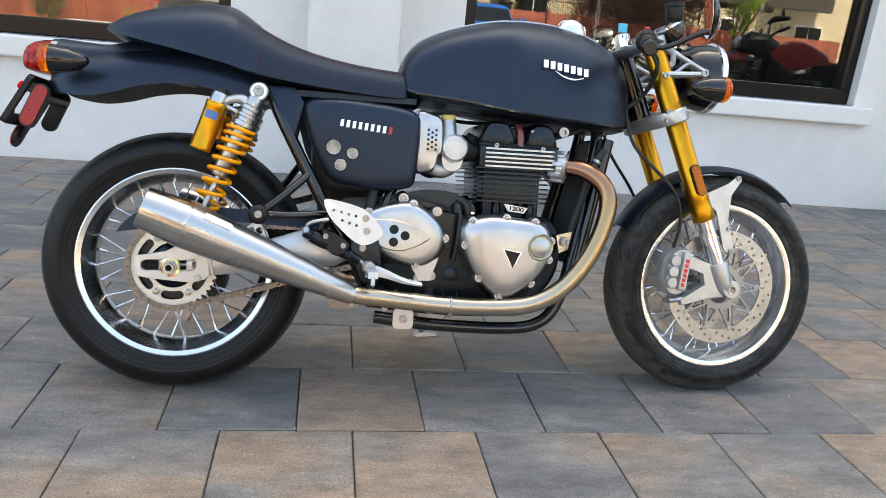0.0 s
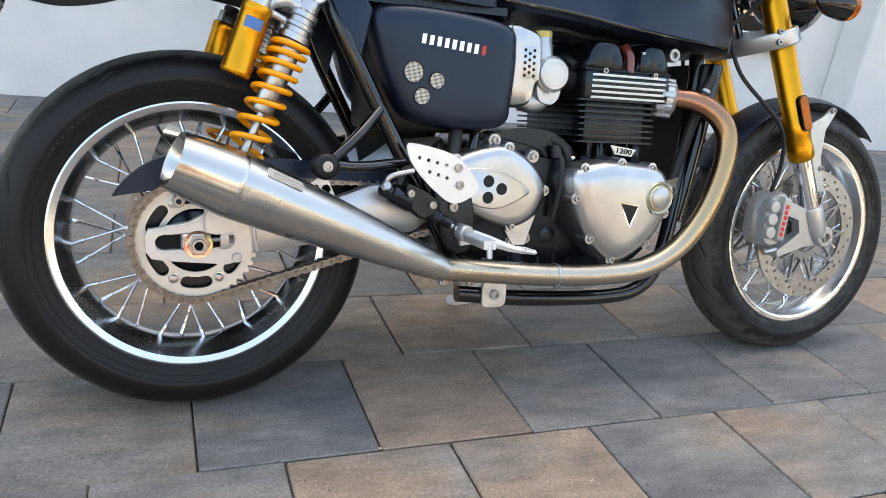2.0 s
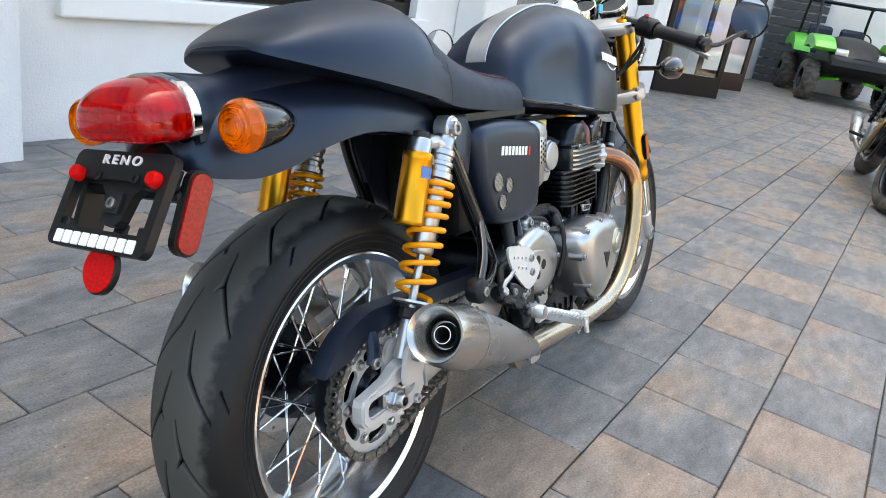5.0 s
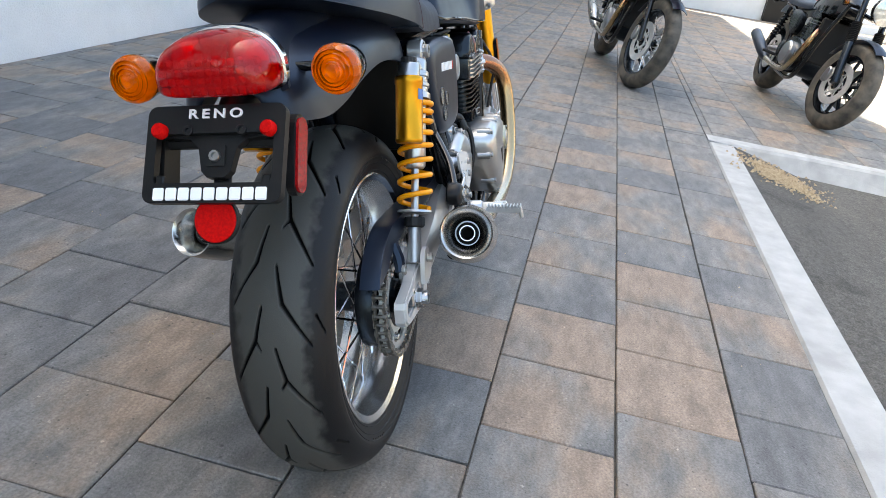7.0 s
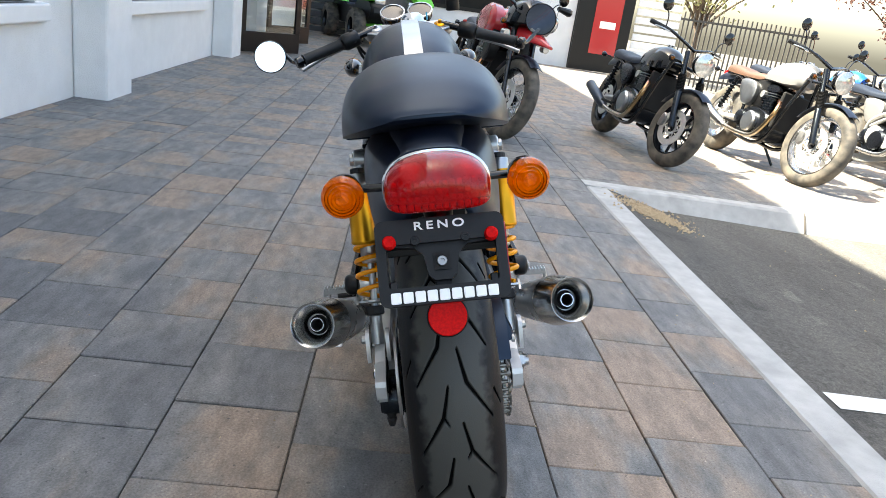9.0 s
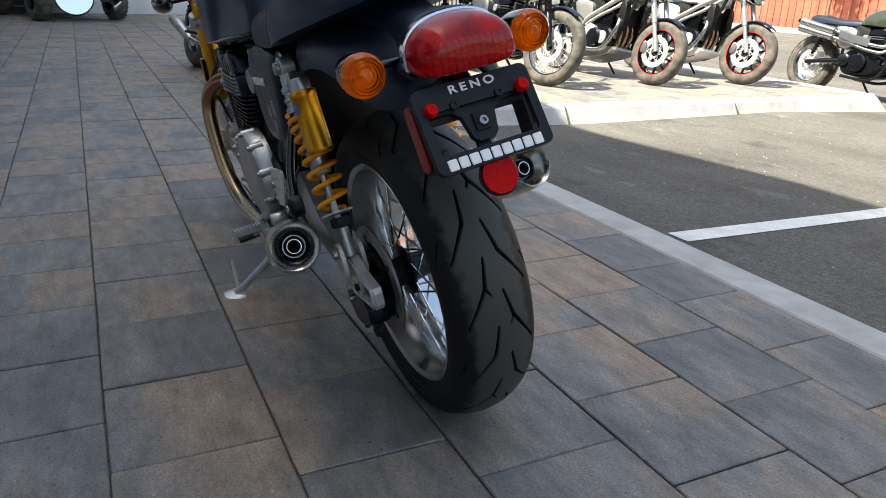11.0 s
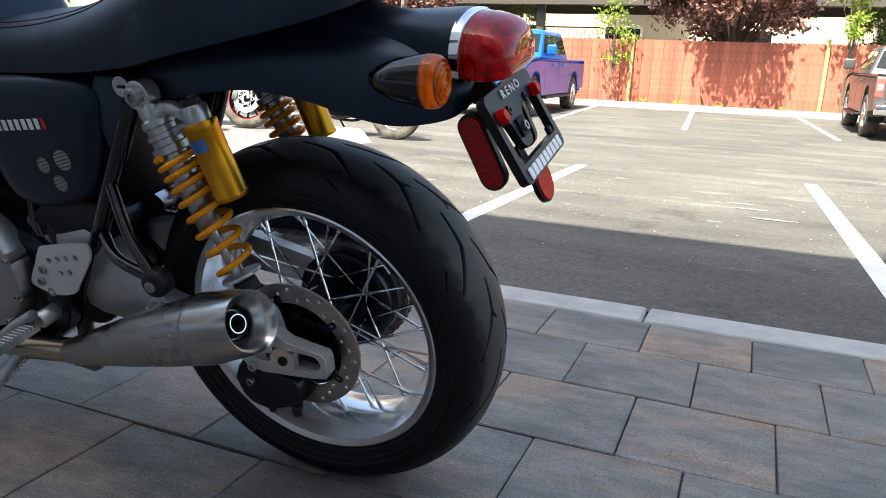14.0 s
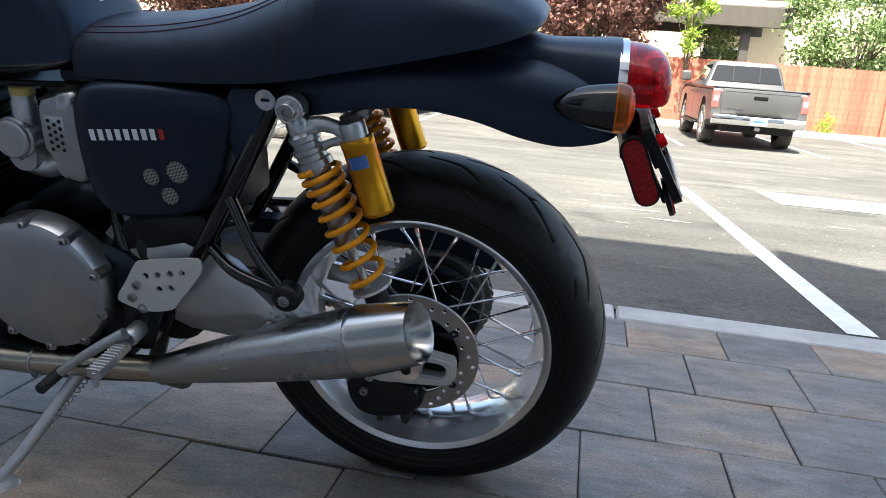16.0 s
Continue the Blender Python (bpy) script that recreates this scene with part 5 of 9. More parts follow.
part("reflector_stem", box(-0.012, 0.012, 0.020, 0.026, -0.085, -0.02, 0.002), M_BLKPLAST, pf)
for s in (-1, 1):
    o = rounded(-0.018, 0.018, -0.052, 0.052, 0.0175, 6)
    sr = part("side_reflector", sheet(o, [], -0.005, 0.006), M_BLKPLAST, bike, "oblong red side reflector in black housing")
    sr.matrix_basis = pose(-0.305 - 0.010 * (s > 0), s * 0.087, 0.655, 0, 24, 0) @ pose(0, 0, 0, 0, 0, 0 if s < 0 else 180)
    part("lens", sheet(rounded(-0.0145, 0.0145, -0.048, 0.048, 0.014, 6), [], -0.0085, -0.005), M_REFLSIDE, sr, "dark red reflector lens")
part("plate_arm", tube([(-0.20, 0, 0.735), (-0.27, 0, 0.715), (-0.300, 0, 0.700), (-0.316, 0, 0.672)], [0.03, 0.022, 0.016, 0.012], 12), M_BLKPLAST, bike, "black plastic plate carrier", True)
part("plate_arm", box(-0.318, -0.285, -0.085, 0.085, 0.668, 0.682, 0.003), M_BLKPLAST, bike)

# side panels with mesh vents and lettering bars
panel_r = [(0.285, 0.700), (0.330, 0.716), (0.44, 0.714), (0.545, 0.698), (0.562, 0.655), (0.556, 0.560), (0.540, 0.518), (0.45, 0.508), (0.362, 0.522), (0.325, 0.565), (0.296, 0.632)]
panel_l = [(0.264, 0.702), (0.285, 0.727), (0.35, 0.731), (0.45, 0.728), (0.505, 0.716), (0.524, 0.68), (0.524, 0.60), (0.508, 0.535), (0.470, 0.512), (0.40, 0.514), (0.335, 0.536), (0.298, 0.58), (0.276, 0.645)]
for s in (-1, 1):
    sp = part("side_panel", pillow(panel_r if s < 0 else panel_l, [(s * 0.085, 1.0), (s * 0.118, 1.0), (s * 0.128, 0.975), (s * 0.1345, 0.93), (s * 0.139, 0.84), (s * 0.1405, 0.72), (s * 0.1405, 0.4)], 5), M_SATIN, bike, "matte black side panel with round mesh vents", True)
    for x, z, r in ((0.356, 0.603, 0.0185), (0.400, 0.591, 0.0145), (0.373, 0.563, 0.0150)):
        v = part("vent", lathe([(0, -0.0004), (r * 0.94, -0.0004)], 28), M_MESH, sp, "silver wire mesh vent")
        v.matrix_basis = pose(x, s * 0.1412, z)
        part("vent_rim", lathe([(r * 0.93, -0.0015), (r, -0.0018), (r * 1.06, 0.0), (r * 0.93, 0.0), (r * 0.93, -0.0015)], 28), M_GLOSSBLK, sp, "", True).matrix_basis = pose(x, s * 0.1410, z)
    for i in range(9):
        x = 0.372 + 0.0142 * i if s < 0 else 0.372 + 0.0142 * (8 - i)
        bm = sheet([(0, 0), (0.0078, 0), (0.0098, 0.0165), (0.0020, 0.0165)], [], -0.0008, 0.0008)
        o = part("lettering_bar", bm, M_WHITE if i < 8 else M_REDINK, sp, "white bar" if i < 8 else "dark red bar")
        o.matrix_basis = pose(x - 0.004, s * 0.1412, 0.652 - 0.0014 * (x - 0.372) / 0.0142, 0, 0, 0)
    # tank emblem: bars over a swoosh
    for i in range(7):
        x = 0.846 + 0.0175 * i
        o = part("emblem_bar", sheet([(0, 0), (0.0115, 0), (0.0115, 0.019), (0, 0.019)], [], -0.0008, 0.0008), M_WHITE, tank)
        w_ = interp([(a[0], a[3]) for a in tk], x)[0]
        o.matrix_basis = pose(x, s * (w_ * 0.985 + 0.001), 0.824 - 0.0022 * i, s * 9, 0, 0)
    part("emblem_swoosh", tube([(0.876, s * 0.1562, 0.818), (0.90, s * 0.1565, 0.805), (0.925, s * 0.156, 0.801), (0.95, s * 0.153, 0.806)], [0.0008, 0.002, 0.002, 0.0008], 6), M_WHITE, tank)
    # air intake covers and throttle bodies
    sh_ = -0.028 if s > 0 else 0.0
    ic = part("intake_cover", pillow([(0.552 + sh_, 0.560), (0.548 + sh_, 0.625), (0.550 + sh_, 0.690), (0.560 + sh_, 0.706), (0.590 + sh_, 0.702), (0.612 + sh_, 0.690), (0.617 + sh_, 0.655), (0.617 + sh_, 0.610), (0.607 + sh_, 0.596), (0.600 + sh_, 0.566), (0.585 + sh_, 0.556)],
                                   [(s * 0.04, 1), (s * 0.104, 1), (s * 0.116, 0.965), (s * 0.122, 0.88), (s * 0.124, 0.6)], 3), M_ALU, bike, "brushed aluminium intake cover with drilled vent", True)
    part("vent_panel", box(0.573 + sh_, 0.606 + sh_, min(s * 0.119, s * 0.1248), max(s * 0.119, s * 0.1248), 0.606, 0.668, 0.003, 2), M_ALU, ic, "", True)
    part("cover_band", tube([(0.556 + sh_, s * 0.106, 0.700), (0.552 + sh_, s * 0.112, 0.66), (0.552 + sh_, s * 0.112, 0.60), (0.556 + sh_, s * 0.104, 0.564)], 0.008, 10), M_ALU, ic, "", True)
    bm = bmesh.new()
    for i in range(3):
        for j in range(5 - i % 2):
            # the vent holes are raised dark discs, their shade put into the colour
            merge(bm, turned((0.580 + sh_ + 0.0095 * i, s * 0.1244, 0.613 + 0.0115 * j + 0.0055 * (i % 2)), (0.580 + sh_ + 0.0095 * i, s, 0.613 + 0.0115 * j + 0.0055 * (i % 2)), [(0, 0.0010), (0.0031, 0.0010), (0.0033, 0), (0, 0)], 10))
    part("drilled_vent", bm, M_HOLE, ic)
    tb = part("throttle_body", turned((0.648, s * 0.04, 0.62), (0.648, s, 0.62), [(0, 0), (0.034, 0), (0.034, 0.062), (0.0345, 0.064), (0.0345, 0.072), (0.031, 0.075), (0.031, 0.080), (0.028, 0.0825), (0.012, 0.083), (0, 0.083)], 32), M_CAST, bike, "cast silver throttle body", True)
    part("face_ring", turned((0.648, s * 0.122, 0.62), (0.648, s, 0.62), [(0.020, 0), (0.0215, 0.0012), (0.0225, 0.0012), (0.024, 0)], 28), M_CAST, tb, "", True)
    part("lower_housing", pillow([(0.622, 0.606), (0.668, 0.606), (0.672, 0.580), (0.655, 0.562), (0.628, 0.566), (0.618, 0.585)], [(s * 0.05, 1), (s * 0.098, 1), (s * 0.106, 0.9)], 3), M_CAST, tb, "", True)
    part("neck", turned((0.637, s * 0.092, 0.64), (0.632, s * 0.092, 0.70), [(0, 0), (0.019, 0), (0.019, 0.035), (0.0175, 0.037), (0.0175, 0.058), (0, 0.058)], 20), M_CAST, tb, "", True)
    part("cap", turned((0.632, s * 0.092, 0.688), (0.630, s * 0.092, 0.75), [(0, 0), (0.0185, 0), (0.0185, 0.010), (0.016, 0.012), (0, 0.012)], 20), M_YELCAP, tb, "yellowed cap", True)
    part("elbow", tube([(0.648, s * 0.088, 0.60), (0.642, s * 0.085, 0.575), (0.620, s * 0.078, 0.565), (0.59, s * 0.07, 0.578)], 0.020, 14), M_CAST, tb, "", True)
    for dx, dz in ((-0.018, 0.017), (0.021, 0.010), (-0.004, -0.024)):
        part("screw", bolt_head((0.648 + dx * 1.35, s * 0.112, 0.62 + dz * 1.35), (0, s, 0), 0.004, 0.003), M_BOLT, tb)
    part("inlet", turned((0.662, s * 0.085, 0.622), (0.75, s * 0.075, 0.612), [(0, 0), (0.026, 0), (0.026, 0.05), (0, 0.05)], 20), M_RUBBER, bike, "black inlet rubber", True)

# ---- engine ----
eng = part("crankcase", pillow([(0.45, 0.44), (0.55, 0.475), (0.68, 0.465), (0.88, 0.462), (0.93, 0.40), (0.92, 0.31), (0.85, 0.245), (0.70, 0.222), (0.54, 0.225), (0.46, 0.28), (0.44, 0.36)], [(-0.120, 0.93), (-0.110, 1.0), (0.140, 1.0), (0.150, 0.93)], 4), M_ENGBLK, bike, "black parallel-twin engine case", True)
part("gearbox_top", pillow([(0.47, 0.45), (0.55, 0.51), (0.66, 0.51), (0.70, 0.46)], [(-0.11, 1), (0.11, 1)], 4), M_ENGBLK, eng, "", True)
part("cylinder_block", box(0.722, 0.868, -0.118, 0.118, 0.455, 0.60, 0.008, 2), M_ENGBLK, eng, "", True)
for i in range(8):
    z = 0.497 + 0.0115 * i
    o = rounded(0.700 - 0.003 * (i > 4), 0.890, -0.140, 0.140, 0.03, 5)
    bm = loft([[(x, y, z - 0.0019) for x, y in o], [(x, y, z + 0.0019) for x, y in o]])
    part("cooling_fin", bm, M_ENGBLK, eng)
for i in range(5):
    z = 0.582 + 0.0105 * i
    o = rounded(0.716, 0.900, -0.148, 0.148, 0.02, 5)
    part("head_fin", loft([[(x, y, z - 0.0021) for x, y in o], [(x, y, z + 0.0021) for x, y in o]]), M_ALU, eng, "black fin with polished edge")
part("cylinder_head", box(0.705, 0.902, -0.140, 0.140, 0.578, 0.640, 0.006, 2), M_ENGBLK, eng, "", True)
for x0, x1 in ((0.708, 0.792), (0.820, 0.898)):
    part("cam_cover", pillow([(x0, 0.63), (x0 + 0.002, 0.660), (x0 + 0.014, 0.684), (x0 + 0.030, 0.690), (x1 - 0.018, 0.688), (x1 - 0.003, 0.666), (x1, 0.63)], [(-0.143, 0.62), (-0.141, 0.78), (-0.135, 0.90), (-0.124, 0.975), (-0.108, 1), (0.108, 1), (0.124, 0.975), (0.135, 0.90), (0.141, 0.78), (0.143, 0.62)], 4), M_ENGBLK, eng, "black cam cover", True)
part("cover_bridge", box(0.785, 0.826, -0.118, 0.118, 0.63, 0.680, 0.010, 2), M_ENGBLK, eng, "", True)
part("cover_flange", box(0.702, 0.904, -0.144, 0.144, 0.630, 0.637, 0.003), M_ENGBLK, eng)
for s in (-1, 1):
    for x, h in ((0.770, 0.030), (0.836, 0.034), (0.876, 0.022)):
        part("cover_boss", box(x - 0.012, x + 0.012, min(s * 0.120, s * 0.1445), max(s * 0.120, s * 0.1445), 0.634, 0.634 + h, 0.005, 2), M_ENGBLK, eng, "", True)
        part("bolt", bolt_head((x, s * 0.136, 0.634 + h), (0, 0, 1), 0.0062, 0.006), M_BOLT, eng)
    part("plug_lead", tube([(0.700, s * 0.04, 0.655), (0.690, s * 0.085, 0.652), (0.700, s * 0.110, 0.640)], 0.009, 10), M_RUBBER, eng, "black coolant elbow", True)
    for q in range(4):
        part("cast_rib", box(0.722 + 0.030 * q, 0.727 + 0.030 * q, min(s * 0.115, s * 0.139), max(s * 0.115, s * 0.139), 0.468, 0.497, 0.002), M_ENGBLK, eng)
for s in (-1, 1):
    part("plug_cover", tube([(0.806, s * 0.136, 0.632), (0.805, s * 0.134, 0.662), (0.802, s * 0.12, 0.682)], 0.0095, 10), M_BRONZE, eng, "dark red plug lead", True)
    for x, z in ((0.745, 0.632), (0.862, 0.630)):
        part("bolt", bolt_head((x, s * 0.139, z), (0, s, 0), 0.006, 0.008), M_BOLT, eng)
    part("barrel_tube", tube([(0.757, s * 0.122, 0.455), (0.757, s * 0.126, 0.475), (0.757, s * 0.122, 0.492)], 0.011, 12), M_ENGBLK, eng, "", True)
    part("barrel_tube", tube([(0.842, s * 0.122, 0.455), (0.842, s * 0.126, 0.475), (0.842, s * 0.122, 0.492)], 0.011, 12), M_ENGBLK, eng, "", True)
    part("mount_bolt", bolt_head((0.918, s * 0.115, 0.675), (0, s, 0), 0.014, 0.014), M_BOLT, eng)
    part("mount_plate", sheet([(0.915, 0.42), (0.955, 0.43), (0.948, 0.385), (0.925, 0.375)], [(0.935, 0.405, 0.006)], s * 0.125, s * 0.132), M_STEEL, eng)
    part("mount_bolt", bolt_head((0.935, s * 0.132, 0.405), (0, s, 0), 0.012, 0.012), M_BOLT, eng)
bd = part("badge", sheet([(0.772, 0.492), (0.834, 0.484), (0.824, 0.470), (0.784, 0.474)], [], -0.139, -0.142), M_CAST, eng, "small silver capacity badge")
part("lettering", words("1200", 0.014, 0.036, 0.0004), M_ENGBLK, bd).matrix_basis = pose(0.804, -0.1425, 0.480, 90, 6, 0)

def cover(outline, levels, bolts, s, name, label, mt=None):
    c = part(name, pillow(outline, levels, 5), mt or M_ALU, eng, label, True)
    n = len(outline)
    cx, cz = sum(p[0] for p in outline) / n, sum(p[1] for p in outline) / n
    pts = spline([(x, 0, z) for x, z in outline], 5, True)
    for k in range(bolts):
        p = pts[int((k + 0.5) * len(pts) / bolts) % len(pts)]
        x, z = cx + (p.x - cx) * 0.945, cz + (p.z - cz) * 0.945
        y = levels[1][0]
        part("bolt_boss", turned((x, y - s * 0.02, z), (x, y + s, z), [(0, 0), (0.0115, 0), (0.0105, 0.033), (0, 0.034)], 14), mt or M_ALU, c, "", True)
        part("bolt", bolt_head((x, y + s * 0.0135, z), (0, s, 0), 0.0062, 0.006), M_BOLT, c)
    return c
cl = cover([(0.665, 0.436), (0.722, 0.462), (0.80, 0.460), (0.868, 0.448), (0.892, 0.400), (0.886, 0.362), (0.842, 0.300), (0.772, 0.264), (0.715, 0.300), (0.676, 0.360)],
           [(-0.105, 0.985), (-0.176, 1.0), (-0.191, 0.95), (-0.200, 0.84), (-0.203, 0.6), (-0.204, 0.2)], 9, -1, "clutch_cover", "brushed silver heart-shaped clutch cover")
part("filler_plug", turned((0.853, -0.188, 0.394), (0.853, -1, 0.394), [(0, 0), (0.032, 0), (0.033, 0.003), (0.033, 0.014), (0.030, 0.018), (0.026, 0.016), (0.024, 0.019), (0.018, 0.0205), (0, 0.021)], 32), M_PLUGRING, cl, "olive ringed round plug", True)
part("plug_face", turned((0.853, -0.208, 0.394), (0.853, -1, 0.394), [(0, 0.0022), (0.019, 0.0022), (0.0205, 0.0012), (0.0205, 0)], 32), M_ALU, cl, "bright turned plug face", True)
for x, z in ((0.868, 0.421), (0.838, 0.367)):
    part("bolt", bolt_head((x, -0.206, z), (0, -1, 0), 0.0035, 0.003), M_BOLT, cl)
part("emblem_rim", sheet([(0.7605, 0.387), (0.8070, 0.380), (0.7872, 0.3365)], [], -0.2025, -0.2048), M_CHROME, cl)
part("emblem", sheet([(0.764, 0.384), (0.803, 0.378), (0.787, 0.342)], [], -0.2030, -0.2058), M_BLKPLAST, cl, "small black triangular emblem")
sc = cover([(0.405, 0.428), (0.440, 0.458), (0.490, 0.478), (0.552, 0.484), (0.612, 0.446), (0.637, 0.400), (0.615, 0.350), (0.565, 0.328), (0.495, 0.346), (0.440, 0.385)],
           [(-0.095, 1.0), (-0.128, 1.0), (-0.141, 0.95), (-0.149, 0.85), (-0.151, 0.7), (-0.151, 0.3)], 5, -1, "sprocket_cover", "brushed silver oval sprocket cover")
part("cover_plate", pillow([(0.43, 0.430), (0.48, 0.442), (0.54, 0.432), (0.590, 0.404), (0.578, 0.388), (0.53, 0.368), (0.485, 0.372), (0.45, 0.395)], [(-0.147, 1), (-0.153, 1), (-0.155, 0.95)], 4), M_ALU, sc, "pale inset plate", True)
for x, z, r in ((0.505, 0.418, 0.011), (0.532, 0.404, 0.011), (0.505, 0.388, 0.011)):
    # dark disc on the plate, coloured like the shade of a hole
    part("round_hole", turned((x, -0.1545, z), (x, -1, z), [(0, 0.001), (r, 0.001), (r * 1.03, 0), (0, 0)], 20), M_HOLE, sc)
part("case_foot", sheet([(0.555, 0.325), (0.62, 0.352), (0.60, 0.295), (0.575, 0.295)], [], -0.124, -0.131), M_CAST, eng)
al = cover([(0.604 + 0.120 * math.cos(2 * math.pi * k / 12), 0.396 + 0.118 * math.sin(2 * math.pi * k / 12)) for k in range(12)],
           [(0.140, 1.0), (0.172, 1.0), (0.183, 0.96), (0.188, 0.88), (0.189, 0.4)], 10, 1, "alternator_cover", "brushed silver round alternator cover")
cover([(0.74, 0.44), (0.80, 0.45), (0.86, 0.42), (0.87, 0.35), (0.82, 0.29), (0.75, 0.29), (0.71, 0.36)], [(0.140, 1), (0.160, 1), (0.170, 0.92), (0.172, 0.5)], 5, 1, "pickup_cover", "brushed silver side cover")
part("drain", turned((0.655, -0.114, 0.312), (0.655, -1, 0.312), [(0, 0.01), (0.013, 0.01), (0.017, 0.008), (0.019, 0), (0, 0)], 20), M_ENGBLK, eng, "", True)
part("starter", rod((0.62, -0.06, 0.475), (0.70, -0.06, 0.478), 0.028, n=20), M_ENGBLK, eng, "", True)
part("loom", tube([(0.50, -0.105, 0.50), (0.58, -0.108, 0.492), (0.645, -0.110, 0.468), (0.652, -0.108, 0.40)], 0.0048, 8), M_RUBBER, bike, "black wiring loom", True)
part("battery_box", box(0.305, 0.52, -0.085, 0.085, 0.50, 0.735, 0.015, 2), M_BLKPLAST, bike, "black battery box under the seat", True)
part("seat_rail", box(0.12, 0.56, -0.10, 0.10, 0.708, 0.742, 0.01), M_ENGBLK, bike, "black seat rail")
for s in (-1, 1):
    part("hose", tube([(0.46, s * 0.10, 0.52), (0.44, s * 0.12, 0.44), (0.40, s * 0.11, 0.36)], 0.013, 10), M_RUBBER, bike, "black breather hose", True)
    part("hose", tube([(0.50, s * 0.10, 0.52), (0.475, s * 0.125, 0.45), (0.44, s * 0.115, 0.37)], 0.010, 10), M_GLOSSBLK, bike, "", True)
    part("cable", tube([(0.56, s * 0.06, 0.70), (0.66, s * 0.10, 0.705), (0.74, s * 0.08, 0.70), (0.9, s * 0.05, 0.71), (1.03, s * 0.08, 0.78)], 0.005, 8), M_RUBBER, bike, "black control cable", True)
    part("cable", tube([(0.90, s * 0.09, 0.66), (0.955, s * 0.10, 0.68), (1.03, s * 0.07, 0.71)], 0.006, 8), M_RUBBER, bike, "", True)

# ---- exhausts ----
for s in (-1, 1):
    pts = [(0.895, s * 0.100, 0.592), (0.935, s * 0.120, 0.592), (0.975, s * 0.150, 0.582), (1.010, s * 0.175, 0.552), (1.022, s * 0.188, 0.505), (1.004, s * 0.196, 0.430), (0.962, s * 0.200, 0.350), (0.905, s * 0.198, 0.288), (0.835, s * 0.192, 0.253), (0.74, s * 0.186, 0.243), (0.64, s * 0.180, 0.244), (0.53, s * 0.177, 0.252), (0.41, s * 0.178, 0.264)]
    hd = part("exhaust_pipe", tube(pts, 0.0215, 20, 8), M_HEADER, bike, "heat-tinted stainless exhaust pipe", True)
    part("port_collar", turned((0.900, s * 0.100, 0.592), (0.97, s * 0.147, 0.584), [(0.022, 0), (0.036, 0), (0.038, 0.003), (0.038, 0.010), (0.033, 0.012), (0.033, 0.020), (0.036, 0.022), (0.036, 0.034), (0.030, 0.039), (0.022, 0.043)], 20), M_CAST, hd, "ribbed steel collar", True)
    for k in range(9):
        a_ = 2 * math.pi * k / 9
        part("collar_lug", box(0.002, 0.036, -0.006, 0.006, 0.030, 0.0405, 0.002), M_CAST, hd).matrix_basis = Matrix.Translation((0.900, s * 0.100, 0.592)) @ (Vector((0.07, s * 0.047, -0.008))).to_track_quat("X", "Z").to_matrix().to_4x4() @ Matrix.Rotation(a_, 4, "X")
    part("clamp", turned((0.648, s * 0.1805, 0.244), (0.63, s * 0.180, 0.2443), [(0.0216, 0), (0.0228, 0.001), (0.0228, 0.005), (0.0216, 0.006)], 24), M_STEEL, hd)
    part("clamp_bolt", bolt_head((0.644, s * 0.188, 0.224), (0, s, -0.3), 0.006, 0.008), M_BOLT, hd)
    a, b = Vector((0.414, s * 0.178, 0.262)), Vector((-0.042, s * 0.2495, 0.450))
    L_ = (b - a).length
    prof = [(0, 0), (0.0222, 0), (0.0235, 0.012), (0.0262, 0.035), (0.0335, 0.12), (0.0410, 0.21), (0.0470, 0.30), (0.0510, 0.385), (0.0516, 0.404), (0.0508, 0.412), (0.0450, L_ - 0.034), (0.0345, L_ - 0.024), (0.0235, L_ - 0.044), (0.0220, L_ - 0.044), (0.0195, L_ - 0.044), (0.019, L_ - 0.08), (0, L_ - 0.08)]
    si = part("silencer", turned(a, b, prof, 56), M_STEEL, bike, "brushed stainless megaphone silencer", True)
    d = (b - a).normalized()
    part("end_cone", turned(a, b, [(0.0510, 0.403), (0.0521, 0.405), (0.0517, 0.412), (0.0475, L_ - 0.034), (0.0440, L_ - 0.004), (0.0430, L_), (0.0412, L_ - 0.001), (0.0350, L_ - 0.010), (0.0265, L_ - 0.026), (0.0212, L_ - 0.038)], 56), M_ENDCONE, si, "polished steel end cone", True)
    up = d.cross(Vector((0, 1, 0))).normalized()
    if up.z < 0:
        up = -up
    out_ = d.cross(up).normalized()
    if out_.y * s < 0:
        out_ = -out_
    tilt = radians(48 if s < 0 else 14)
    nrm = out_ * math.cos(tilt) + up * math.sin(tilt)
    side_ = nrm.cross(d).normalized()
    tp = part("maker_plate", sheet(rounded(-0.030, 0.030, -0.009, 0.009, 0.003, 3), [], -0.0012, 0.0008), M_STEEL, si, "embossed steel plate")
    place = a + d * (0.355 if s > 0 else 0.345) + nrm * 0.0494
    tp.matrix_basis = Matrix(((d.x, nrm.x, side_.x, place.x), (d.y, nrm.y, side_.y, place.y), (d.z, nrm.z, side_.z, place.z), (0, 0, 0, 1))) @ pose(0, 0, 0, 0, 0, 2.2)
    for q in range(2):
        part("lettering_bar", box(-0.024, 0.024, 0.0008, 0.0013, -0.006 + 0.007 * q, -0.002 + 0.007 * q), M_STEEL, tp)
    part("core", turned(a + d * (L_ - 0.078), b, [(0.0188, 0.0), (0.0188, 0.034), (0.0165, 0.036), (0.012, 0.022), (0.0125, 0.045), (0.0105, 0.045), (0.010, 0.0), (0, 0.0)], 24), M_HOLE, si, "black core", True)
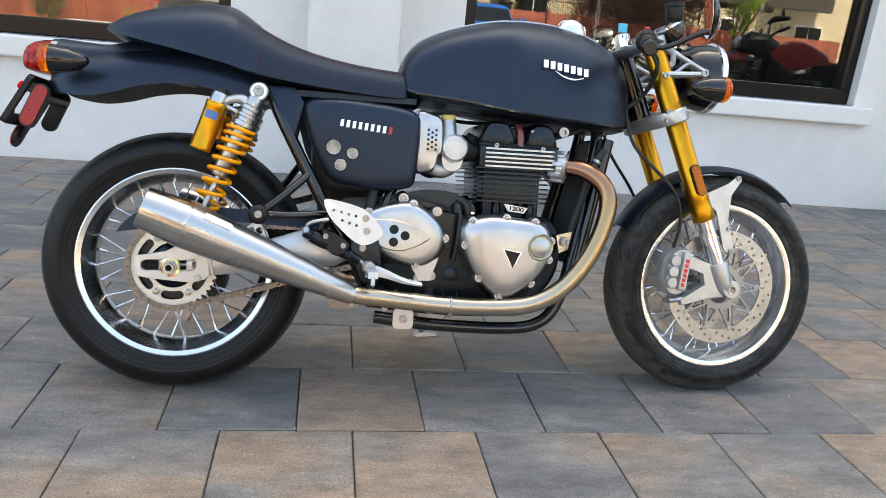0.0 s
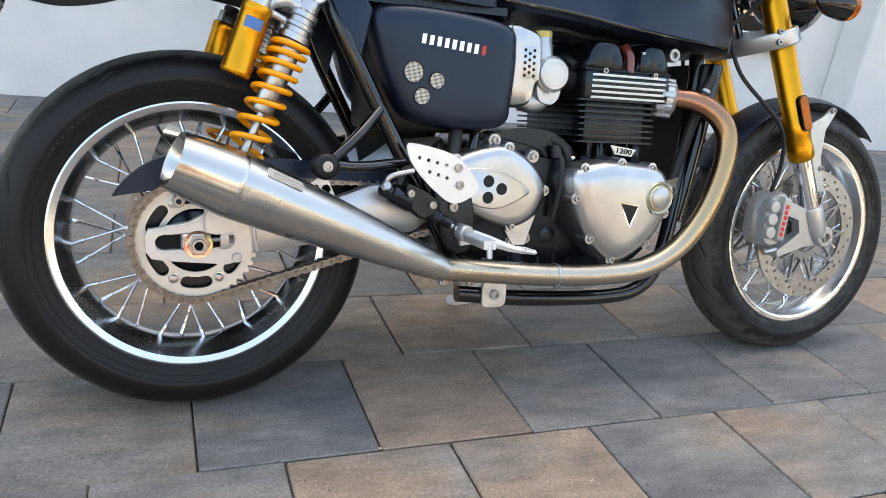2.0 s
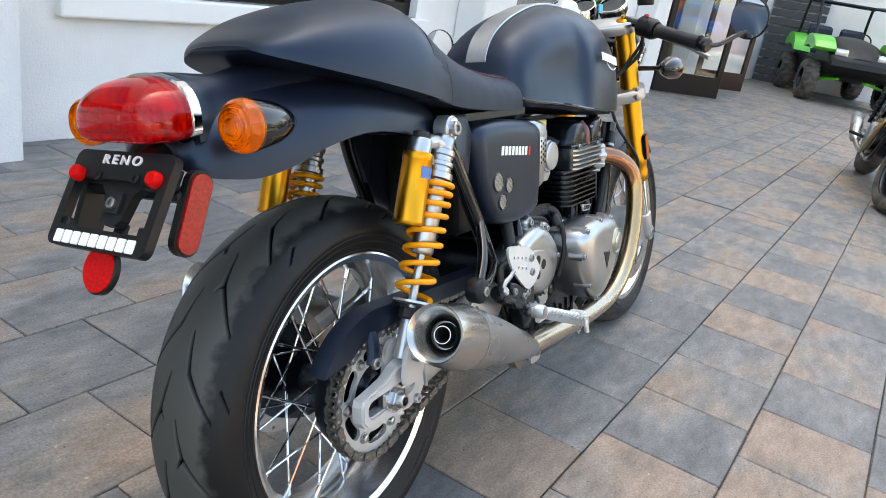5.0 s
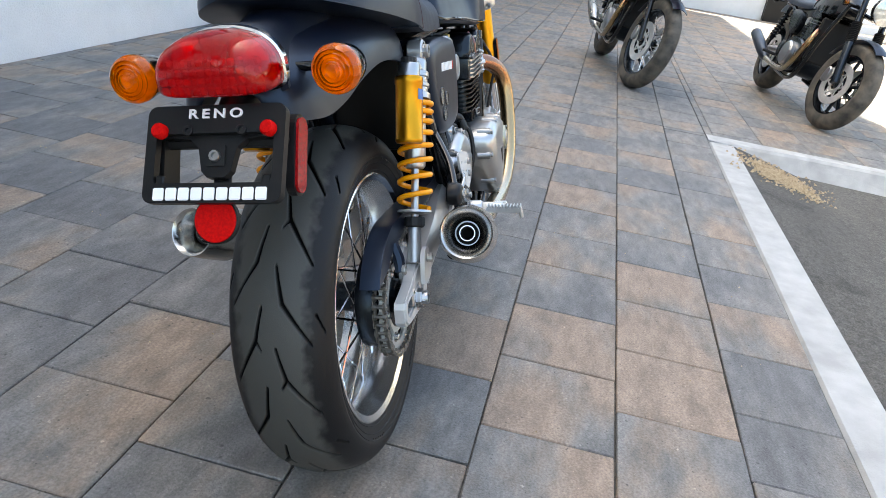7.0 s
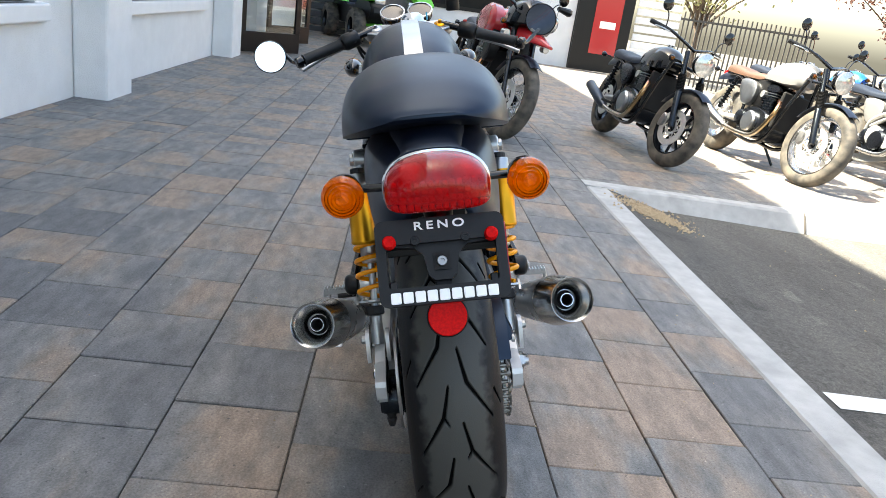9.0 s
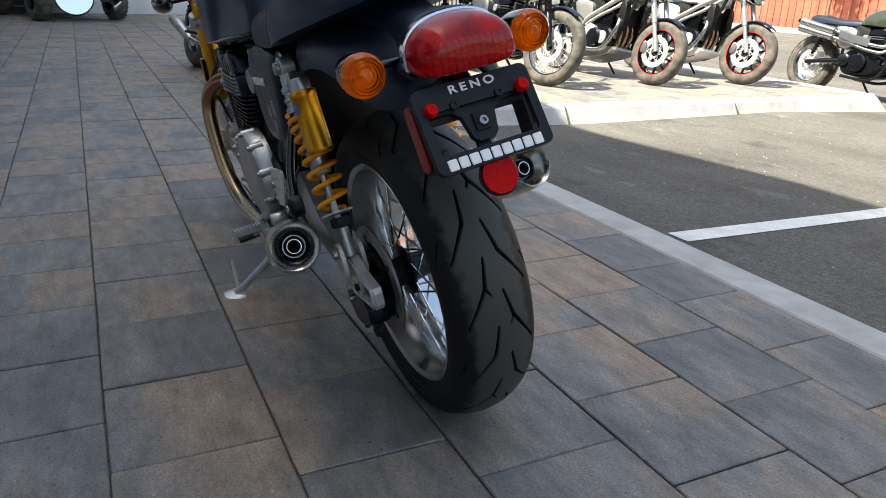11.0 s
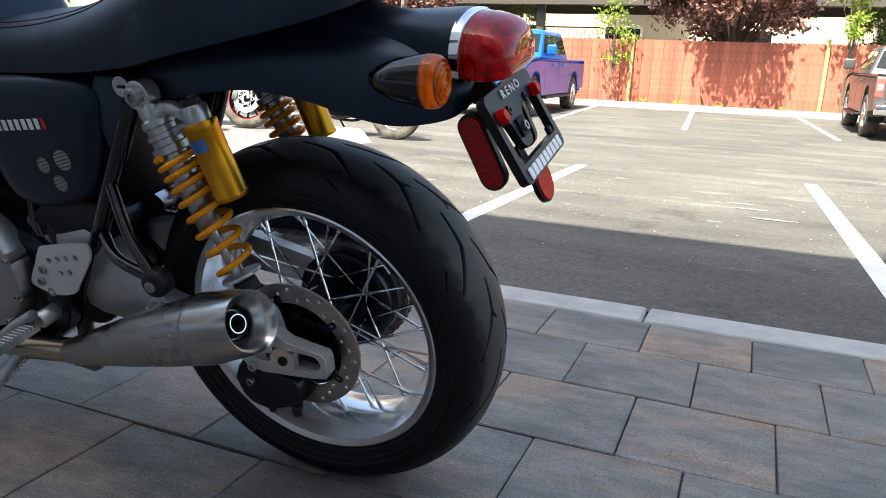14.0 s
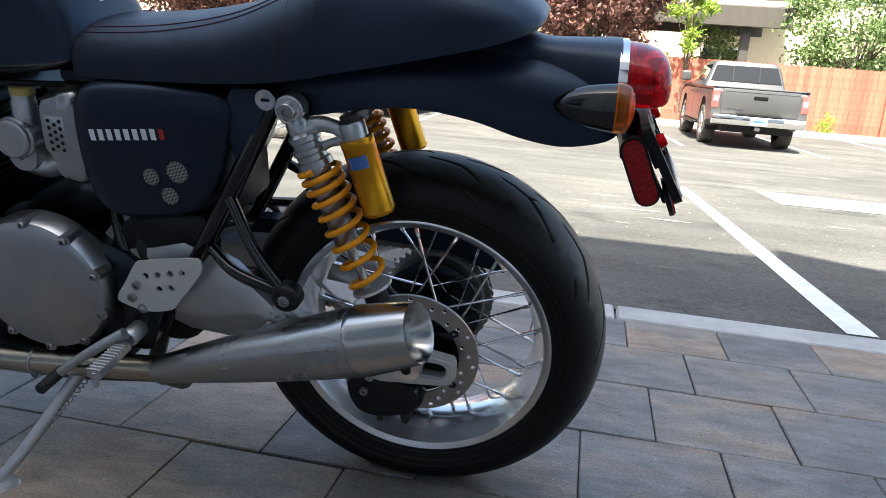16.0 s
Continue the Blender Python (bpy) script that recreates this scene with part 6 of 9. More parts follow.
    part("core_ring", turned(a + d * (L_ - 0.034), b, [(0.0125, 0.0), (0.0135, 0.004), (0.0120, 0.004), (0.0115, 0)], 24), M_CHROME, si)
    part("hanger", pillow([(0.365, 0.232), (0.378, 0.226), (0.425, 0.232), (0.430, 0.246), (0.40, 0.258), (0.34, 0.282), (0.335, 0.272)], [(s * 0.158, 0.97), (s * 0.162, 1), (s * 0.174, 1), (s * 0.177, 0.97)]), M_CHAIN, si, "dull steel hanger", True)
    part("bolt", bolt_head((0.41, s * 0.177, 0.240), (0, s, 0), 0.006, 0.007), M_BOLT, si)
part("cross_pipe", rod((0.60, -0.17, 0.240), (0.60, 0.17, 0.240), 0.02, n=18), M_STEEL, bike, "steel balance pipe", True)
part("cradle_lug", sheet(rounded(0.515, 0.565, 0.175, 0.225, 0.012), [(0.54, 0.20, 0.006)], -0.128, -0.135), M_CAST, bike, "cast frame lug")
part("bolt", bolt_head((0.54, -0.135, 0.20), (0, -1, 0), 0.010, 0.008), M_BOLT, bike)

# ---- foot controls ----
hr = [(0.338, 0.478), (0.362, 0.481), (0.428, 0.464), (0.462, 0.434), (0.479, 0.407), (0.452, 0.384), (0.424, 0.380), (0.392, 0.402), (0.354, 0.440)]
hl = [(0.300, 0.488), (0.318, 0.493), (0.40, 0.478), (0.414, 0.470), (0.434, 0.438), (0.452, 0.410), (0.448, 0.398), (0.405, 0.387), (0.36, 0.396), (0.344, 0.414), (0.312, 0.455), (0.302, 0.470)]
for s, o in ((-1, hr), (1, hl)):
    q = [(p.x, p.z) for p in spline([(x, 0, z) for x, z in o], 3, True)]
    holes = [(0.362 + 0.017 * i, 0.458 - 0.004 * i, 0.0034) for i in range(4)] + [(0.382 + 0.0165 * i, 0.434 - 0.005 * i, 0.0034) for i in range(3)] if s < 0 else [(0.334 + 0.021 * i, 0.466 - 0.0045 * i, 0.0054) for i in range(4)] + [(0.356 + 0.021 * i, 0.436 - 0.0045 * i, 0.0054) for i in range(2)]
    gx, gz, gy = (0.020, -0.019, 0.164) if s > 0 else (0.0, 0.0, 0.166)
    q, holes = [(x + gx, z + gz) for x, z in q], [(x + gx, z + gz, r) for x, z, r in holes]
    hp = part("heel_guard", sheet(q, holes, s * gy, s * (gy + 0.005)), M_GUARD, bike, "pale silver drilled heel guard")
    for x, z in ((0.436, 0.442), (0.440, 0.412)) if s < 0 else ((0.415, 0.434), (0.426, 0.410)):
        part("bolt", bolt_head((x + gx, s * (gy + 0.005), z + gz), (0, s, 0), 0.008, 0.005), M_BOLT, hp)
    hb = part("footrest_bracket", pillow([(0.40, 0.40), (0.45, 0.42), (0.475, 0.37), (0.475, 0.30), (0.44, 0.285), (0.415, 0.33)], [(s * 0.135, 1), (s * 0.158, 1), (s * 0.161, 0.9)], 4), M_ENGBLK, bike, "black footrest bracket", True)
    part("bolt", bolt_head((0.432, s * 0.162, 0.372), (0, s, 0), 0.009, 0.008), M_BOLT, hb)
    part("pivot", turned((0.448, s * 0.158, 0.328), (0.448, s, 0.328), [(0, 0), (0.014, 0), (0.015, 0.003), (0.015, 0.036), (0.012, 0.040), (0, 0.040)], 20), M_CAST, hb, "", True)
    teeth = [(0.205, 0.317), (0.288, 0.316)]
    for k in range(10, -1, -1):
        teeth += [(0.2075 + 0.0075 * k + 0.004, 0.331), (0.2075 + 0.0075 * k + 0.002, 0.3315), (0.2075 + 0.0075 * k - 0.001, 0.3245)]
    pg = sheet([(u, z) for u, z in teeth], [], -0.011, 0.011)
    bmesh.ops.transform(pg, matrix=Matrix(((0, 1, 0, 0.449), (s, 0, 0, 0), (0, 0, 1, 0), (0, 0, 0, 1))), verts=pg.verts)
    bmesh.ops.recalc_face_normals(pg, faces=pg.faces)
    fp = part("footrest", pg, M_CAST, bike, "serrated silver footrest")
    part("feeler", rod((0.449, s * 0.284, 0.325), (0.449, s * 0.288, 0.300), 0.005), M_CAST, fp)
part("brake_lever", loft([[(x, y - w, z), (x, y - w * 0.6, z + h), (x, y + w * 0.6, z + h), (x, y + w, z), (x, y + w * 0.6, z - h), (x, y - w * 0.6, z - h)] for x, y, z, w, h in
     ((0.440, -0.185, 0.318, 0.007, 0.012), (0.465, -0.190, 0.322, 0.008, 0.012), (0.49, -0.203, 0.316, 0.007, 0.0095), (0.52, -0.216, 0.306, 0.008, 0.007), (0.540, -0.224, 0.302, 0.014, 0.005), (0.566, -0.228, 0.299, 0.013, 0.004))]), M_GUARD, bike, "silver rear brake lever", True)
for q in range(4):
    part("lever_rib", box(0.539 + 0.006 * q, 0.5415 + 0.006 * q, -0.239, -0.214, 0.302 - 0.0012 * q, 0.3085 - 0.0012 * q), M_GUARD, bike)
part("gear_lever", tube([(0.445, 0.205, 0.345), (0.48, 0.215, 0.325), (0.53, 0.222, 0.290), (0.565, 0.226, 0.262)], [0.010, 0.009, 0.008, 0.008], 10), M_CAST, bike, "silver gear lever with rubber tip", True)
part("lever_rubber", rod((0.565, 0.216, 0.262), (0.570, 0.268, 0.258), 0.0095), M_RUBBER, bike, "black rubber tip")
mc = part("master_cylinder", turned((0.296, -0.166, 0.406), (0.431, -0.164, 0.340), [(0, 0), (0.011, 0), (0.0135, 0.003), (0.0135, 0.018), (0.0165, 0.020), (0.0165, 0.060), (0.0145, 0.063), (0.0145, 0.105), (0.012, 0.108), (0.0135, 0.112), (0.0115, 0.116), (0.013, 0.120), (0.010, 0.124), (0.0095, 0.146), (0, 0.147)], 22), M_ENGBLK, bike, "black rear brake master cylinder", True)
part("mount_lug", pillow([(0.335, 0.410), (0.352, 0.412), (0.395, 0.388), (0.400, 0.370), (0.372, 0.352), (0.345, 0.372)], [(-0.160, 1), (-0.176, 1), (-0.180, 0.9)], 3), M_ENGBLK, mc, "", True)
for x, z in ((0.345, 0.397), (0.386, 0.377)):
    part("bolt", bolt_head((x, -0.180, z), (0, -1, 0), 0.0068, 0.005), M_BOLT, mc)
part("reservoir_hose", tube([(0.330, -0.160, 0.408), (0.345, -0.150, 0.435), (0.395, -0.140, 0.440), (0.440, -0.125, 0.45)], 0.007, 10), M_RUBBER, mc, "black hose", True)
part("banjo", turned((0.300, -0.176, 0.408), (0.300, -0.19, 0.412), [(0, 0), (0.0085, 0), (0.0095, 0.002), (0.0095, 0.010), (0.007, 0.013), (0, 0.013)], 6), M_STEEL, mc)
part("hose_union", tube([(0.300, -0.176, 0.410), (0.306, -0.180, 0.424), (0.325, -0.180, 0.431), (0.350, -0.175, 0.435)], 0.0052, 10), M_STEEL, bike, "", True)
part("pushrod", rod((0.425, -0.164, 0.343), (0.452, -0.166, 0.322), 0.0045), M_STEEL, bike)
part("clevis", box(0.432, 0.458, -0.178, -0.156, 0.318, 0.340, 0.004, 2), M_STEEL, bike, "", True)
part("clevis_pin", turned((0.448, -0.176, 0.330), (0.448, -1, 0.330), [(0, 0.006), (0.006, 0.006), (0.0075, 0.004), (0.0075, 0), (0, 0)], 16), M_CHROME, bike)
for x, z, r in ((0.470, 0.262, 0.0085), (0.495, 0.222, 0.0075), (0.52, 0.262, 0.007), (0.465, 0.30, 0.0075)):
    part("bolt", bolt_head((x, -0.116, z), (0, -1, 0), r, 0.008), M_BOLT, eng)
for k in range(9):
    part("sump_rib", box(0.500 + 0.034 * k, 0.508 + 0.034 * k, -0.124, -0.108, 0.222, 0.262 + 0.006 * (k % 3), 0.003), M_ENGBLK, eng)
part("clip", box(0.684, 0.706, -0.126, -0.112, 0.460, 0.470, 0.003), M_CHROME, eng, "bright hose clip")
part("breather_hose", tube([(0.690, -0.10, 0.44), (0.690, -0.118, 0.462), (0.680, -0.112, 0.488), (0.655, -0.10, 0.500)], 0.010, 10), M_RUBBER, eng, "black rubber hose", True)
part("lead", tube([(0.655, -0.135, 0.345), (0.662, -0.146, 0.40), (0.666, -0.140, 0.452), (0.662, -0.125, 0.476)], 0.0058, 8), M_RUBBER, eng, "", True)
part("lead_cap", turned((0.662, -0.128, 0.462), (0.660, -0.120, 0.486), [(0, 0), (0.010, 0), (0.011, 0.004), (0.010, 0.020), (0.006, 0.025), (0, 0.025)], 14), M_RUBBER, eng, "", True)
for x, z, r in ((0.528, 0.492, 0.016), (0.612, 0.464, 0.015), (0.572, 0.300, 0.013), (0.606, 0.306, 0.013)):
    part("cover_lug", turned((x, -0.090, z), (x, -1, z), [(0, 0.034), (r * 0.75, 0.034), (r, 0.028), (r * 1.1, 0), (0, 0)], 18), M_ALU, sc, "", True)
    part("bolt", bolt_head((x, -0.124, z), (0, -1, 0), 0.0075, 0.006), M_BOLT, sc)
ss = part("side_stand", tube([(0.57, 0.135, 0.235), (0.60, 0.18, 0.185), (0.635, 0.255, 0.120), (0.662, 0.305, 0.078)], [0.013, 0.011, 0.010, 0.010], 12), M_CAST, bike, "silver side stand, folded out", True)
part("foot", pillow([(0.635, 0.074), (0.665, 0.083), (0.700, 0.077), (0.702, 0.071), (0.64, 0.067)], [(0.285, 0.9), (0.292, 1), (0.332, 1), (0.338, 0.9)], 2), M_CAST, ss, "", True)
part("tang", tube([(0.655, 0.298, 0.085), (0.70, 0.292, 0.108), (0.735, 0.285, 0.145)], [0.006, 0.005, 0.004], 8), M_CAST, ss, "", True)
hx = [Vector((0.56, 0.15, 0.215)).lerp(Vector((0.615, 0.225, 0.14)), i / 90) + Vector((0.004 * math.cos(i * 0.9), 0.002 * math.sin(i * 0.9), 0.004 * math.sin(i * 0.9))) for i in range(91)]
part("stand_spring", tube(hx, 0.0011, 5, smooth=False), M_STEEL, ss)
part("pivot", box(0.545, 0.60, 0.12, 0.15, 0.215, 0.255, 0.006), M_ENGBLK, ss)

# rear caliper on the left
rc = part("rear_caliper", pillow([(-0.025, 0.240), (-0.012, 0.222), (0.02, 0.208), (0.06, 0.202), (0.092, 0.218), (0.104, 0.262), (0.07, 0.288), (-0.012, 0.275)], [(0.085, 0.92), (0.095, 1), (0.130, 1), (0.142, 0.9)], 4), M_ENGBLK, bike, "black rear brake caliper", True)
part("caliper_slide", turned((0.000, 0.122, 0.235), (0.006, 0.124, 0.185), [(0, 0), (0.011, 0), (0.009, 0.014), (0.011, 0.018), (0.0085, 0.028), (0.0105, 0.032), (0.007, 0.048), (0, 0.050)], 14), M_RUBBER, rc, "", True)
part("bleed_nipple", rod((0.045, 0.128, 0.212), (0.047, 0.132, 0.190), 0.006), M_RUBBER, rc)
part("caliper_pin", bolt_head((0.07, 0.14, 0.255), (0, 1, 0), 0.007, 0.01), M_BOLT, rc)

# ---- front end ----
RK = math.radians(22.8)
def fk(z, y, off=0.0):
    """A point of the fork line at height z."""
    return Vector((1.528 - 0.42 * z + off, y, z))
for s in (-1, 1):
    y = s * 0.103
    leg = part("fork_leg", turned(fk(0.912, y), fk(0.3, y), [(0, 0), (0.024, 0), (0.0262, 0.003), (0.0262, 0.385), (0.0285, 0.388), (0.0285, 0.412), (0.0275, 0.416), (0.0275, 0.440), (0.0285, 0.443), (0.0285, 0.468), (0.024, 0.474), (0, 0.474)], 32), M_GOLD, bike, "gold anodised fork tube", True)
    part("stanchion", turned(fk(0.478, y), fk(0.3, y), [(0, 0), (0.0215, 0), (0.0215, 0.125), (0, 0.125)], 28), M_CHROME, leg, "bright chrome stanchion", True)
    ft = part("fork_foot", turned(fk(0.365, y), fk(0.27, y), [(0.0216, 0), (0.026, 0.001), (0.027, 0.006), (0.027, 0.05), (0.024, 0.075), (0.016, 0.09), (0, 0.092)], 24), M_CAST, leg, "cast silver fork foot", True)
    part("axle_clamp", turned((FW[0], y - 0.022, FW[1]), (FW[0], 1, FW[1]), [(0, 0), (0.022, 0), (0.024, 0.002), (0.024, 0.042), (0.022, 0.044), (0, 0.044)], 24), M_CAST, leg, "", True)
    part("axle_end", turned((FW[0], y + s * 0.022, FW[1]), (FW[0], y + s, FW[1]), [(0, -0.004), (0.008, -0.004), (0.009, 0.004), (0.013, 0.004), (0.014, 0.002), (0.014, 0), (0, 0)], 6), M_STEEL, leg)
    arm_ = [(1.40, 0.33), (1.375, 0.355), (1.30, 0.38), (1.268, 0.372), (1.275, 0.355), (1.335, 0.335), (1.342, 0.305), (1.275, 0.262), (1.28, 0.248), (1.36, 0.27), (1.42, 0.275)]
    part("caliper_arm", pillow(arm_, [(s * 0.090, 0.97), (s * 0.094, 1), (s * 0.108, 1), (s * 0.112, 0.97)]), M_CAST, leg, "", True)
    cal = part("front_caliper", pillow([(1.246, 0.384), (1.272, 0.400), (1.300, 0.390), (1.298, 0.342), (1.286, 0.284), (1.252, 0.274), (1.232, 0.296), (1.232, 0.345)], [(s * 0.046, 0.94), (s * 0.050, 1), (s * 0.100, 1), (s * 0.108, 0.92)], 3), M_GREYCAL, bike, "grey anodised radial brake caliper", True)
    for x, z in ((1.252, 0.366), (1.248, 0.338), (1.246, 0.308)):
        part("piston_boss", turned((x, s * 0.095, z), (x, s, z), [(0, 0), (0.0155, 0), (0.0155, 0.020), (0.013, 0.024), (0.006, 0.025), (0, 0.023)], 18), M_GREYCAL, cal, "", True)
    part("caliper_rib", pillow([(1.272, 0.392), (1.294, 0.386), (1.280, 0.284), (1.260, 0.290)], [(s * 0.100, 1), (s * 0.121, 0.96), (s * 0.124, 0.88)]), M_GREYCAL, cal)
    for q in range(6):
        z = 0.300 + 0.0125 * q
        x = 1.271 + (z - 0.30) * 0.16
        part("lettering_bar", sheet([(x - 0.0048, z), (x + 0.0048, z - 0.001), (x + 0.0048, z + 0.0085), (x - 0.0048, z + 0.0095)], [], s * 0.1242, s * 0.1250), M_REDCAL, cal, "red bar")
    for x, z in ((1.295, 0.378), (1.278, 0.262)):
        part("bolt", rod((x - 0.03, s * 0.10, z - 0.002), (x + 0.012, s * 0.10, z + 0.002), 0.0075), M_STEEL, cal)
    rf = [(p[0], p[1]) for p in rounded(-0.013, 0.013, -0.042, 0.042, 0.0128, 5)]
    r_ = part("fork_reflector", sheet(rf, [], -0.004, 0.006), M_GLOSSBLK, leg, "amber fork reflector in black housing")
    r_.matrix_basis = pose(fk(0.578, 0).x + 0.0, s * 0.133, 0.578, 0, -22.8, 0) @ pose(0, 0, 0, 0, 0, 0 if s < 0 else 180)
    part("lens", sheet(rounded(-0.0105, 0.0105, -0.039, 0.039, 0.0103, 5), [], -0.006, -0.004), M_REFLAMB, r_, "amber lens")
    # mudguard stay
    part("mudguard_stay", pillow([(1.262, 0.572), (1.285, 0.560), (1.345, 0.548), (1.400, 0.575), (1.428, 0.598), (1.438, 0.585), (1.412, 0.545), (1.408, 0.48), (1.432, 0.40), (1.420, 0.385), (1.402, 0.40), (1.372, 0.50), (1.33, 0.532), (1.27, 0.55)], [(s * 0.080, 1), (s * 0.086, 1)]), M_CAST, bike, "cast silver mudguard stay")
    for x, z in ((1.270, 0.563), (1.428, 0.590), (1.412, 0.455), (1.422, 0.395)):
        part("bolt", bolt_head((x, s * 0.086, z), (0, s, 0), 0.007, 0.005), M_BOLT, bike)
    # clip-on bar, grip, lever, bar-end mirror
    gi, ge = Vector((1.110, s * 0.135, 0.918)), Vector((1.028, s * 0.340, 0.856))
    bar = part("handlebar", rod(Vector((1.145, s * 0.10, 0.930)), ge, 0.011), M_GLOSSBLK, bike, "black clip-on handlebar", True)
    gd = (ge - gi).normalized()
    part("grip", turned(gi + gd * 0.09, ge, [(0, 0), (0.019, 0), (0.0165, 0.004), (0.016, 0.06), (0.0165, 0.125), (0.019, 0.128), (0, 0.128)], 20), M_RUBBER, bar, "black rubber grip", True)
    part("bar_end", turned(ge - gd * 0.004, ge + gd, [(0, 0), (0.016, 0), (0.018, 0.004), (0.018, 0.016), (0.014, 0.02), (0, 0.02)], 20), M_GLOSSBLK, bar, "", True)
    part("switch_block", turned(gi + gd * 0.03, ge, [(0, 0), (0.022, 0), (0.026, 0.005), (0.026, 0.045), (0.021, 0.055), (0, 0.055)], 14), M_BLKPLAST, bar, "black switch block", True)
    part("switch", box(-0.006, 0.006, -0.006, 0.006, 0, 0.008, 0.002), M_REDINK if s < 0 else M_BLKPLAST, bar).matrix_basis = Matrix.Translation(gi + gd * 0.05 + Vector((0, 0, 0.024)))
    lv = part("hand_lever", tube([gi + gd * 0.05 + Vector((0.035, 0, -0.008)), gi + gd * 0.10 + Vector((0.060, 0, -0.016)), gi + gd * 0.17 + Vector((0.062, 0, -0.02)), gi + gd * 0.235 + Vector((0.055, 0, -0.03))], [0.008, 0.007, 0.006, 0.0065], 10), M_CAST, bar, "silver hand lever", True)
    part("lever_bracket", rod(gi + gd * 0.035, gi + gd * 0.05 + Vector((0.042, 0, -0.008)), 0.012), M_BLKPLAST, bar, "", True)
    mcn = Vector((1.115, -0.425, 0.915)) if s < 0 else Vector((1.06, 0.436, 0.876))
    mback = Vector((0.95, 0.08, -0.14)) if s > 0 else Vector((0.95, s * 0.30, 0.05))
    mir = part("bar_end_mirror", turned(mcn, mcn + mback, [(0, 0.018), (0.03, 0.016), (0.045, 0.010), (0.050, 0.002), (0.048, 0), (0, 0)], 36), M_GLOSSBLK, bike, "round black bar-end mirror", True)
    part("mirror_glass", turned(mcn - mback * 0.0012, mcn - mback, [(0, 0), (0.0465, 0), (0.0465, 0.0006), (0, 0.0006)], 36), M_MIRROR, mir, "mirror glass")
    part("stalk", tube([ge + gd * 0.008, ge + Vector((0.03, s * 0.03, 0.0)), ge + Vector((0.075, s * 0.065, 0.022)), mcn + Vector((0.012, 0, -0.03))], 0.006, 10), M_GLOSSBLK, mir, "", True)
# yokes
part("lower_yoke", pillow([(-0.025, -0.135), (0.02, -0.138), (0.034, -0.09), (0.02, -0.02), (0.02, 0.02), (0.034, 0.09), (0.02, 0.138), (-0.025, 0.135), (-0.075, 0.05), (-0.085, 0), (-0.075, -0.05)], [(-0.017, 0.98), (-0.014, 1), (0.014, 1), (0.017, 0.98)], 3), M_CAST, bike, "cast silver lower fork yoke", True).matrix_basis = pose(*fk(0.738, 0)) @ pose(0, 0, 0, 0, -22.8, 0) @ pose(0, 0, 0, 90, 0, 0)
part("upper_yoke", pillow([(-0.025, -0.132), (0.02, -0.134), (0.03, -0.09), (0.015, -0.02), (0.015, 0.02), (0.03, 0.09), (0.02, 0.134), (-0.025, 0.132), (-0.06, 0.05), (-0.07, 0), (-0.06, -0.05)], [(-0.014, 0.98), (-0.011, 1), (0.011, 1), (0.014, 0.97)], 3), M_ALU, bike, "brushed aluminium upper fork yoke", True).matrix_basis = pose(*fk(0.915, 0)) @ pose(0, 0, 0, 0, -22.8, 0) @ pose(0, 0, 0, 90, 0, 0)
for s in (-1, 1):
    for k in (-0.010, 0.012):
        part("bolt", bolt_head(Vector((fk(0.738, 0).x - 0.03, s * 0.128, 0.733 + k)), (0, s, 0), 0.0065, 0.007), M_BOLT, bike)
    part("fork_cap", turned(fk(0.920, s * 0.103), fk(1.5, s * 0.103), [(0, 0), (0.020, 0), (0.020, 0.010), (0.016, 0.013), (0.006, 0.014), (0.005, 0.022), (0, 0.022)], 20), M_GOLD if s < 0 else M_ALU, bike, "", True)
part("steering_head", rod(fk(0.91, 0, -0.045), fk(0.73, 0, -0.045), 0.03, n=20), M_GLOSSBLK, bike, "gloss black steering head", True)
# headlamp
hlm = part("headlamp", lathe([(0, -0.085), (0.03, -0.082), (0.06, -0.065), (0.08, -0.035), (0.088, 0.0), (0.089, 0.018), (0, 0.018)], 40, "x"), M_GLOSSBLK, bike, "gloss black headlamp bowl with chrome rim", True)
hlm.matrix_basis = pose(1.335, 0, 0.858) @ pose(0, 0, 0, 0, 3, 0)
part("rim", lathe([(0.088, 0.014), (0.094, 0.016), (0.095, 0.026), (0.090, 0.034), (0.084, 0.034), (0.084, 0.014)], 40, "x"), M_CHROME, hlm, "chrome rim", True)
part("lens", lathe([(0.085, 0.024), (0.07, 0.036), (0.04, 0.045), (0, 0.048)], 32, "x"), M_CHROME, hlm, "", True)
for s in (-1, 1):
    hb_ = part("lamp_bracket", tube([(1.165, s * 0.120, 0.838), (1.22, s * 0.118, 0.842), (1.29, s * 0.108, 0.850)], [0.010, 0.009, 0.008], 10), M_ALU, bike, "brushed aluminium lamp bracket", True)
    part("upper_arm", tube([(1.175, s * 0.120, 0.905), (1.22, s * 0.115, 0.885), (1.29, s * 0.108, 0.855)], [0.008, 0.007, 0.008], 10), M_ALU, hb_, "", True)
    part("strut", tube([(1.20, s * 0.12, 0.842), (1.235, s * 0.115, 0.868), (1.25, s * 0.112, 0.872)], 0.006, 8), M_ALU, hb_, "", True)
    part("bolt", bolt_head((1.288, s * 0.112, 0.852), (0, s, 0), 0.011, 0.007), M_BOLT, hb_)
    part("bolt", bolt_head((1.175, s * 0.127, 0.835), (0, s, 0), 0.008, 0.006), M_BOLT, hb_)
    ck = part("clock", turned((1.215, s * 0.045, 0.965), (1.185, s * 0.045, 1.01), [(0, -0.03), (0.03, -0.03), (0.040, -0.01), (0.040, 0.006), (0.036, 0.010), (0, 0.008)], 28), M_GLOSSBLK, bike, "round black instrument clock", True)
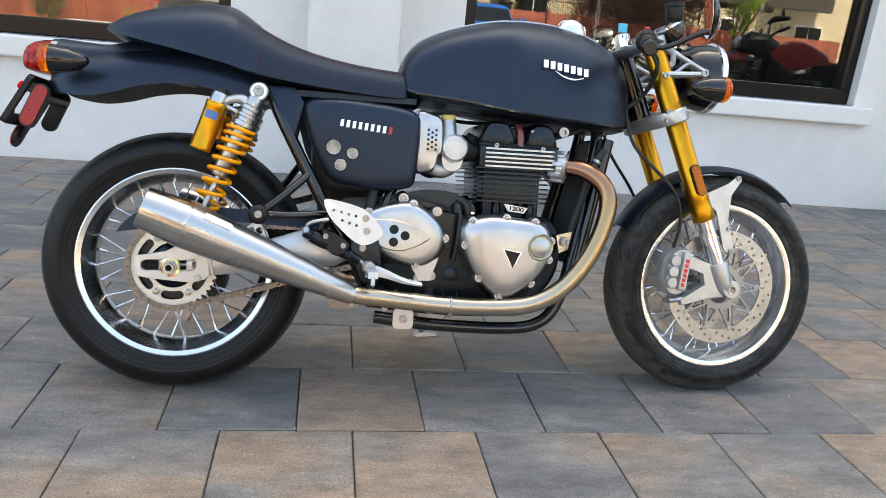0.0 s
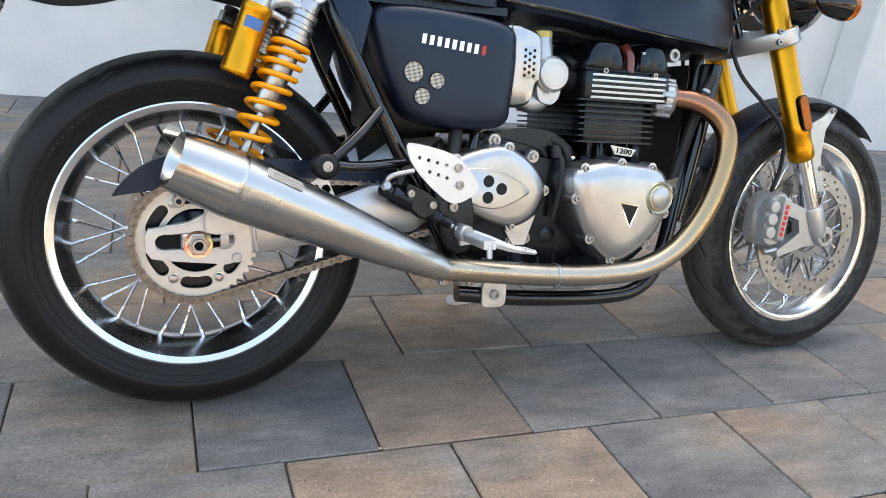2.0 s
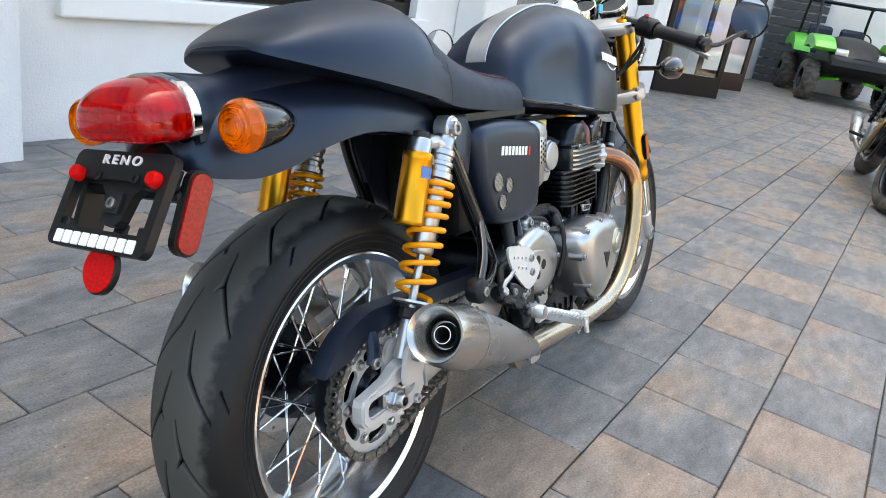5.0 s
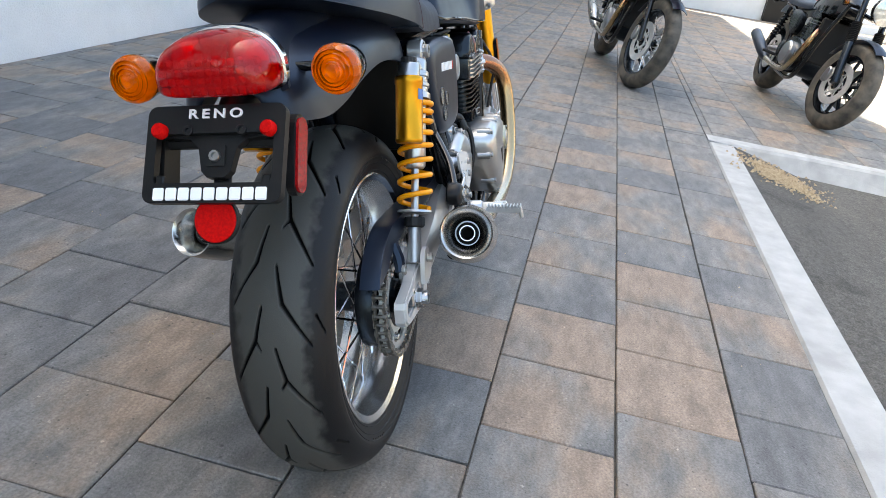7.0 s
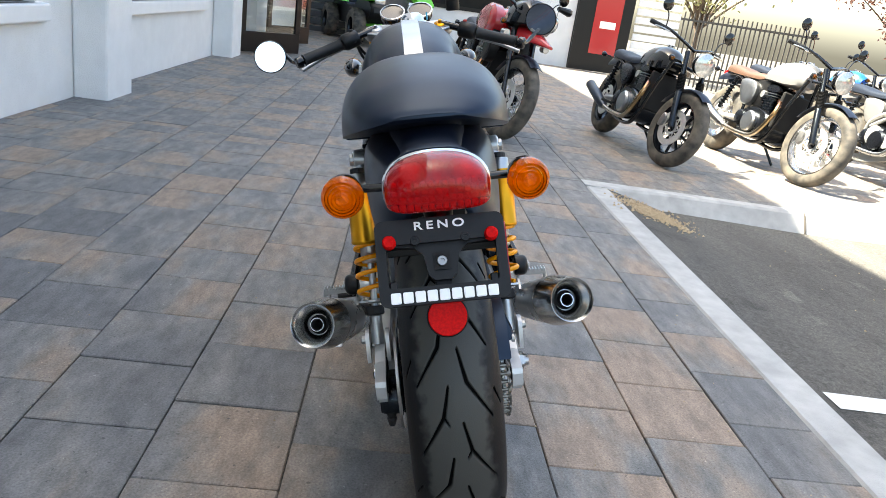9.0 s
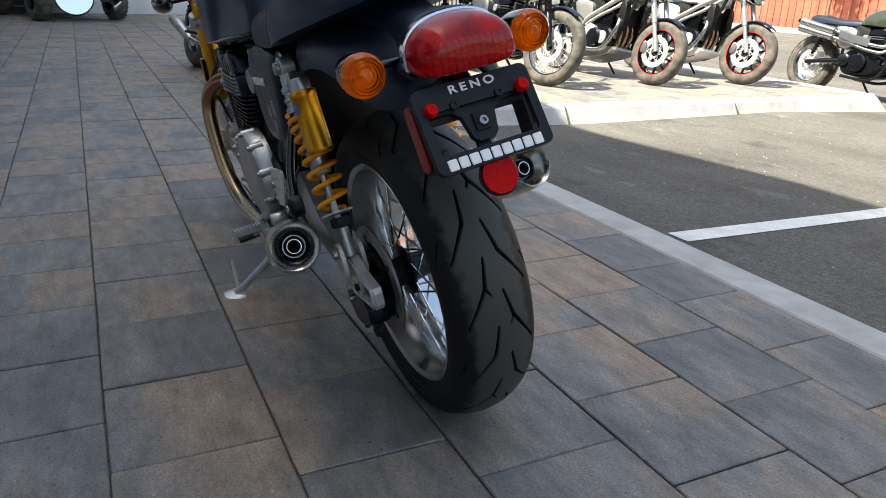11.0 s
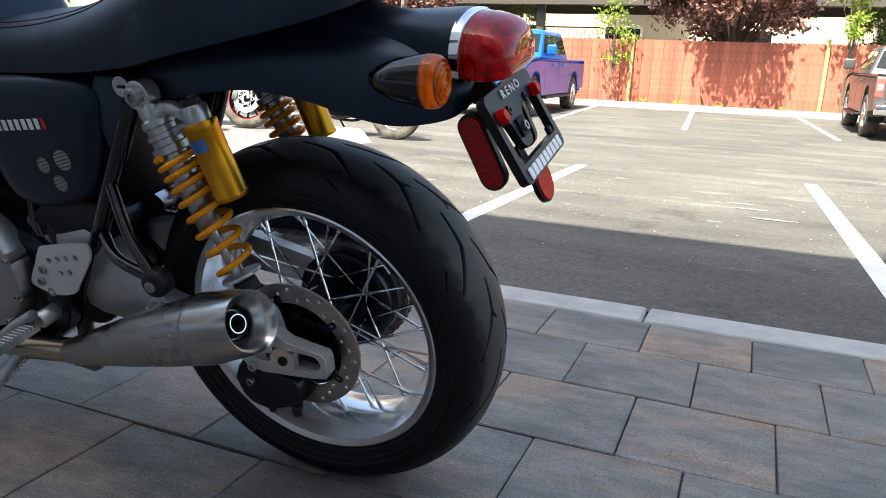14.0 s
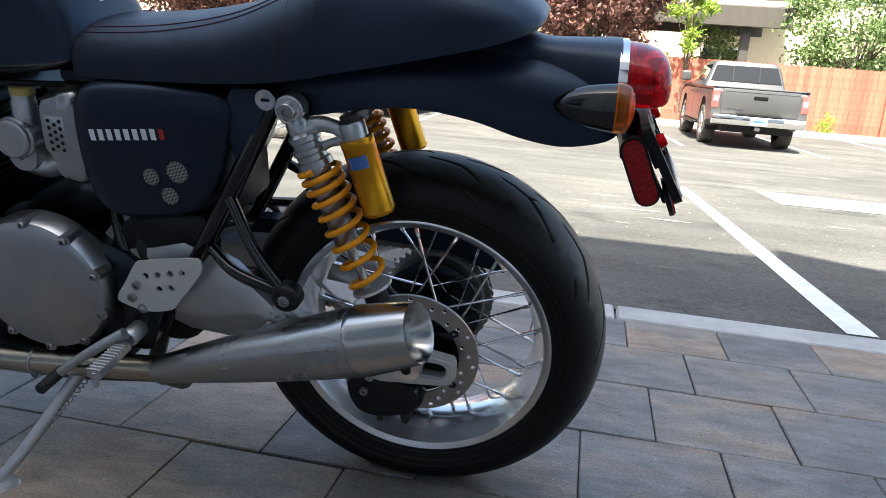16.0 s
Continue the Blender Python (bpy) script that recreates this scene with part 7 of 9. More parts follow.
    part("bezel", turned((1.2115, s * 0.045, 0.970), (1.1815, s * 0.045, 1.015), [(0.036, 0), (0.041, 0), (0.041, 0.006), (0.037, 0.007)], 28), M_CHROME, ck, "", True)
part("fluid_reservoir", turned((1.175, -0.150, 0.965), (1.170, -0.150, 1.05), [(0, 0), (0.020, 0), (0.022, 0.004), (0.022, 0.030), (0.024, 0.032), (0.024, 0.042), (0, 0.042)], 20), M_BLKPLAST, bike, "black brake fluid reservoir", True)
part("ignition_switch", turned((1.11, 0.0, 0.92), (1.10, 0, 1.0), [(0, 0), (0.02, 0), (0.02, 0.03), (0.016, 0.034), (0, 0.034)], 20), M_CHROME, bike, "", True)
part("key_tag", box(1.068, 1.092, -0.062, -0.058, 0.945, 0.968, 0.001), mat("cyan_tag", (0.05, 0.42, 0.62), 0.5), bike, "small cyan tag")
kl_ = part("seat_lock", turned((0.212, 0.118, 0.722), (0.212, 1, 0.722), [(0, 0.012), (0.010, 0.013), (0.015, 0.013), (0.0165, 0.010), (0.0165, 0), (0, 0)], 24), M_CHROME, bike, "chrome seat lock", True)
part("keyhole", box(0.206, 0.218, 0.1305, 0.132, 0.720, 0.724), M_HOLE, kl_)
# front mudguard
secs = []
for k in range(25):
    a = radians(152 - 104 * k / 24)
    rr = 0.318 + 0.006 * math.sin(math.pi * k / 24)
    w = 0.062 * (0.82 + 0.18 * math.sin(math.pi * k / 24))
    sec = []
    for q in range(11):
        f = -1 + 2 * q / 10
        d = rr + 0.016 * (1 - abs(f) ** 2.6) - 0.012
        sec.append((FW[0] + d * math.cos(a), w * f, FW[1] + d * math.sin(a)))
    for q in range(10, -1, -1):
        f = -1 + 2 * q / 10
        d = rr + 0.016 * (1 - abs(f) ** 2.6) - 0.016
        sec.append((FW[0] + d * math.cos(a), w * f * 0.97, FW[1] + d * math.sin(a)))
    secs.append(sec)
part("front_mudguard", loft(secs), M_SATIN, bike, "matte black front mudguard", True)
# brake lines and cables
part("brake_line", tube([(1.25, -0.10, 0.40), (1.255, -0.115, 0.47), (1.22, -0.13, 0.55), (1.12, -0.10, 0.655), (1.09, -0.08, 0.76)], 0.0045, 8), M_RUBBER, bike, "black brake line", True)
part("brake_line", tube([(1.25, 0.10, 0.40), (1.255, 0.115, 0.47), (1.22, 0.13, 0.55), (1.12, 0.08, 0.66), (1.09, 0.06, 0.76)], 0.0045, 8), M_RUBBER, bike, "black brake line", True)
for k, s in enumerate((-1, -1, 1, 1)):
    part("cable", tube([(1.10 - 0.01 * k, s * 0.17, 0.90), (1.14, s * 0.15, 0.84 + 0.02 * (k % 2)), (1.13, s * 0.09, 0.78), (1.06, s * 0.06, 0.73), (0.98, s * 0.06, 0.71)], 0.0045, 8), M_RUBBER, bike, "black control cable", True)
bike.matrix_world = BIKE
# joints in the island kerb
for y in (-0.5, -2.2):
    e = island_z(y)
    part("kerb_joint", sheet([(3.475, e + 0.003), (3.378, e + 0.003), (3.357, e - 0.011), (3.284, asphalt_z(3.28, y)), (3.40, asphalt_z(3.28, y))], [], y - 0.004, y + 0.004), M_JOINT, bpy.data.objects["kerb.002"])

# ---- red fence ----
fence = thing("fence", "tall red-stained board fence along the lot", "fence")
fb = None
for i in range(300):
    x = -24 + i * 0.15
    if fb is None:
        fb = part("board", sheet([(-0.0765, -0.42), (0.0765, -0.42), (0.0765, 1.47), (0.045, 1.50), (-0.045, 1.50), (-0.0765, 1.47)], [], -0.01, 0.01), M_FENCE, fence)
        ob = fb
    else:
        ob = new("board", fb.data)
        ob.parent = fence
    ob.matrix_world = pose(x, -19.8 + 0.023 * (i % 2), 0)
tagged(part("kerb", box(-8.6, 22, -19.3, -18.65, -0.6, -0.28, 0.02), M_KERB), "white concrete kerb before the fence", "kerb", kind="structure")


# ---- other motorcycles ----
M_PAINT_RED = mat("red_paint", (0.42, 0.015, 0.02), 0.15, coat=0.8)
M_PAINT_OLIVE = mat("olive_green_paint", (0.022, 0.028, 0.013), 0.2, coat=0.4)
M_PAINT_SILVER = mat("silver_paint", (0.26, 0.26, 0.255), 0.28, metal=0.5, coat=0.6)
M_PAINT_WHITE = mat("white_paint", (0.78, 0.78, 0.76), 0.2, coat=0.8)
M_PAINT_GREEN = mat("lime_green_plastic", (0.10, 0.52, 0.03), 0.3, coat=0.4)
M_PAINT_BLUE = mat("metallic_blue_paint", (0.003, 0.085, 0.40), 0.30, metal=0.0, coat=0.15)
M_PAINT_GREY = mat("metallic_grey_paint", (0.085, 0.084, 0.084), 0.35, metal=0.3, coat=0.3)
M_BROWNSEAT = mat("brown_leather", (0.085, 0.042, 0.024), 0.5, var=0.25, scale=40, bump=0.2, bscale=300)
# lamp red lightened to carry the sun's glare in its colour
M_TAILLAMP = mat("glare_pale_red_lamp", (0.42, 0.09, 0.08), 0.15, coat=0.5)
M_AUTOGLASS = mat("dark_tinted_glass", (0.010, 0.012, 0.014), 0.03, spec=0.35)
M_BRIGHTDISC = mat("bright_ground_disc", (0.72, 0.71, 0.69), 0.42, metal=0.7, var=0.1, scale=60)
M_LAMPGLASS = mat("clear_lamp_glass", (0.58, 0.60, 0.62), 0.08, metal=0.7, var=0.3, scale=60)
M_TYRE2 = mat("road_tyre_rubber", (0.026, 0.025, 0.023), 0.75, color2=(0.115, 0.100, 0.080), scale=12, bump=0.3, bscale=150)
M_SCREEN = glassy("clear_screen", (0.95, 0.96, 0.97), 0.02, ior=1.2)


def knobs(R_, half, n, parent, h=0.006):
    """Tread blocks round a tyre."""
    bm = bmesh.new()
    for i in range(n):
        a = 2 * math.pi * i / n
        for j, y in enumerate((-0.6, 0.0, 0.6)):
            aa = a + (math.pi / n if j == 1 else 0)
            b = box(-0.010, 0.010, -half * 0.24, half * 0.24, -0.004, h * 0.6)
            merge(bm, b, Matrix.Rotation(-aa, 4, "Y") @ Matrix.Translation((0, y * half, R_ - 0.012 * abs(y) * 1.6)))
    return part("knobby_tread", bm, M_TYRE2, parent)


def simple_wheel(parent, name, x, R_, half, lip, rim_mat, spoked, stripe=None, knob=0, y=0.0, disc=True):
    rim = part(name, lathe([(lip, -half * 0.8), (lip - 0.014, -half * 0.8), (lip - 0.03, -half * 0.3), (lip - 0.03, half * 0.3), (lip - 0.014, half * 0.8), (lip, half * 0.8), (lip - 0.008, half * 0.5), (lip - 0.008, -half * 0.5), (lip, -half * 0.8)], 48), rim_mat, parent, "", True)
    rim.matrix_basis = pose(x, y, R_)
    part("tyre", lathe([(lip - 0.004, -half * 0.85), (lip + (R_ - lip) * 0.35, -half), (lip + (R_ - lip) * 0.7, -half * 0.88), (R_ - 0.006, -half * 0.5), (R_, 0), (R_ - 0.006, half * 0.5), (lip + (R_ - lip) * 0.7, half * 0.88), (lip + (R_ - lip) * 0.35, half), (lip - 0.004, half * 0.85)], 56), M_TYRE2, rim, "", True)
    part("hub", lathe([(0.012, -0.06), (0.03, -0.055), (0.045, -0.035), (0.03, -0.03), (0.03, 0.03), (0.045, 0.035), (0.03, 0.055), (0.012, 0.06)], 20), M_ENGBLK, rim, "", True)
    if stripe:
        for s in (-1, 1):
            part("rim_stripe", lathe([(lip + 0.001, s * half * 0.81), (lip - 0.010, s * half * 0.815), (lip - 0.010, s * half * 0.83), (lip + 0.001, s * half * 0.83)], 48), stripe, rim, "red rim stripe")
    if knob:
        knobs(R_, half, knob, rim)
    me = None
    n = 28 if spoked else 10
    for k in range(n):
        side = 1 if k % 2 else -1
        a = 2 * math.pi * (k + 0.5) / n
        b = a + (0.9 if (k // 2) % 2 else -0.9) * (1 if spoked else 0.25)
        p0 = Vector((0.042 * math.cos(b), side * (0.035 if spoked else 0.006), 0.042 * math.sin(b)))
        p1 = Vector(((lip - 0.026) * math.cos(a), side * (0.01 if spoked else 0.002), (lip - 0.026) * math.sin(a)))
        if me is None:
            L_ = (p1 - p0).length
            ob = part("spoke", rod((0, 0, 0), (0, 0, L_), 0.0024 if spoked else 0.012, n=6 if spoked else 8), M_CHROME if spoked else rim_mat, rim)
            me = ob.data
        else:
            ob = new("spoke", me)
            ob.parent = rim
        ob.matrix_basis = along(p0, p1)
    if disc:
        for s in (-1, 1):
            part("brake_disc", lathe([(0.095, s * 0.062), (0.145, s * 0.062), (0.145, s * 0.067), (0.095, s * 0.067), (0.095, s * 0.062)], 40), M_BRIGHTDISC, rim)
            part("disc_carrier", carrier(0.04, 0.098, s * 0.064, 6, 0.005), M_BRIGHTDISC, rim)
    return rim


def street_bike(label, m, wb=1.445, Rr=0.325, Rf=0.335, tank_mat=None, seat_mat=None, rim_mat=None, spoked=True, pipe="low", fork="plain", stripe=None, knob=0,
                seat_z=0.80, tank_z=0.93, naked=False, touring=False, lean=-11.0, steer=12.0, pipe_mat=None):
    """A parked motorcycle; local axes as above."""
    b = thing("motorcycle", label, "motorcycle", group="parked motorcycles")
    seat_mat, rim_mat, tank_mat, pipe_mat = seat_mat or M_VINYL, rim_mat or M_RIM, tank_mat or M_SATIN, pipe_mat or M_STEEL
    simple_wheel(b, "rear_wheel", 0, Rr, 0.075, 0.215, rim_mat, spoked, stripe, knob)
    dz = seat_z - 0.80
    k = wb / 1.445
    eng_ = part("engine", pillow([(0.46, 0.32), (0.50, 0.46), (0.66, 0.50), (0.86, 0.47), (0.92, 0.36), (0.84, 0.25), (0.56, 0.23)], [(-0.15, 0.9), (-0.13, 1), (0.13, 1), (0.15, 0.9)], 4), M_ENGBLK, b, "black twin engine", True)
    part("cylinder_block", box(0.70, 0.85, -0.12, 0.12, 0.46, 0.66, 0.01), M_ENGBLK, eng_)
    for i in range(7):
        part("cooling_fin", box(0.685, 0.87, -0.135, 0.135, 0.505 + 0.022 * i, 0.511 + 0.022 * i), M_ENGBLK if i < 5 else M_ALU, eng_)
    part("cam_cover", pillow([(0.69, 0.66), (0.71, 0.71), (0.84, 0.71), (0.86, 0.66)], [(-0.13, 0.95), (-0.12, 1), (0.12, 1), (0.13, 0.95)], 3), M_ENGBLK, eng_, "", True)
    for s in (-1, 1):
        part("engine_cover", pillow([(0.68 + 0.10 * math.cos(t), 0.36 + 0.095 * math.sin(t)) for t in [2 * math.pi * q / 12 for q in range(12)]], [(s * 0.14, 1), (s * 0.175, 1), (s * 0.19, 0.85), (s * 0.192, 0.4)], 2), M_ENGBLK if pipe == "high" or naked else M_ALU, eng_, "", True)
        part("engine_cover", pillow([(0.50 + 0.07 * math.cos(t), 0.37 + 0.07 * math.sin(t)) for t in [2 * math.pi * q / 12 for q in range(12)]], [(s * 0.13, 1), (s * 0.165, 1), (s * 0.175, 0.8)], 2), M_ENGBLK, eng_, "", True)
        part("throttle_body", rod((0.64, s * 0.06, 0.62), (0.64, s * 0.125, 0.62), 0.032), M_CAST, eng_, "", True)
        part("frame_tube", tube([(wb - 0.37, s * 0.05, 0.82), (wb - 0.42, s * 0.10, 0.55), (0.95, s * 0.12, 0.28), (0.80, s * 0.12, 0.20), (0.50, s * 0.12, 0.21)], 0.016, 10), M_GLOSSBLK, b, "black frame tube", True)
        part("frame_tube", tube([(-0.10, s * 0.09, 0.74 + dz), (0.20, s * 0.11, 0.72 + dz), (0.40, s * 0.12, 0.56), (0.44, s * 0.11, 0.30)], 0.015, 10), M_GLOSSBLK, b, "black frame tube", True)
        part("swingarm", tube([(0, s * 0.12, Rr), (0.25, s * 0.125, 0.345), (0.5, s * 0.10, 0.37)], [0.022, 0.026, 0.028], 10), M_ENGBLK if pipe == "high" else M_SWING, b, "", True)
        sh = part("shock_absorber", rod((0.06, s * 0.135, 0.40), (0.16, s * 0.135, 0.71 + dz), 0.018), M_ENGBLK, b, "black rear shock", True)
        hp = [Vector((0.065, s * 0.135, 0.42)).lerp(Vector((0.15, s * 0.135, 0.66 + dz)), i / 80) + Vector((0.028 * math.cos(i * 0.62), 0.028 * math.sin(i * 0.62), 0)) for i in range(81)]
        part("coil_spring", tube(hp, 0.005, 6, smooth=False), M_ENGBLK, sh, "", True)
        part("side_panel", pillow([(0.25, 0.70 + dz), (0.50, 0.70 + dz), (0.54, 0.55), (0.44, 0.49), (0.34, 0.54)], [(s * 0.09, 1), (s * 0.135, 1), (s * 0.145, 0.85), (s * 0.147, 0.5)], 4), tank_mat if naked else (M_ALU if pipe_mat is M_STEEL and not touring else M_ENGBLK), b, "side panel", True)
        part("footrest", rod((0.47, s * 0.17, 0.31), (0.47, s * 0.28, 0.315), 0.012), M_RUBBER, b)
        for x in (-0.20, wb - 0.16):
            ii = part("indicator", turned((x, s * 0.10, 0.74 + dz + (0.1 if x > 0 else 0)), (x, s, 0.74 + dz + (0.1 if x > 0 else 0)), [(0, 0), (0.006, 0), (0.006, 0.05), (0.02, 0.055), (0.026, 0.075), (0.02, 0.09), (0, 0.095)], 14), M_GLOSSBLK, b, "small black indicator", True)
            part("lens", turned((x + (0.016 if x > 0 else -0.016), s * 0.172, 0.74 + dz + (0.1 if x > 0 else 0)), (x + (1 if x > 0 else -1), s * 0.172, 0.74 + dz + (0.1 if x > 0 else 0)), [(0.017, 0), (0.016, 0.006), (0.008, 0.010), (0, 0.011)], 14), M_AMBER, ii, "amber lens", True)
    part("radiator", box(0.93, 0.965, -0.13, 0.13, 0.36, 0.68, 0.01), M_HOLE, b, "black radiator")
    part("airbox", box(0.30, 0.66, -0.10, 0.10, 0.50, 0.745 + dz, 0.02, 2), M_BLKPLAST, b, "black airbox", True)
    if naked:
        part("belly_pan", pillow([(0.45, 0.20), (0.95, 0.30), (0.98, 0.24), (0.60, 0.14), (0.42, 0.15)], [(-0.15, 0.9), (-0.13, 1), (0.13, 1), (0.15, 0.9)], 3), tank_mat, b, "painted belly pan", True)
        for s in (-1, 1):
            part("frame_spar", tube([(1.06, s * 0.07, 0.84), (0.92, s * 0.135, 0.76), (0.70, s * 0.150, 0.64), (0.48, s * 0.145, 0.52), (0.44, s * 0.13, 0.36)], [0.020, 0.022, 0.022, 0.020, 0.018], 10), M_GREYCAL, b, "grey aluminium frame spar", True)
            part("frame_spar", tube([(1.04, s * 0.08, 0.79), (0.88, s * 0.140, 0.66), (0.66, s * 0.152, 0.56), (0.50, s * 0.145, 0.47)], 0.017, 10), M_GREYCAL, b, "grey aluminium frame spar", True)
            part("clutch_case", turned((0.60, s * 0.14, 0.40), (0.60, s, 0.40), [(0, 0), (0.085, 0), (0.088, 0.006), (0.086, 0.03), (0.07, 0.042), (0.03, 0.044), (0, 0.044)], 28), M_GREYCAL, eng_, "grey clutch case", True)
            part("crank_case", turned((0.79, s * 0.13, 0.37), (0.79, s, 0.37), [(0, 0), (0.062, 0), (0.066, 0.006), (0.062, 0.03), (0.04, 0.038), (0, 0.038)], 24), M_GREYCAL, eng_, "grey crank case", True)
            for q in range(7):
                t = 2 * math.pi * q / 7
                part("bolt", bolt_head((0.60 + 0.078 * math.cos(t), s * 0.168, 0.40 + 0.078 * math.sin(t)), (0, s, 0), 0.008, 0.008), M_BOLT, eng_)
            part("radiator_cover", pillow([(0.955, 0.70), (1.03, 0.72), (1.05, 0.50), (0.975, 0.45)], [(s * 0.09, 1), (s * 0.15, 1), (s * 0.155, 0.9)], 3), M_BLKPLAST, b, "black radiator cover", True)
        for q in range(3):
            part("header_pipe", tube([(0.87, -0.07 + 0.07 * q, 0.56), (0.955, -0.07 + 0.07 * q, 0.50), (0.965, -0.07 + 0.07 * q, 0.40), (0.92, -0.05 + 0.05 * q, 0.28), (0.80, -0.04 + 0.04 * q, 0.215), (0.60, -0.02 + 0.02 * q, 0.20)], 0.019, 10), M_HEADER, b, "steel header pipe", True)
    tz = tank_z
    tab = [(0.50, 0.77 + dz, 0.80 + dz, 0.07), (0.56, 0.755 + dz, tz - 0.05, 0.115), (0.68, 0.75 + dz, tz, 0.135), (0.84, 0.74 + dz, tz + 0.02, 0.14), (0.96, 0.745 + dz, tz - 0.005, 0.115), (1.04, 0.77 + dz, tz - 0.06, 0.06)]
    tk2 = part("fuel_tank", loft([dome(x * k, w, zb, zt, 2.4, 20, 0.01) for x, zb, zt, w, _ in smooth_tab(tab, 5)]), tank_mat, b, "painted fuel tank", True)
    part("filler_cap", rod((0.82 * k, 0, tz + 0.012), (0.82 * k, 0, tz + 0.035), 0.035), M_CHROME, tk2)
    tab = [(-0.16, 0.775 + dz, 0.80 + dz, 0.07), (-0.10, 0.755 + dz, 0.835 + dz, 0.115), (0.08, 0.74 + dz, 0.83 + dz, 0.13), (0.28, 0.735 + dz, 0.80 + dz, 0.135), (0.46, 0.735 + dz, 0.805 + dz, 0.11), (0.53, 0.75 + dz, 0.80 + dz, 0.09)]
    part("seat", loft([dome(x, w, zb, zt, 3, 18) for x, zb, zt, w, _ in smooth_tab(tab, 4)]), seat_mat, b, "bench seat", True)
    tab = [(-0.30, 0.66, 0.72, 0.06), (-0.22, 0.66, 0.755, 0.075), (-0.08, 0.68, 0.77, 0.08), (0.1, 0.70, 0.77, 0.09)]
    part("rear_mudguard", loft([arch(x, w, zb + dz, zt + dz) for x, zb, zt, w, _ in smooth_tab(tab, 4)]), M_SATIN if not naked else tank_mat, b, "rear mudguard", True)
    part("tail_light", rod((-0.25, 0, 0.745 + dz), (-0.30, 0, 0.735 + dz), 0.038, 0.032), M_REFLRED, b, "red tail light", True)
    # front end under one steering part frame
    piv = Vector((wb + 0.03 - 0.40, 0, 0.80 + dz))
    ST = Matrix.Translation(piv) @ Matrix.Rotation(radians(steer), 4, Vector((-0.42, 0, 1)).normalized()) @ Matrix.Translation(-piv)
    def fpart(nm, bm, mt, lab="", sm=True, par=None):
        o = part(nm, bm, mt, par or b, lab, sm)
        if par is None:
            o.matrix_basis = ST @ o.matrix_basis
        return o
    fw_ = simple_wheel(b, "front_wheel", wb, Rf, 0.055, Rf - 0.085 if Rf > 0.32 else 0.215, rim_mat, spoked, stripe, knob)
    fw_.matrix_basis = ST @ fw_.matrix_basis
    def f2(z, y):
        return (wb + 0.035 + 0.42 * (Rf - z), y, z)
    top = 0.92 + dz
    for s in (-1, 1):
        y = s * 0.10
        if fork == "usd":
            fpart("fork_leg", turned(f2(top, y), f2(Rf, y), [(0, 0), (0.026, 0), (0.026, 0.40), (0.020, 0.405), (0.020, (top - Rf) * 1.085), (0, (top - Rf) * 1.085)], 16), M_CAST if naked else M_GLOSSBLK, "fork leg")
        else:
            fpart("fork_leg", turned(f2(top, y), f2(Rf, y), [(0, 0), (0.020, 0), (0.020, 0.30), (0.028, 0.32), (0.028, (top - Rf) * 1.085), (0, (top - Rf) * 1.085)], 16), M_ENGBLK, "fork leg")
        if fork == "gaiter":
            prof = [(0.022, 0)]
            for i in range(12):
                prof += [(0.034, 0.012 * i + 0.006), (0.025, 0.012 * i + 0.012)]
            fpart("fork_gaiter", turned(f2(0.74 + dz, y), f2(Rf, y), prof, 16), M_RUBBER, "ribbed rubber gaiter")
        fpart("caliper", pillow([(wb - 0.160, Rf - 0.015), (wb - 0.112, Rf - 0.010), (wb - 0.100, Rf + 0.045), (wb - 0.118, Rf + 0.085), (wb - 0.150, Rf + 0.075)], [(s * 0.052, 0.95), (s * 0.056, 1), (s * 0.082, 1), (s * 0.088, 0.85)], 3), M_CARRIER)
        g0, g1 = Vector((wb - 0.30, s * 0.10, 0.98 + dz)), Vector((wb - 0.43, s * 0.38, 1.02 + dz))
        hb2 = fpart("handlebar", tube([(wb - 0.27, 0, 0.95 + dz), tuple(g0), tuple(g0.lerp(g1, 0.5) + Vector((0, 0, 0.02))), tuple(g1)], 0.012, 10), M_GLOSSBLK, "black handlebar")
        part("grip", rod(g0.lerp(g1, 0.6) + Vector((0, 0, 0.012)), g1 + (g1 - g0) * 0.05, 0.018), M_RUBBER, hb2)
        part("lever", tube([g0.lerp(g1, 0.55) + Vector((0.04, 0, 0)), g0.lerp(g1, 0.8) + Vector((0.07, 0, -0.01)), g1 + Vector((0.06, 0, -0.02))], 0.006, 6), M_CAST, hb2)
        mt_ = g0.lerp(g1, 0.75) + Vector((0.02, s * 0.04, 0.17))
        mr_ = fpart("mirror", turned(mt_, mt_ + Vector((1, 0, 0)), [(0, -0.002), (0.048, 0), (0.05, 0.006), (0.03, 0.02), (0, 0.024)], 20), M_GLOSSBLK, "black mirror")
        part("mirror_stalk", tube([g0.lerp(g1, 0.6), g0.lerp(g1, 0.7) + Vector((0.01, 0, 0.10)), mt_ + Vector((0.01, 0, -0.03))], 0.005, 6), M_GLOSSBLK, mr_)
    fpart("fork_yoke", box(wb - 0.27, wb - 0.18, -0.13, 0.13, 0.79 + dz, 0.815 + dz, 0.01), M_ENGBLK)
    secs = []
    for q in range(15):
        a = radians(150 - 95 * q / 14)
        sec = []
        for j in list(range(7)) + list(range(6, -1, -1)):
            f = -1 + 2 * j / 6
            inner = len(sec) >= 7
            d = Rf + 0.03 - 0.02 * abs(f) ** 2 - (0.004 if inner else 0) + (0.08 if knob and touring else 0)
            sec.append((wb + d * math.cos(a), 0.06 * f, Rf + d * math.sin(a)))
        secs.append(sec)
    fpart("front_mudguard", loft(secs), M_SATIN, "black front mudguard")
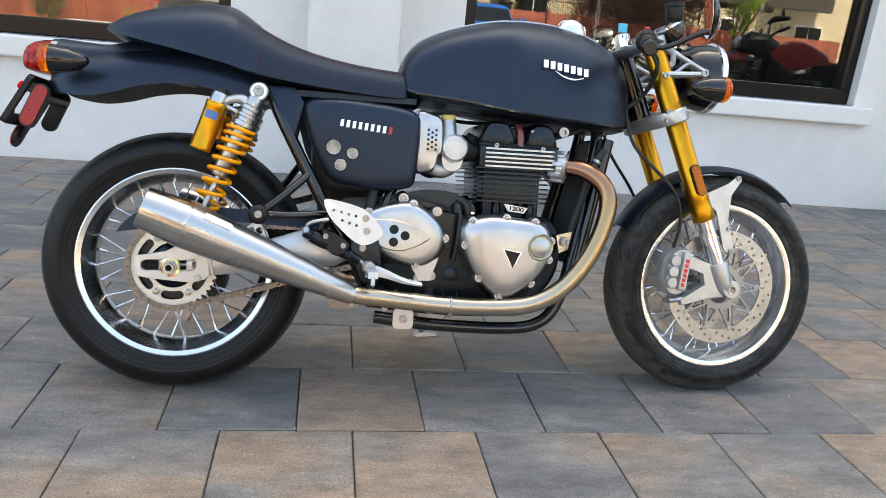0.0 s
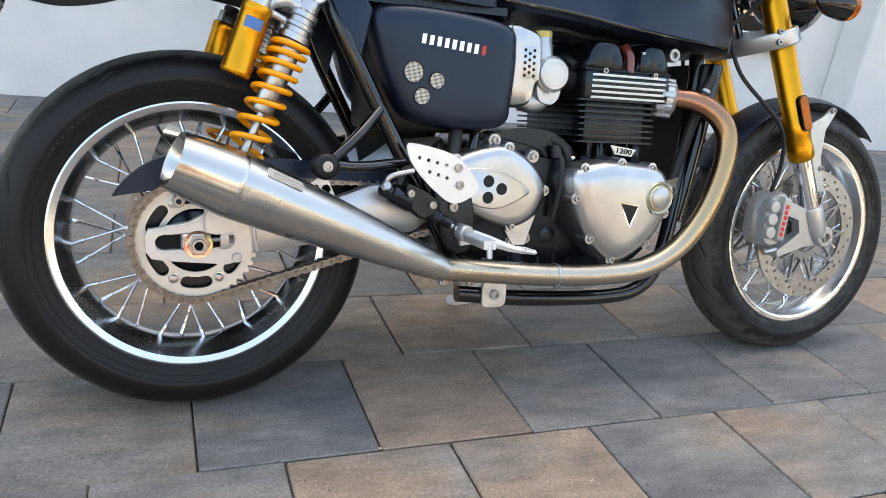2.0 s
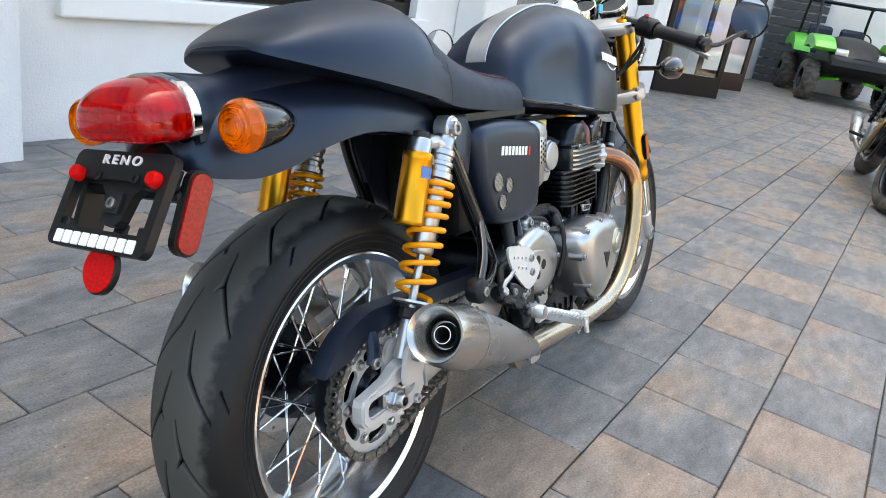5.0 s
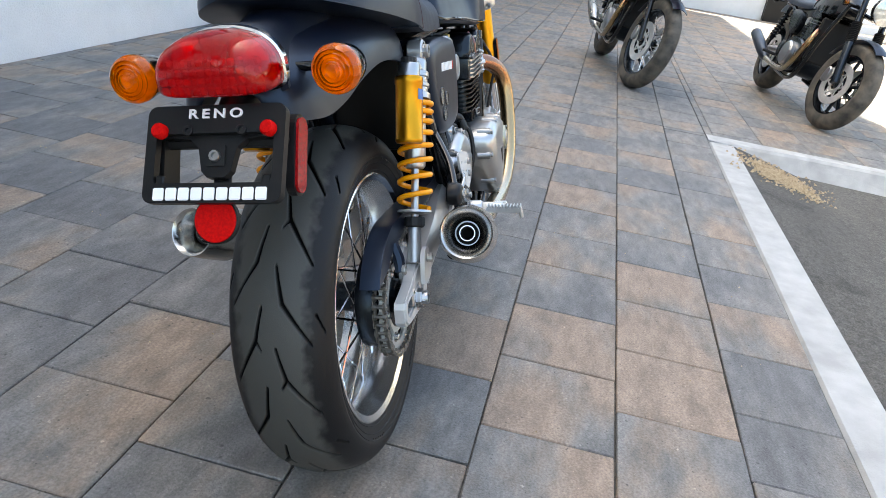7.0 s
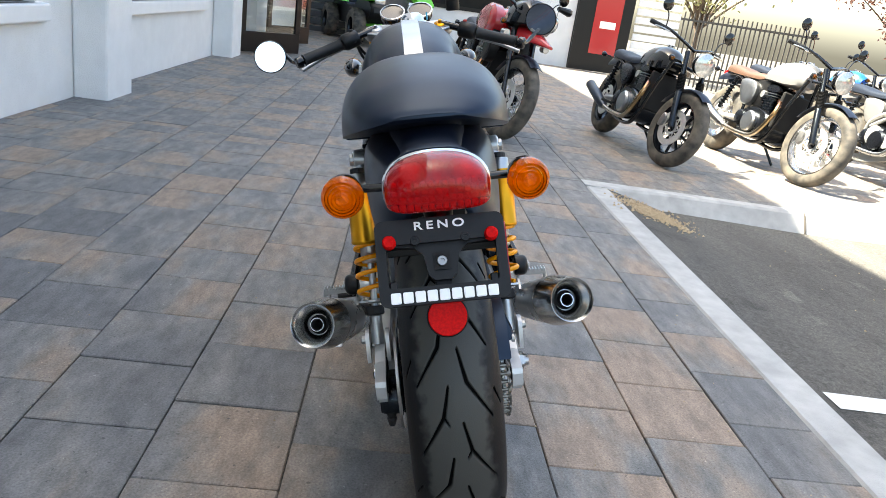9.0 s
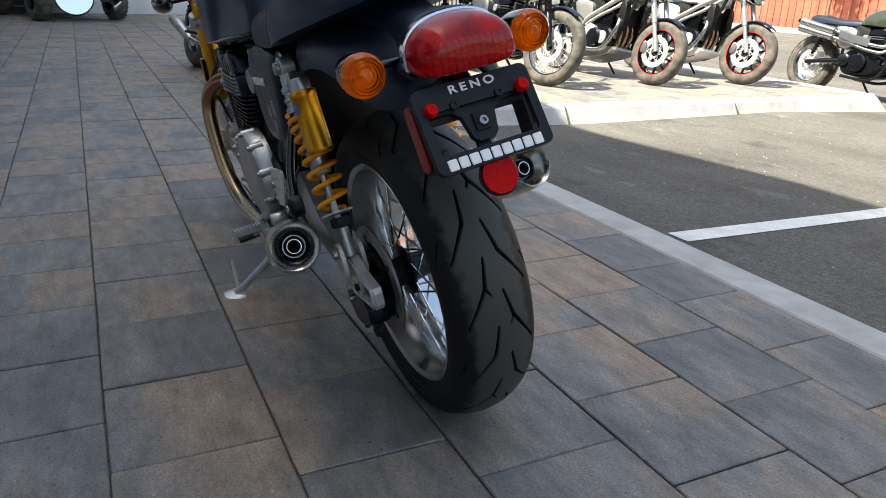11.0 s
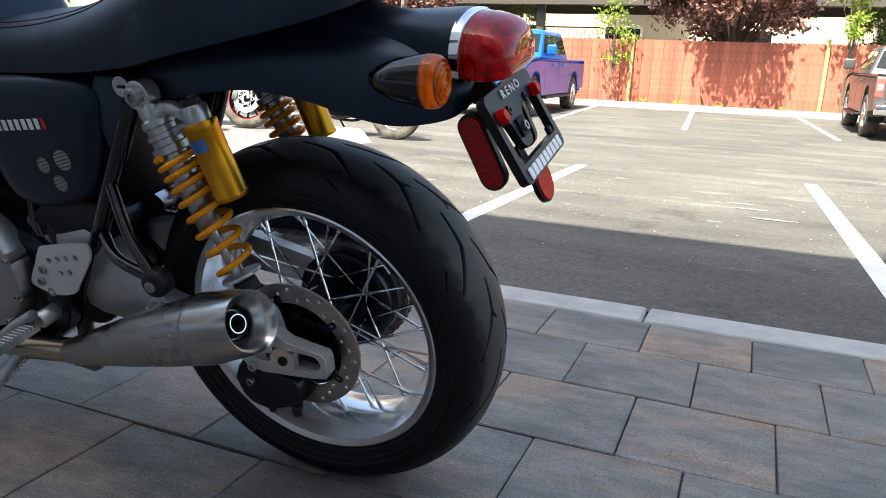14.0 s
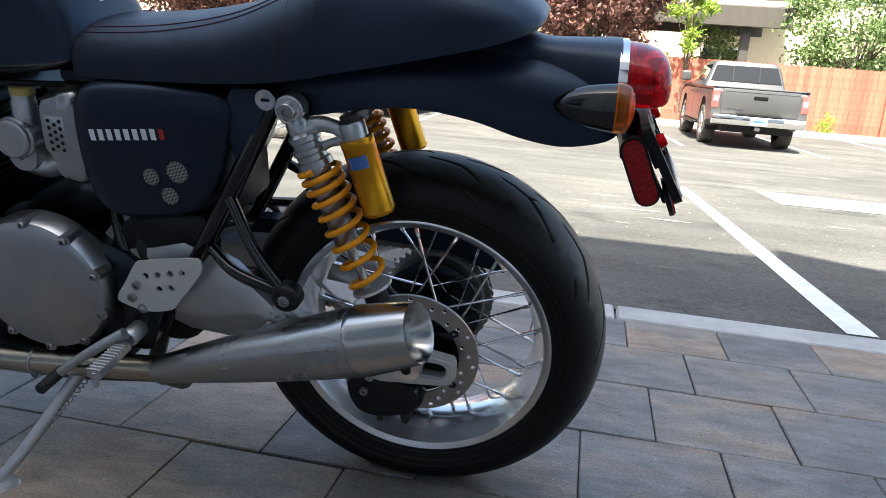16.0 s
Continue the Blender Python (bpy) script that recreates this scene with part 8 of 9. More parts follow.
    if touring:
        fpart("headlamp_fairing", loft([dome(x, w, zb, zt, 2.6, 18, 0.01) for x, zb, zt, w in ((wb - 0.42, 0.90, 1.02, 0.10), (wb - 0.28, 0.88, 1.10, 0.17), (wb - 0.12, 0.90, 1.12, 0.17), (wb - 0.02, 0.92, 1.05, 0.12), (wb + 0.06, 0.93, 0.99, 0.06))]), M_GLOSSBLK, "black headlamp fairing")
        fpart("beak", loft([dome(x, w, zb, zt, 2.4, 12, 0.006) for x, zb, zt, w in ((wb - 0.20, 0.80, 0.92, 0.10), (wb, 0.80, 0.90, 0.08), (wb + 0.16, 0.80, 0.85, 0.05), (wb + 0.26, 0.80, 0.815, 0.02))]), tank_mat, "red beak")
        for s in (-1, 1):
            fpart("headlamp", turned((wb - 0.02, s * 0.075, 0.985), (wb + 1, s * 0.12, 0.98), [(0, 0), (0.068, 0), (0.070, 0.03), (0.05, 0.055), (0, 0.065)], 20), M_LAMPGLASS, "clear round headlamp")
            fpart("fog_lamp", rod((wb - 0.16, s * 0.20, 0.80), (wb - 0.10, s * 0.20, 0.80), 0.03), M_LAMPGLASS, "small fog lamp")
            fpart("hand_guard", tube([(wb - 0.43, s * 0.40, 1.17), (wb - 0.30, s * 0.39, 1.16), (wb - 0.26, s * 0.26, 1.15)], [0.02, 0.035, 0.02], 8), M_BLKPLAST, "black hand guard")
            part("tank_fairing", pillow([(0.62, 0.88), (0.90, 1.02), (1.12, 0.98), (1.20, 0.86), (1.02, 0.72), (0.80, 0.76)], [(s * 0.12, 1), (s * 0.19, 1), (s * 0.215, 0.85), (s * 0.22, 0.5)], 4), tank_mat, b, "red tank fairing", True)
            part("radiator_shroud", pillow([(1.0, 0.76), (1.16, 0.84), (1.20, 0.62), (1.06, 0.56)], [(s * 0.10, 1), (s * 0.17, 1), (s * 0.18, 0.9)], 3), M_BLKPLAST, b, "", True)
        fpart("windscreen", loft([[(x0, y, z) for x0, y, z in ((wb - 0.06 + a_, -w, zz), (wb - 0.02 + a_, 0, zz), (wb - 0.06 + a_, w, zz), (wb - 0.064 + a_, w * 0.97, zz), (wb - 0.026 + a_, 0, zz), (wb - 0.064 + a_, -w * 0.97, zz))] for a_, w, zz in ((0.0, 0.15, 1.05), (-0.06, 0.17, 1.18), (-0.14, 0.16, 1.32), (-0.18, 0.10, 1.42))]), M_SCREEN, "clear windscreen")
    else:
        hl2 = fpart("headlamp", lathe([(0, -0.085), (0.05, -0.07), (0.085, -0.02), (0.09, 0.02), (0, 0.02)], 28, "x"), M_GLOSSBLK, "round black headlamp")
        hl2.matrix_basis = ST @ pose(wb - 0.09, 0, 0.865 + dz)
        part("lens", lathe([(0.092, 0.018), (0.092, 0.03), (0.082, 0.034), (0.05, 0.046), (0, 0.052)], 28, "x"), M_LAMPGLASS, hl2, "clear lamp glass", True)
        if naked:
            fpart("flyscreen", loft([dome(x, w, zb, zt, 2.5, 14) for x, zb, zt, w in ((wb - 0.22, 0.93 + dz, 1.07 + dz, 0.12), (wb - 0.10, 0.92 + dz, 1.06 + dz, 0.13), (wb + 0.0, 0.90 + dz, 0.98 + dz, 0.09))]), tank_mat, "painted flyscreen")
    for s in ((-1,) if pipe == "high" or touring else (-1, 1)):
        if pipe == "high":
            for q in (0, 1):
                ex = part("exhaust_pipe", tube([(0.86, s * 0.08, 0.60), (0.95, s * 0.14, 0.58 - 0.05 * q), (0.93, s * 0.185, 0.54 - 0.06 * q), (0.78, s * 0.20, 0.55 - 0.06 * q), (0.55, s * 0.20, 0.60 - 0.06 * q), (0.30, s * 0.195, 0.66 - 0.07 * q)], 0.019, 10), M_STEEL, b, "high steel exhaust pipe", True)
                part("silencer", rod((0.32, s * 0.195, 0.655 - 0.07 * q), (-0.16, s * 0.185, 0.73 - 0.07 * q), 0.038, 0.042), M_STEEL, b, "steel silencer", True)
            part("heat_shield", pillow([(0.40, 0.665), (0.78, 0.60), (0.78, 0.52), (0.40, 0.585)], [(s * 0.215, 1), (s * 0.235, 0.95)]), M_ALU, b)
        else:
            part("exhaust_pipe", tube([(0.86, s * 0.08, 0.60), (0.96, s * 0.13, 0.57), (1.00, s * 0.17, 0.48), (0.93, s * 0.185, 0.33), (0.82, s * 0.185, 0.25), (0.60, s * 0.19, 0.24), (0.35, s * 0.20, 0.26)], 0.020, 12), M_HEADER if not naked else M_STEEL, b, "steel exhaust pipe", True)
            part("silencer", turned((0.38, s * 0.20, 0.255), (-0.16, s * 0.21, 0.40), [(0.02, 0), (0.042, 0.06), (0.048, 0.30), (0.045, 0.54), (0.03, 0.56), (0.028, 0.50), (0, 0.50)], 20), pipe_mat, b, "silencer", True)
    ssd = part("side_stand", tube([(0.56, 0.13, 0.24), (0.60, 0.22, 0.13), (0.63, 0.28, 0.055)], 0.012, 8), M_ENGBLK, b, "side stand", True)
    b.matrix_world = m @ pose(0, 0, 0, lean, 0, 0)
    return b


def heading(rear, front, z=0.0):
    a = math.degrees(math.atan2(front[1] - rear[1], front[0] - rear[0]))
    return pose(rear[0], rear[1], z, 0, 0, a)


street_bike("red and black adventure motorcycle parked on the pavers", heading((6.14, 1.73), (4.66, 1.49), 0.0), wb=1.50, Rf=0.335, tank_mat=M_PAINT_RED, rim_mat=M_ENGBLK, fork="usd", touring=True, seat_z=0.86, tank_z=1.0, steer=14, lean=-9)
street_bike("black roadster motorcycle with twin exhausts on the pavers", heading((5.85, 0.31), (4.42, 0.19), 0.0), tank_mat=M_GLOSSBLK, rim_mat=M_ENGBLK, spoked=False, Rf=0.305, Rr=0.31, seat_z=0.765, tank_z=0.885, fork="gaiter", pipe_mat=M_SATIN, steer=14)
street_bike("silver motorcycle with a brown seat standing in the sun", heading((5.89, -0.85), (4.45, -1.0), -0.024), tank_mat=M_PAINT_SILVER, seat_mat=M_BROWNSEAT, fork="gaiter", steer=10)
street_bike("silver naked motorcycle with red striped wheels in the sun", heading((5.83, -2.06), (4.39, -2.15), -0.038), tank_mat=M_PAINT_SILVER, rim_mat=M_ENGBLK, spoked=False, stripe=M_PAINT_RED, fork="usd", naked=True, Rf=0.30, Rr=0.31, steer=8)
street_bike("white naked motorcycle with red striped wheels in the sun", heading((5.75, -3.10), (4.31, -3.22), -0.050), tank_mat=M_PAINT_WHITE, rim_mat=M_ENGBLK, spoked=False, stripe=M_PAINT_RED, fork="usd", naked=True, Rf=0.30, Rr=0.31, steer=8)
street_bike("olive green scrambler motorcycle with high pipes on the asphalt", heading((4.80, -4.80), (3.39, -4.74), -0.222), tank_mat=M_PAINT_OLIVE, rim_mat=M_RIM, pipe="high", fork="gaiter", Rf=0.315, Rr=0.31, knob=64, steer=6)
street_bike("bright blue motorcycle behind the row of machines", heading((8.6, -3.0), (7.2, -3.15), -0.06), tank_mat=M_PAINT_BLUE, fork="gaiter", knob=30, steer=8)
street_bike("dark motorcycle with spoked wheels behind the row", heading((8.1, -2.1), (6.7, -2.3), -0.045), tank_mat=M_PAINT_GREY, fork="gaiter", knob=30, steer=8)

# ---- side-by-side buggy ----
bg = thing("off_road_buggy", "lime green and black off-road buggy with knobby tyres", "buggy")
for x in (0, 1.9):
    for s in (-1, 1):
        w = simple_wheel(bg, "wheel", x, 0.33, 0.13, 0.17, M_ENGBLK, False, None, 26, s * 0.62, False)
part("body_tub", pillow([(-0.3, 0.45), (-0.2, 0.85), (0.5, 0.70), (1.3, 0.70), (1.6, 0.95), (2.3, 0.78), (2.35, 0.55), (1.9, 0.42), (0.4, 0.32)], [(-0.5, 0.96), (-0.45, 1), (0.45, 1), (0.5, 0.96)], 3), M_BLKPLAST, bg, "black plastic body tub", True)
part("bonnet", loft([dome(x, w, zb, zt, 2.6, 16) for x, zb, zt, w in ((1.35, 0.85, 1.08, 0.42), (1.7, 0.80, 1.04, 0.44), (2.1, 0.72, 0.92, 0.36), (2.32, 0.66, 0.78, 0.26))]), M_BLKPLAST, bg, "black bonnet", True)
for s in (-1, 1):
    part("fender", pillow([(1.45, 0.82), (1.6, 1.04), (2.0, 1.02), (2.3, 0.86), (2.1, 0.80), (1.8, 0.86)], [(s * 0.42, 1), (s * 0.72, 0.95), (s * 0.74, 0.9)], 3), M_PAINT_GREEN, bg, "lime green fender", True)
    part("fender", pillow([(-0.4, 0.80), (-0.1, 1.02), (0.35, 0.98), (0.6, 0.72), (0.2, 0.82)], [(s * 0.42, 1), (s * 0.70, 0.95)], 3), M_PAINT_GREEN, bg, "lime green fender", True)
    part("headlamp", box(2.18, 2.30, min(s * 0.22, s * 0.42), max(s * 0.22, s * 0.42), 0.76, 0.88, 0.02, 2), M_LAMPGLASS, bg, "clear headlamp", True)
    for z in (0.38, 0.52):
        part("wishbone", tube([(1.9, s * 0.22, z + 0.04), (1.9, s * 0.56, z - 0.03)], 0.022, 8), M_PAINT_GREEN, bg, "green wishbone", True)
        part("wishbone", tube([(2.15, s * 0.2, z + 0.04), (1.92, s * 0.56, z - 0.03)], 0.022, 8), M_PAINT_GREEN, bg, "green wishbone", True)
    part("roll_cage", tube([(1.45, s * 0.58, 0.85), (1.05, s * 0.56, 1.50), (0.90, s * 0.55, 1.60), (0.1, s * 0.54, 1.62), (-0.05, s * 0.54, 1.50), (-0.15, s * 0.56, 0.85)], 0.026, 10), M_ENGBLK, bg, "black roll cage", True)
    part("seat", pillow([(0.1, 0.55), (0.12, 1.15), (0.28, 1.15), (0.30, 0.70), (0.62, 0.72), (0.62, 0.55)], [(s * 0.08, 0.94), (s * 0.12, 1), (s * 0.42, 1), (s * 0.46, 0.94)], 3), M_VINYL, bg, "black bucket seat", True)
for x, z in ((0.95, 1.59), (0.1, 1.61)):
    part("roll_cage", rod((x, -0.55, z), (x, 0.55, z), 0.024), M_ENGBLK, bg)
part("steering_wheel", lathe([(0.155, -0.012), (0.17, 0), (0.155, 0.012), (0.145, 0), (0.155, -0.012)], 24, "x"), M_BLKPLAST, bg).matrix_basis = pose(0.95, 0.25, 1.02, 0, 25, 0)
bg.matrix_world = pose(15.0, 3.3, 0, 0, 0, 200)

# ---- pickups: local x ahead, origin on the ground below the rear axle ----
def pickup(label, m, paint, wb, W, bed_z, roof_z, chrome_front, scoop):
    t = thing("pickup_truck", label, "pickup truck")
    R_ = 0.40
    for x in (0, wb):
        for s in (-1, 1):
            w = part("wheel", lathe([(0.05, s * 0.11), (0.15, s * 0.10), (0.24, s * 0.12), (0.255, s * 0.13), (0.25, s * 0.10), (0.25, -s * 0.12)], 28), M_RIM, t, "alloy wheel", True)
            w.matrix_basis = pose(x, s * (W / 2 - 0.13), R_)
            part("tyre", lathe([(0.25, -0.12), (0.33, -0.14), (0.385, -0.125), (R_, -0.08), (R_, 0.08), (0.385, 0.125), (0.33, 0.14), (0.25, 0.12)], 40), M_TYRE2, w, "black tyre", True)
            for k in range(6):
                a = k * math.pi / 3
                part("wheel_spoke", rod((0.04 * math.cos(a), s * 0.105, 0.04 * math.sin(a)), (0.24 * math.cos(a), s * 0.115, 0.24 * math.sin(a)), 0.026, 0.022, 6), M_RIM, w)
    def arc(cx, r):
        return [(cx + r * math.cos(radians(a)), R_ + r * math.sin(radians(a))) for a in range(0, 181, 15)][::-1]
    L0, L1 = -1.12, wb + 0.98
    hood = bed_z + 0.02
    prof = [(L0, 0.55), (L0, bed_z - 0.02), (L0 + 0.03, bed_z)] + [(wb - 0.9, bed_z + 0.02), (wb - 0.35, hood + 0.02), (wb + 0.45, hood - 0.03), (L1 - 0.12, hood - 0.16), (L1, hood - 0.42), (L1, 0.50), (wb + 0.52, 0.46)]
    prof += arc(wb, 0.50)[::-1] + [(wb - 0.52, 0.44), (0.54, 0.44)] + arc(0, 0.50)[::-1] + [(-0.52, 0.50)]
    h = W / 2
    body = part("body", loft(
                [[(x, y, z) for x, z in prof] for y in (-h, -h + 0.001, h - 0.001, h)]), paint, t, "painted pickup body")
    bmq = bmesh.new()
    bmq.from_mesh(body.data)
    bmesh.ops.bevel(bmq, geom=[e for e in bmq.edges if e.is_manifold and e.calc_face_angle(0) > 0.8 and abs(abs(e.verts[0].co.y) - h) < 0.01 and min(e.verts[0].co.z, e.verts[1].co.z) > 0.7], offset=0.07, segments=3, affect="EDGES")
    bmq.to_mesh(body.data)
    bmq.free()
    body.data.polygons.foreach_set("use_smooth", [True] * len(body.data.polygons))
    body.data.set_sharp_from_angle(angle=radians(30))
    part("underside", box(L0 + 0.1, L1 - 0.2, -h + 0.25, h - 0.25, 0.32, 0.56), M_BLKPLAST, t)
    for x in (0, wb):
        part("wheel_arch", box(x - 0.47, x + 0.47, -h + 0.04, h - 0.04, 0.30, 0.90), M_BLKPLAST, t)
    # cab
    c0, c1 = 0.55, wb - 0.42
    def ring(x0, x1, w, z, r=0.08):
        return [(x, y, z) for x, y in rounded(x0, x1, -w, w, r, 4)]
    zz = roof_z - bed_z
    cab = part("cab", loft([ring(c0, c1, h - 0.05, bed_z), ring(c0 + 0.03, c1 - 0.10, h - 0.07, bed_z + 0.12 * zz), ring(c0 + 0.18, c1 - 0.72, h - 0.22, bed_z + 0.88 * zz), ring(c0 + 0.22, c1 - 0.82, h - 0.26, bed_z + 0.97 * zz), ring(c0 + 0.35, c1 - 1.0, h - 0.36, roof_z)]), paint, t, "cab with tinted windows", True)
    def quad(pts, name, mt, off):
        bm = bmesh.new()
        vs = [bm.verts.new(p) for p in pts]
        f = bm.faces.new(vs)
        r = bmesh.ops.extrude_face_region(bm, geom=[f])
        bmesh.ops.translate(bm, vec=off, verts=[g_ for g_ in r["geom"] if isinstance(g_, bmesh.types.BMVert)])
        bmesh.ops.recalc_face_normals(bm, faces=bm.faces)
        return part(name, bm, mt, cab, "tinted window")
    def cab_at(f, x_side, y_side):
        """Corner of the cab skin at height fraction f."""
        g0 = (f - 0.12) / 0.76
        x = (c0 + 0.03 + 0.15 * g0) if x_side < 0 else (c1 - 0.10 - 0.62 * g0)
        return Vector((x, y_side * (h - 0.07 - 0.15 * g0), bed_z + f * zz))
    lo, hi = 0.22, 0.82
    inset = Vector((0, 0.07, 0))
    quad([cab_at(lo, 1, -1) + inset, cab_at(lo, 1, 1) - inset, cab_at(hi, 1, 1) - inset * 0.8, cab_at(hi, 1, -1) + inset * 0.8], "windscreen", M_AUTOGLASS, (0.012, 0, 0.01))
    quad([cab_at(lo, -1, -1) + inset, cab_at(lo, -1, 1) - inset, cab_at(hi, -1, 1) - inset * 0.8, cab_at(hi, -1, -1) + inset * 0.8], "rear_window", M_AUTOGLASS, (-0.012, 0, 0.004))
    for y in (-0.27, 0.27):
        p0, p1 = cab_at(lo, -1, 0), cab_at(hi, -1, 0)
        part("window_bar", box(-0.012, 0.012, -0.012, 0.012, 0, (p1 - p0).length), M_BLKPLAST, cab).matrix_basis = along((p0.x - 0.012, y, p0.z), (p1.x - 0.012, y, p1.z))
    for s in (-1, 1):
        for f0, f1 in ((0.06, 0.46), (0.51, 0.93)):
            a0, a1 = cab_at(lo, -1, s), cab_at(lo, 1, s)
            b0, b1 = cab_at(hi, -1, s), cab_at(hi, 1, s)
            quad([a0.lerp(a1, f0), a0.lerp(a1, f1), b0.lerp(b1, f1), b0.lerp(b1, f0)], "side_window", M_AUTOGLASS, (0, s * 0.012, 0.003))
        dr = part("door_handle", box(1.0, 1.2, min(s * h, s * (h + 0.03)), max(s * h, s * (h + 0.03)), bed_z - 0.14, bed_z - 0.10, 0.01), paint, t)
        part("door_handle", box(2.0, 2.2, min(s * h, s * (h + 0.03)), max(s * h, s * (h + 0.03)), bed_z - 0.14, bed_z - 0.10, 0.01), paint, t)
        for x in (0.62, 1.62, wb - 0.75):
            part("door_gap", box(x - 0.004, x + 0.004, min(s * (h - 0.01), s * (h + 0.002)), max(s * (h - 0.01), s * (h + 0.002)), 0.55, bed_z - 0.02), M_HOLE, t)
        part("mirror", box(c1 - 0.35, c1 - 0.22, min(s * (h + 0.02), s * (h + 0.24)), max(s * (h + 0.02), s * (h + 0.24)), bed_z + 0.10, bed_z + 0.32, 0.03, 3), paint, t, "door mirror", True)
        part("side_step", box(0.6, wb - 0.6, min(s * (h - 0.05), s * (h + 0.10)), max(s * (h - 0.05), s * (h + 0.10)), 0.36, 0.42, 0.02), M_BLKPLAST, t)
        part("tail_lamp", box(L0 - 0.012, L0 + 0.08, min(s * (h - 0.13), s * (h + 0.004)), max(s * (h - 0.13), s * (h + 0.004)), bed_z - 0.40, bed_z - 0.06, 0.015, 2), M_TAILLAMP, t, "tail lamp, its red paled by painted sun glare", True)
        part("reversing_lens", box(L0 - 0.020, L0 + 0.03, min(s * (h - 0.118), s * (h - 0.012)), max(s * (h - 0.118), s * (h - 0.012)), bed_z - 0.29, bed_z - 0.17, 0.01, 2), M_LAMPGLASS, t, "clear reversing lamp lens", True)
        part("headlamp", box(L1 - 0.20, L1 - 0.02, min(s * (h - 0.42), s * (h - 0.02)), max(s * (h - 0.42), s * (h - 0.02)), hood - 0.44, hood - 0.24, 0.03, 2), M_AUTOGLASS if scoop else M_LAMPGLASS, t, "glazed headlamp", True)
        part("fog_lamp", box(L1 + 0.02, L1 + 0.07, min(s * (h - 0.30), s * (h - 0.20)), max(s * (h - 0.30), s * (h - 0.20)), 0.58, 0.70, 0.01), M_LAMPGLASS, t)
        if scoop:
            part("bonnet_stripe", box(wb - 0.30, L1 - 0.28, min(s * 0.10, s * 0.45), max(s * 0.10, s * 0.45), hood - 0.02, hood + 0.012, 0.004), M_GLOSSBLK, t, "black bonnet stripe").matrix_basis = pose(0, 0, 0.0, 0, 4.0, 0) @ pose(-0.12, 0, wb * math.sin(radians(4.0)) + 0.02)
    part("bonnet", box(wb - 0.35, L1 - 0.25, -h + 0.22, h - 0.22, hood - 0.10, hood + 0.06, 0.05, 3), paint, t, "raised bonnet", True).matrix_basis = pose(wb, 0, hood) @ pose(0, 0, 0, 0, 4, 0) @ pose(-wb, 0, -hood)
    gr = part("grille", box(L1 - 0.10, L1 + 0.015, -h + 0.40, h - 0.40, hood - 0.52, hood - 0.22, 0.03, 2), paint if scoop else M_CHROME, t, "grille surround", True)
    part("grille_mesh", box(L1 + 0.012, L1 + 0.022, -h + 0.47, h - 0.47, hood - 0.48, hood - 0.26, 0.002), M_HOLE, gr)
    for k in range(5):
        part("grille_bar", box(L1 + 0.018, L1 + 0.034, -h + 0.47, h - 0.47, hood - 0.465 + 0.042 * k, hood - 0.45 + 0.042 * k, 0.003), paint if scoop else M_CHROME, gr)
    if scoop:
        for s in (-1, 1):
            part("grille_eyelet", tube([(L1 + 0.030, s * 0.34, hood - 0.37), (L1 + 0.034, s * 0.40, hood - 0.29), (L1 + 0.030, s * 0.52, hood - 0.28), (L1 + 0.026, s * 0.57, hood - 0.37), (L1 + 0.030, s * 0.52, hood - 0.46), (L1 + 0.034, s * 0.40, hood - 0.45), (L1 + 0.030, s * 0.34, hood - 0.37)], 0.016, 8), M_LAMPGLASS, gr, "pale grille surround", True)
            part("lamp_strip", box(L1 - 0.030, L1 - 0.012, min(s * (h - 0.40), s * (h - 0.08)), max(s * (h - 0.40), s * (h - 0.08)), hood - 0.305, hood - 0.285, 0.003), M_LAMPGLASS, t, "clear lamp strip")
        part("maker_bar", box(L1 + 0.030, L1 + 0.044, -0.24, 0.24, hood - 0.395, hood - 0.345, 0.004), M_GLOSSBLK, gr, "dark bar across the grille")
    part("front_bumper", box(L1 - 0.15, L1 + 0.10, -h + 0.02, h - 0.02, 0.46, 0.80, 0.06, 3), paint if scoop else M_CHROME, t, "front bumper", True)
    part("air_intake", box(L1 + 0.09, L1 + 0.106, -0.6, 0.6, 0.56, 0.64, 0.002), M_HOLE, t)
    part("rear_bumper", box(L0 - 0.16, L0 + 0.10, -h + 0.02, h - 0.02, 0.46, 0.66, 0.04, 2), M_CHROME, t, "chrome rear bumper", True)
    tg = part("tailgate", box(L0 - 0.02, L0 + 0.04, -h + 0.17, h - 0.17, 0.68, bed_z - 0.02, 0.015, 2), paint, t, "painted tailgate", True)
    part("tailgate_handle", box(L0 - 0.035, L0 - 0.012, -0.13, 0.13, bed_z - 0.20, bed_z - 0.13, 0.01), M_BLKPLAST, tg)
    for k in range(6):
        part("badge_bar", box(L0 - 0.026, L0 - 0.016, 0.30 + 0.055 * k, 0.345 + 0.055 * k, 0.75, 0.785), M_CHROME, tg, "small chrome bar")
    part("bumper_step", box(L0 - 0.165, L0 - 0.02, -0.42, 0.42, 0.655, 0.668), M_BLKPLAST, t, "black step pad")
    part("tow_hitch", box(L0 - 0.12, L0 + 0.05, -0.05, 0.05, 0.38, 0.45, 0.008), M_STEEL, t)
    part("tailgate_crease", box(L0 - 0.026, L0 - 0.015, -h + 0.20, h - 0.20, bed_z - 0.075, bed_z - 0.062, 0.003), paint, tg)
    part("number_plate", box(L0 - 0.172, L0 - 0.158, -0.16, 0.16, 0.49, 0.63, 0.003), M_PAINT_WHITE, t, "white plate with blue bars")
    part("plate_bar", box(L0 - 0.176, L0 - 0.170, -0.11, 0.11, 0.54, 0.585), M_BLUE, t)
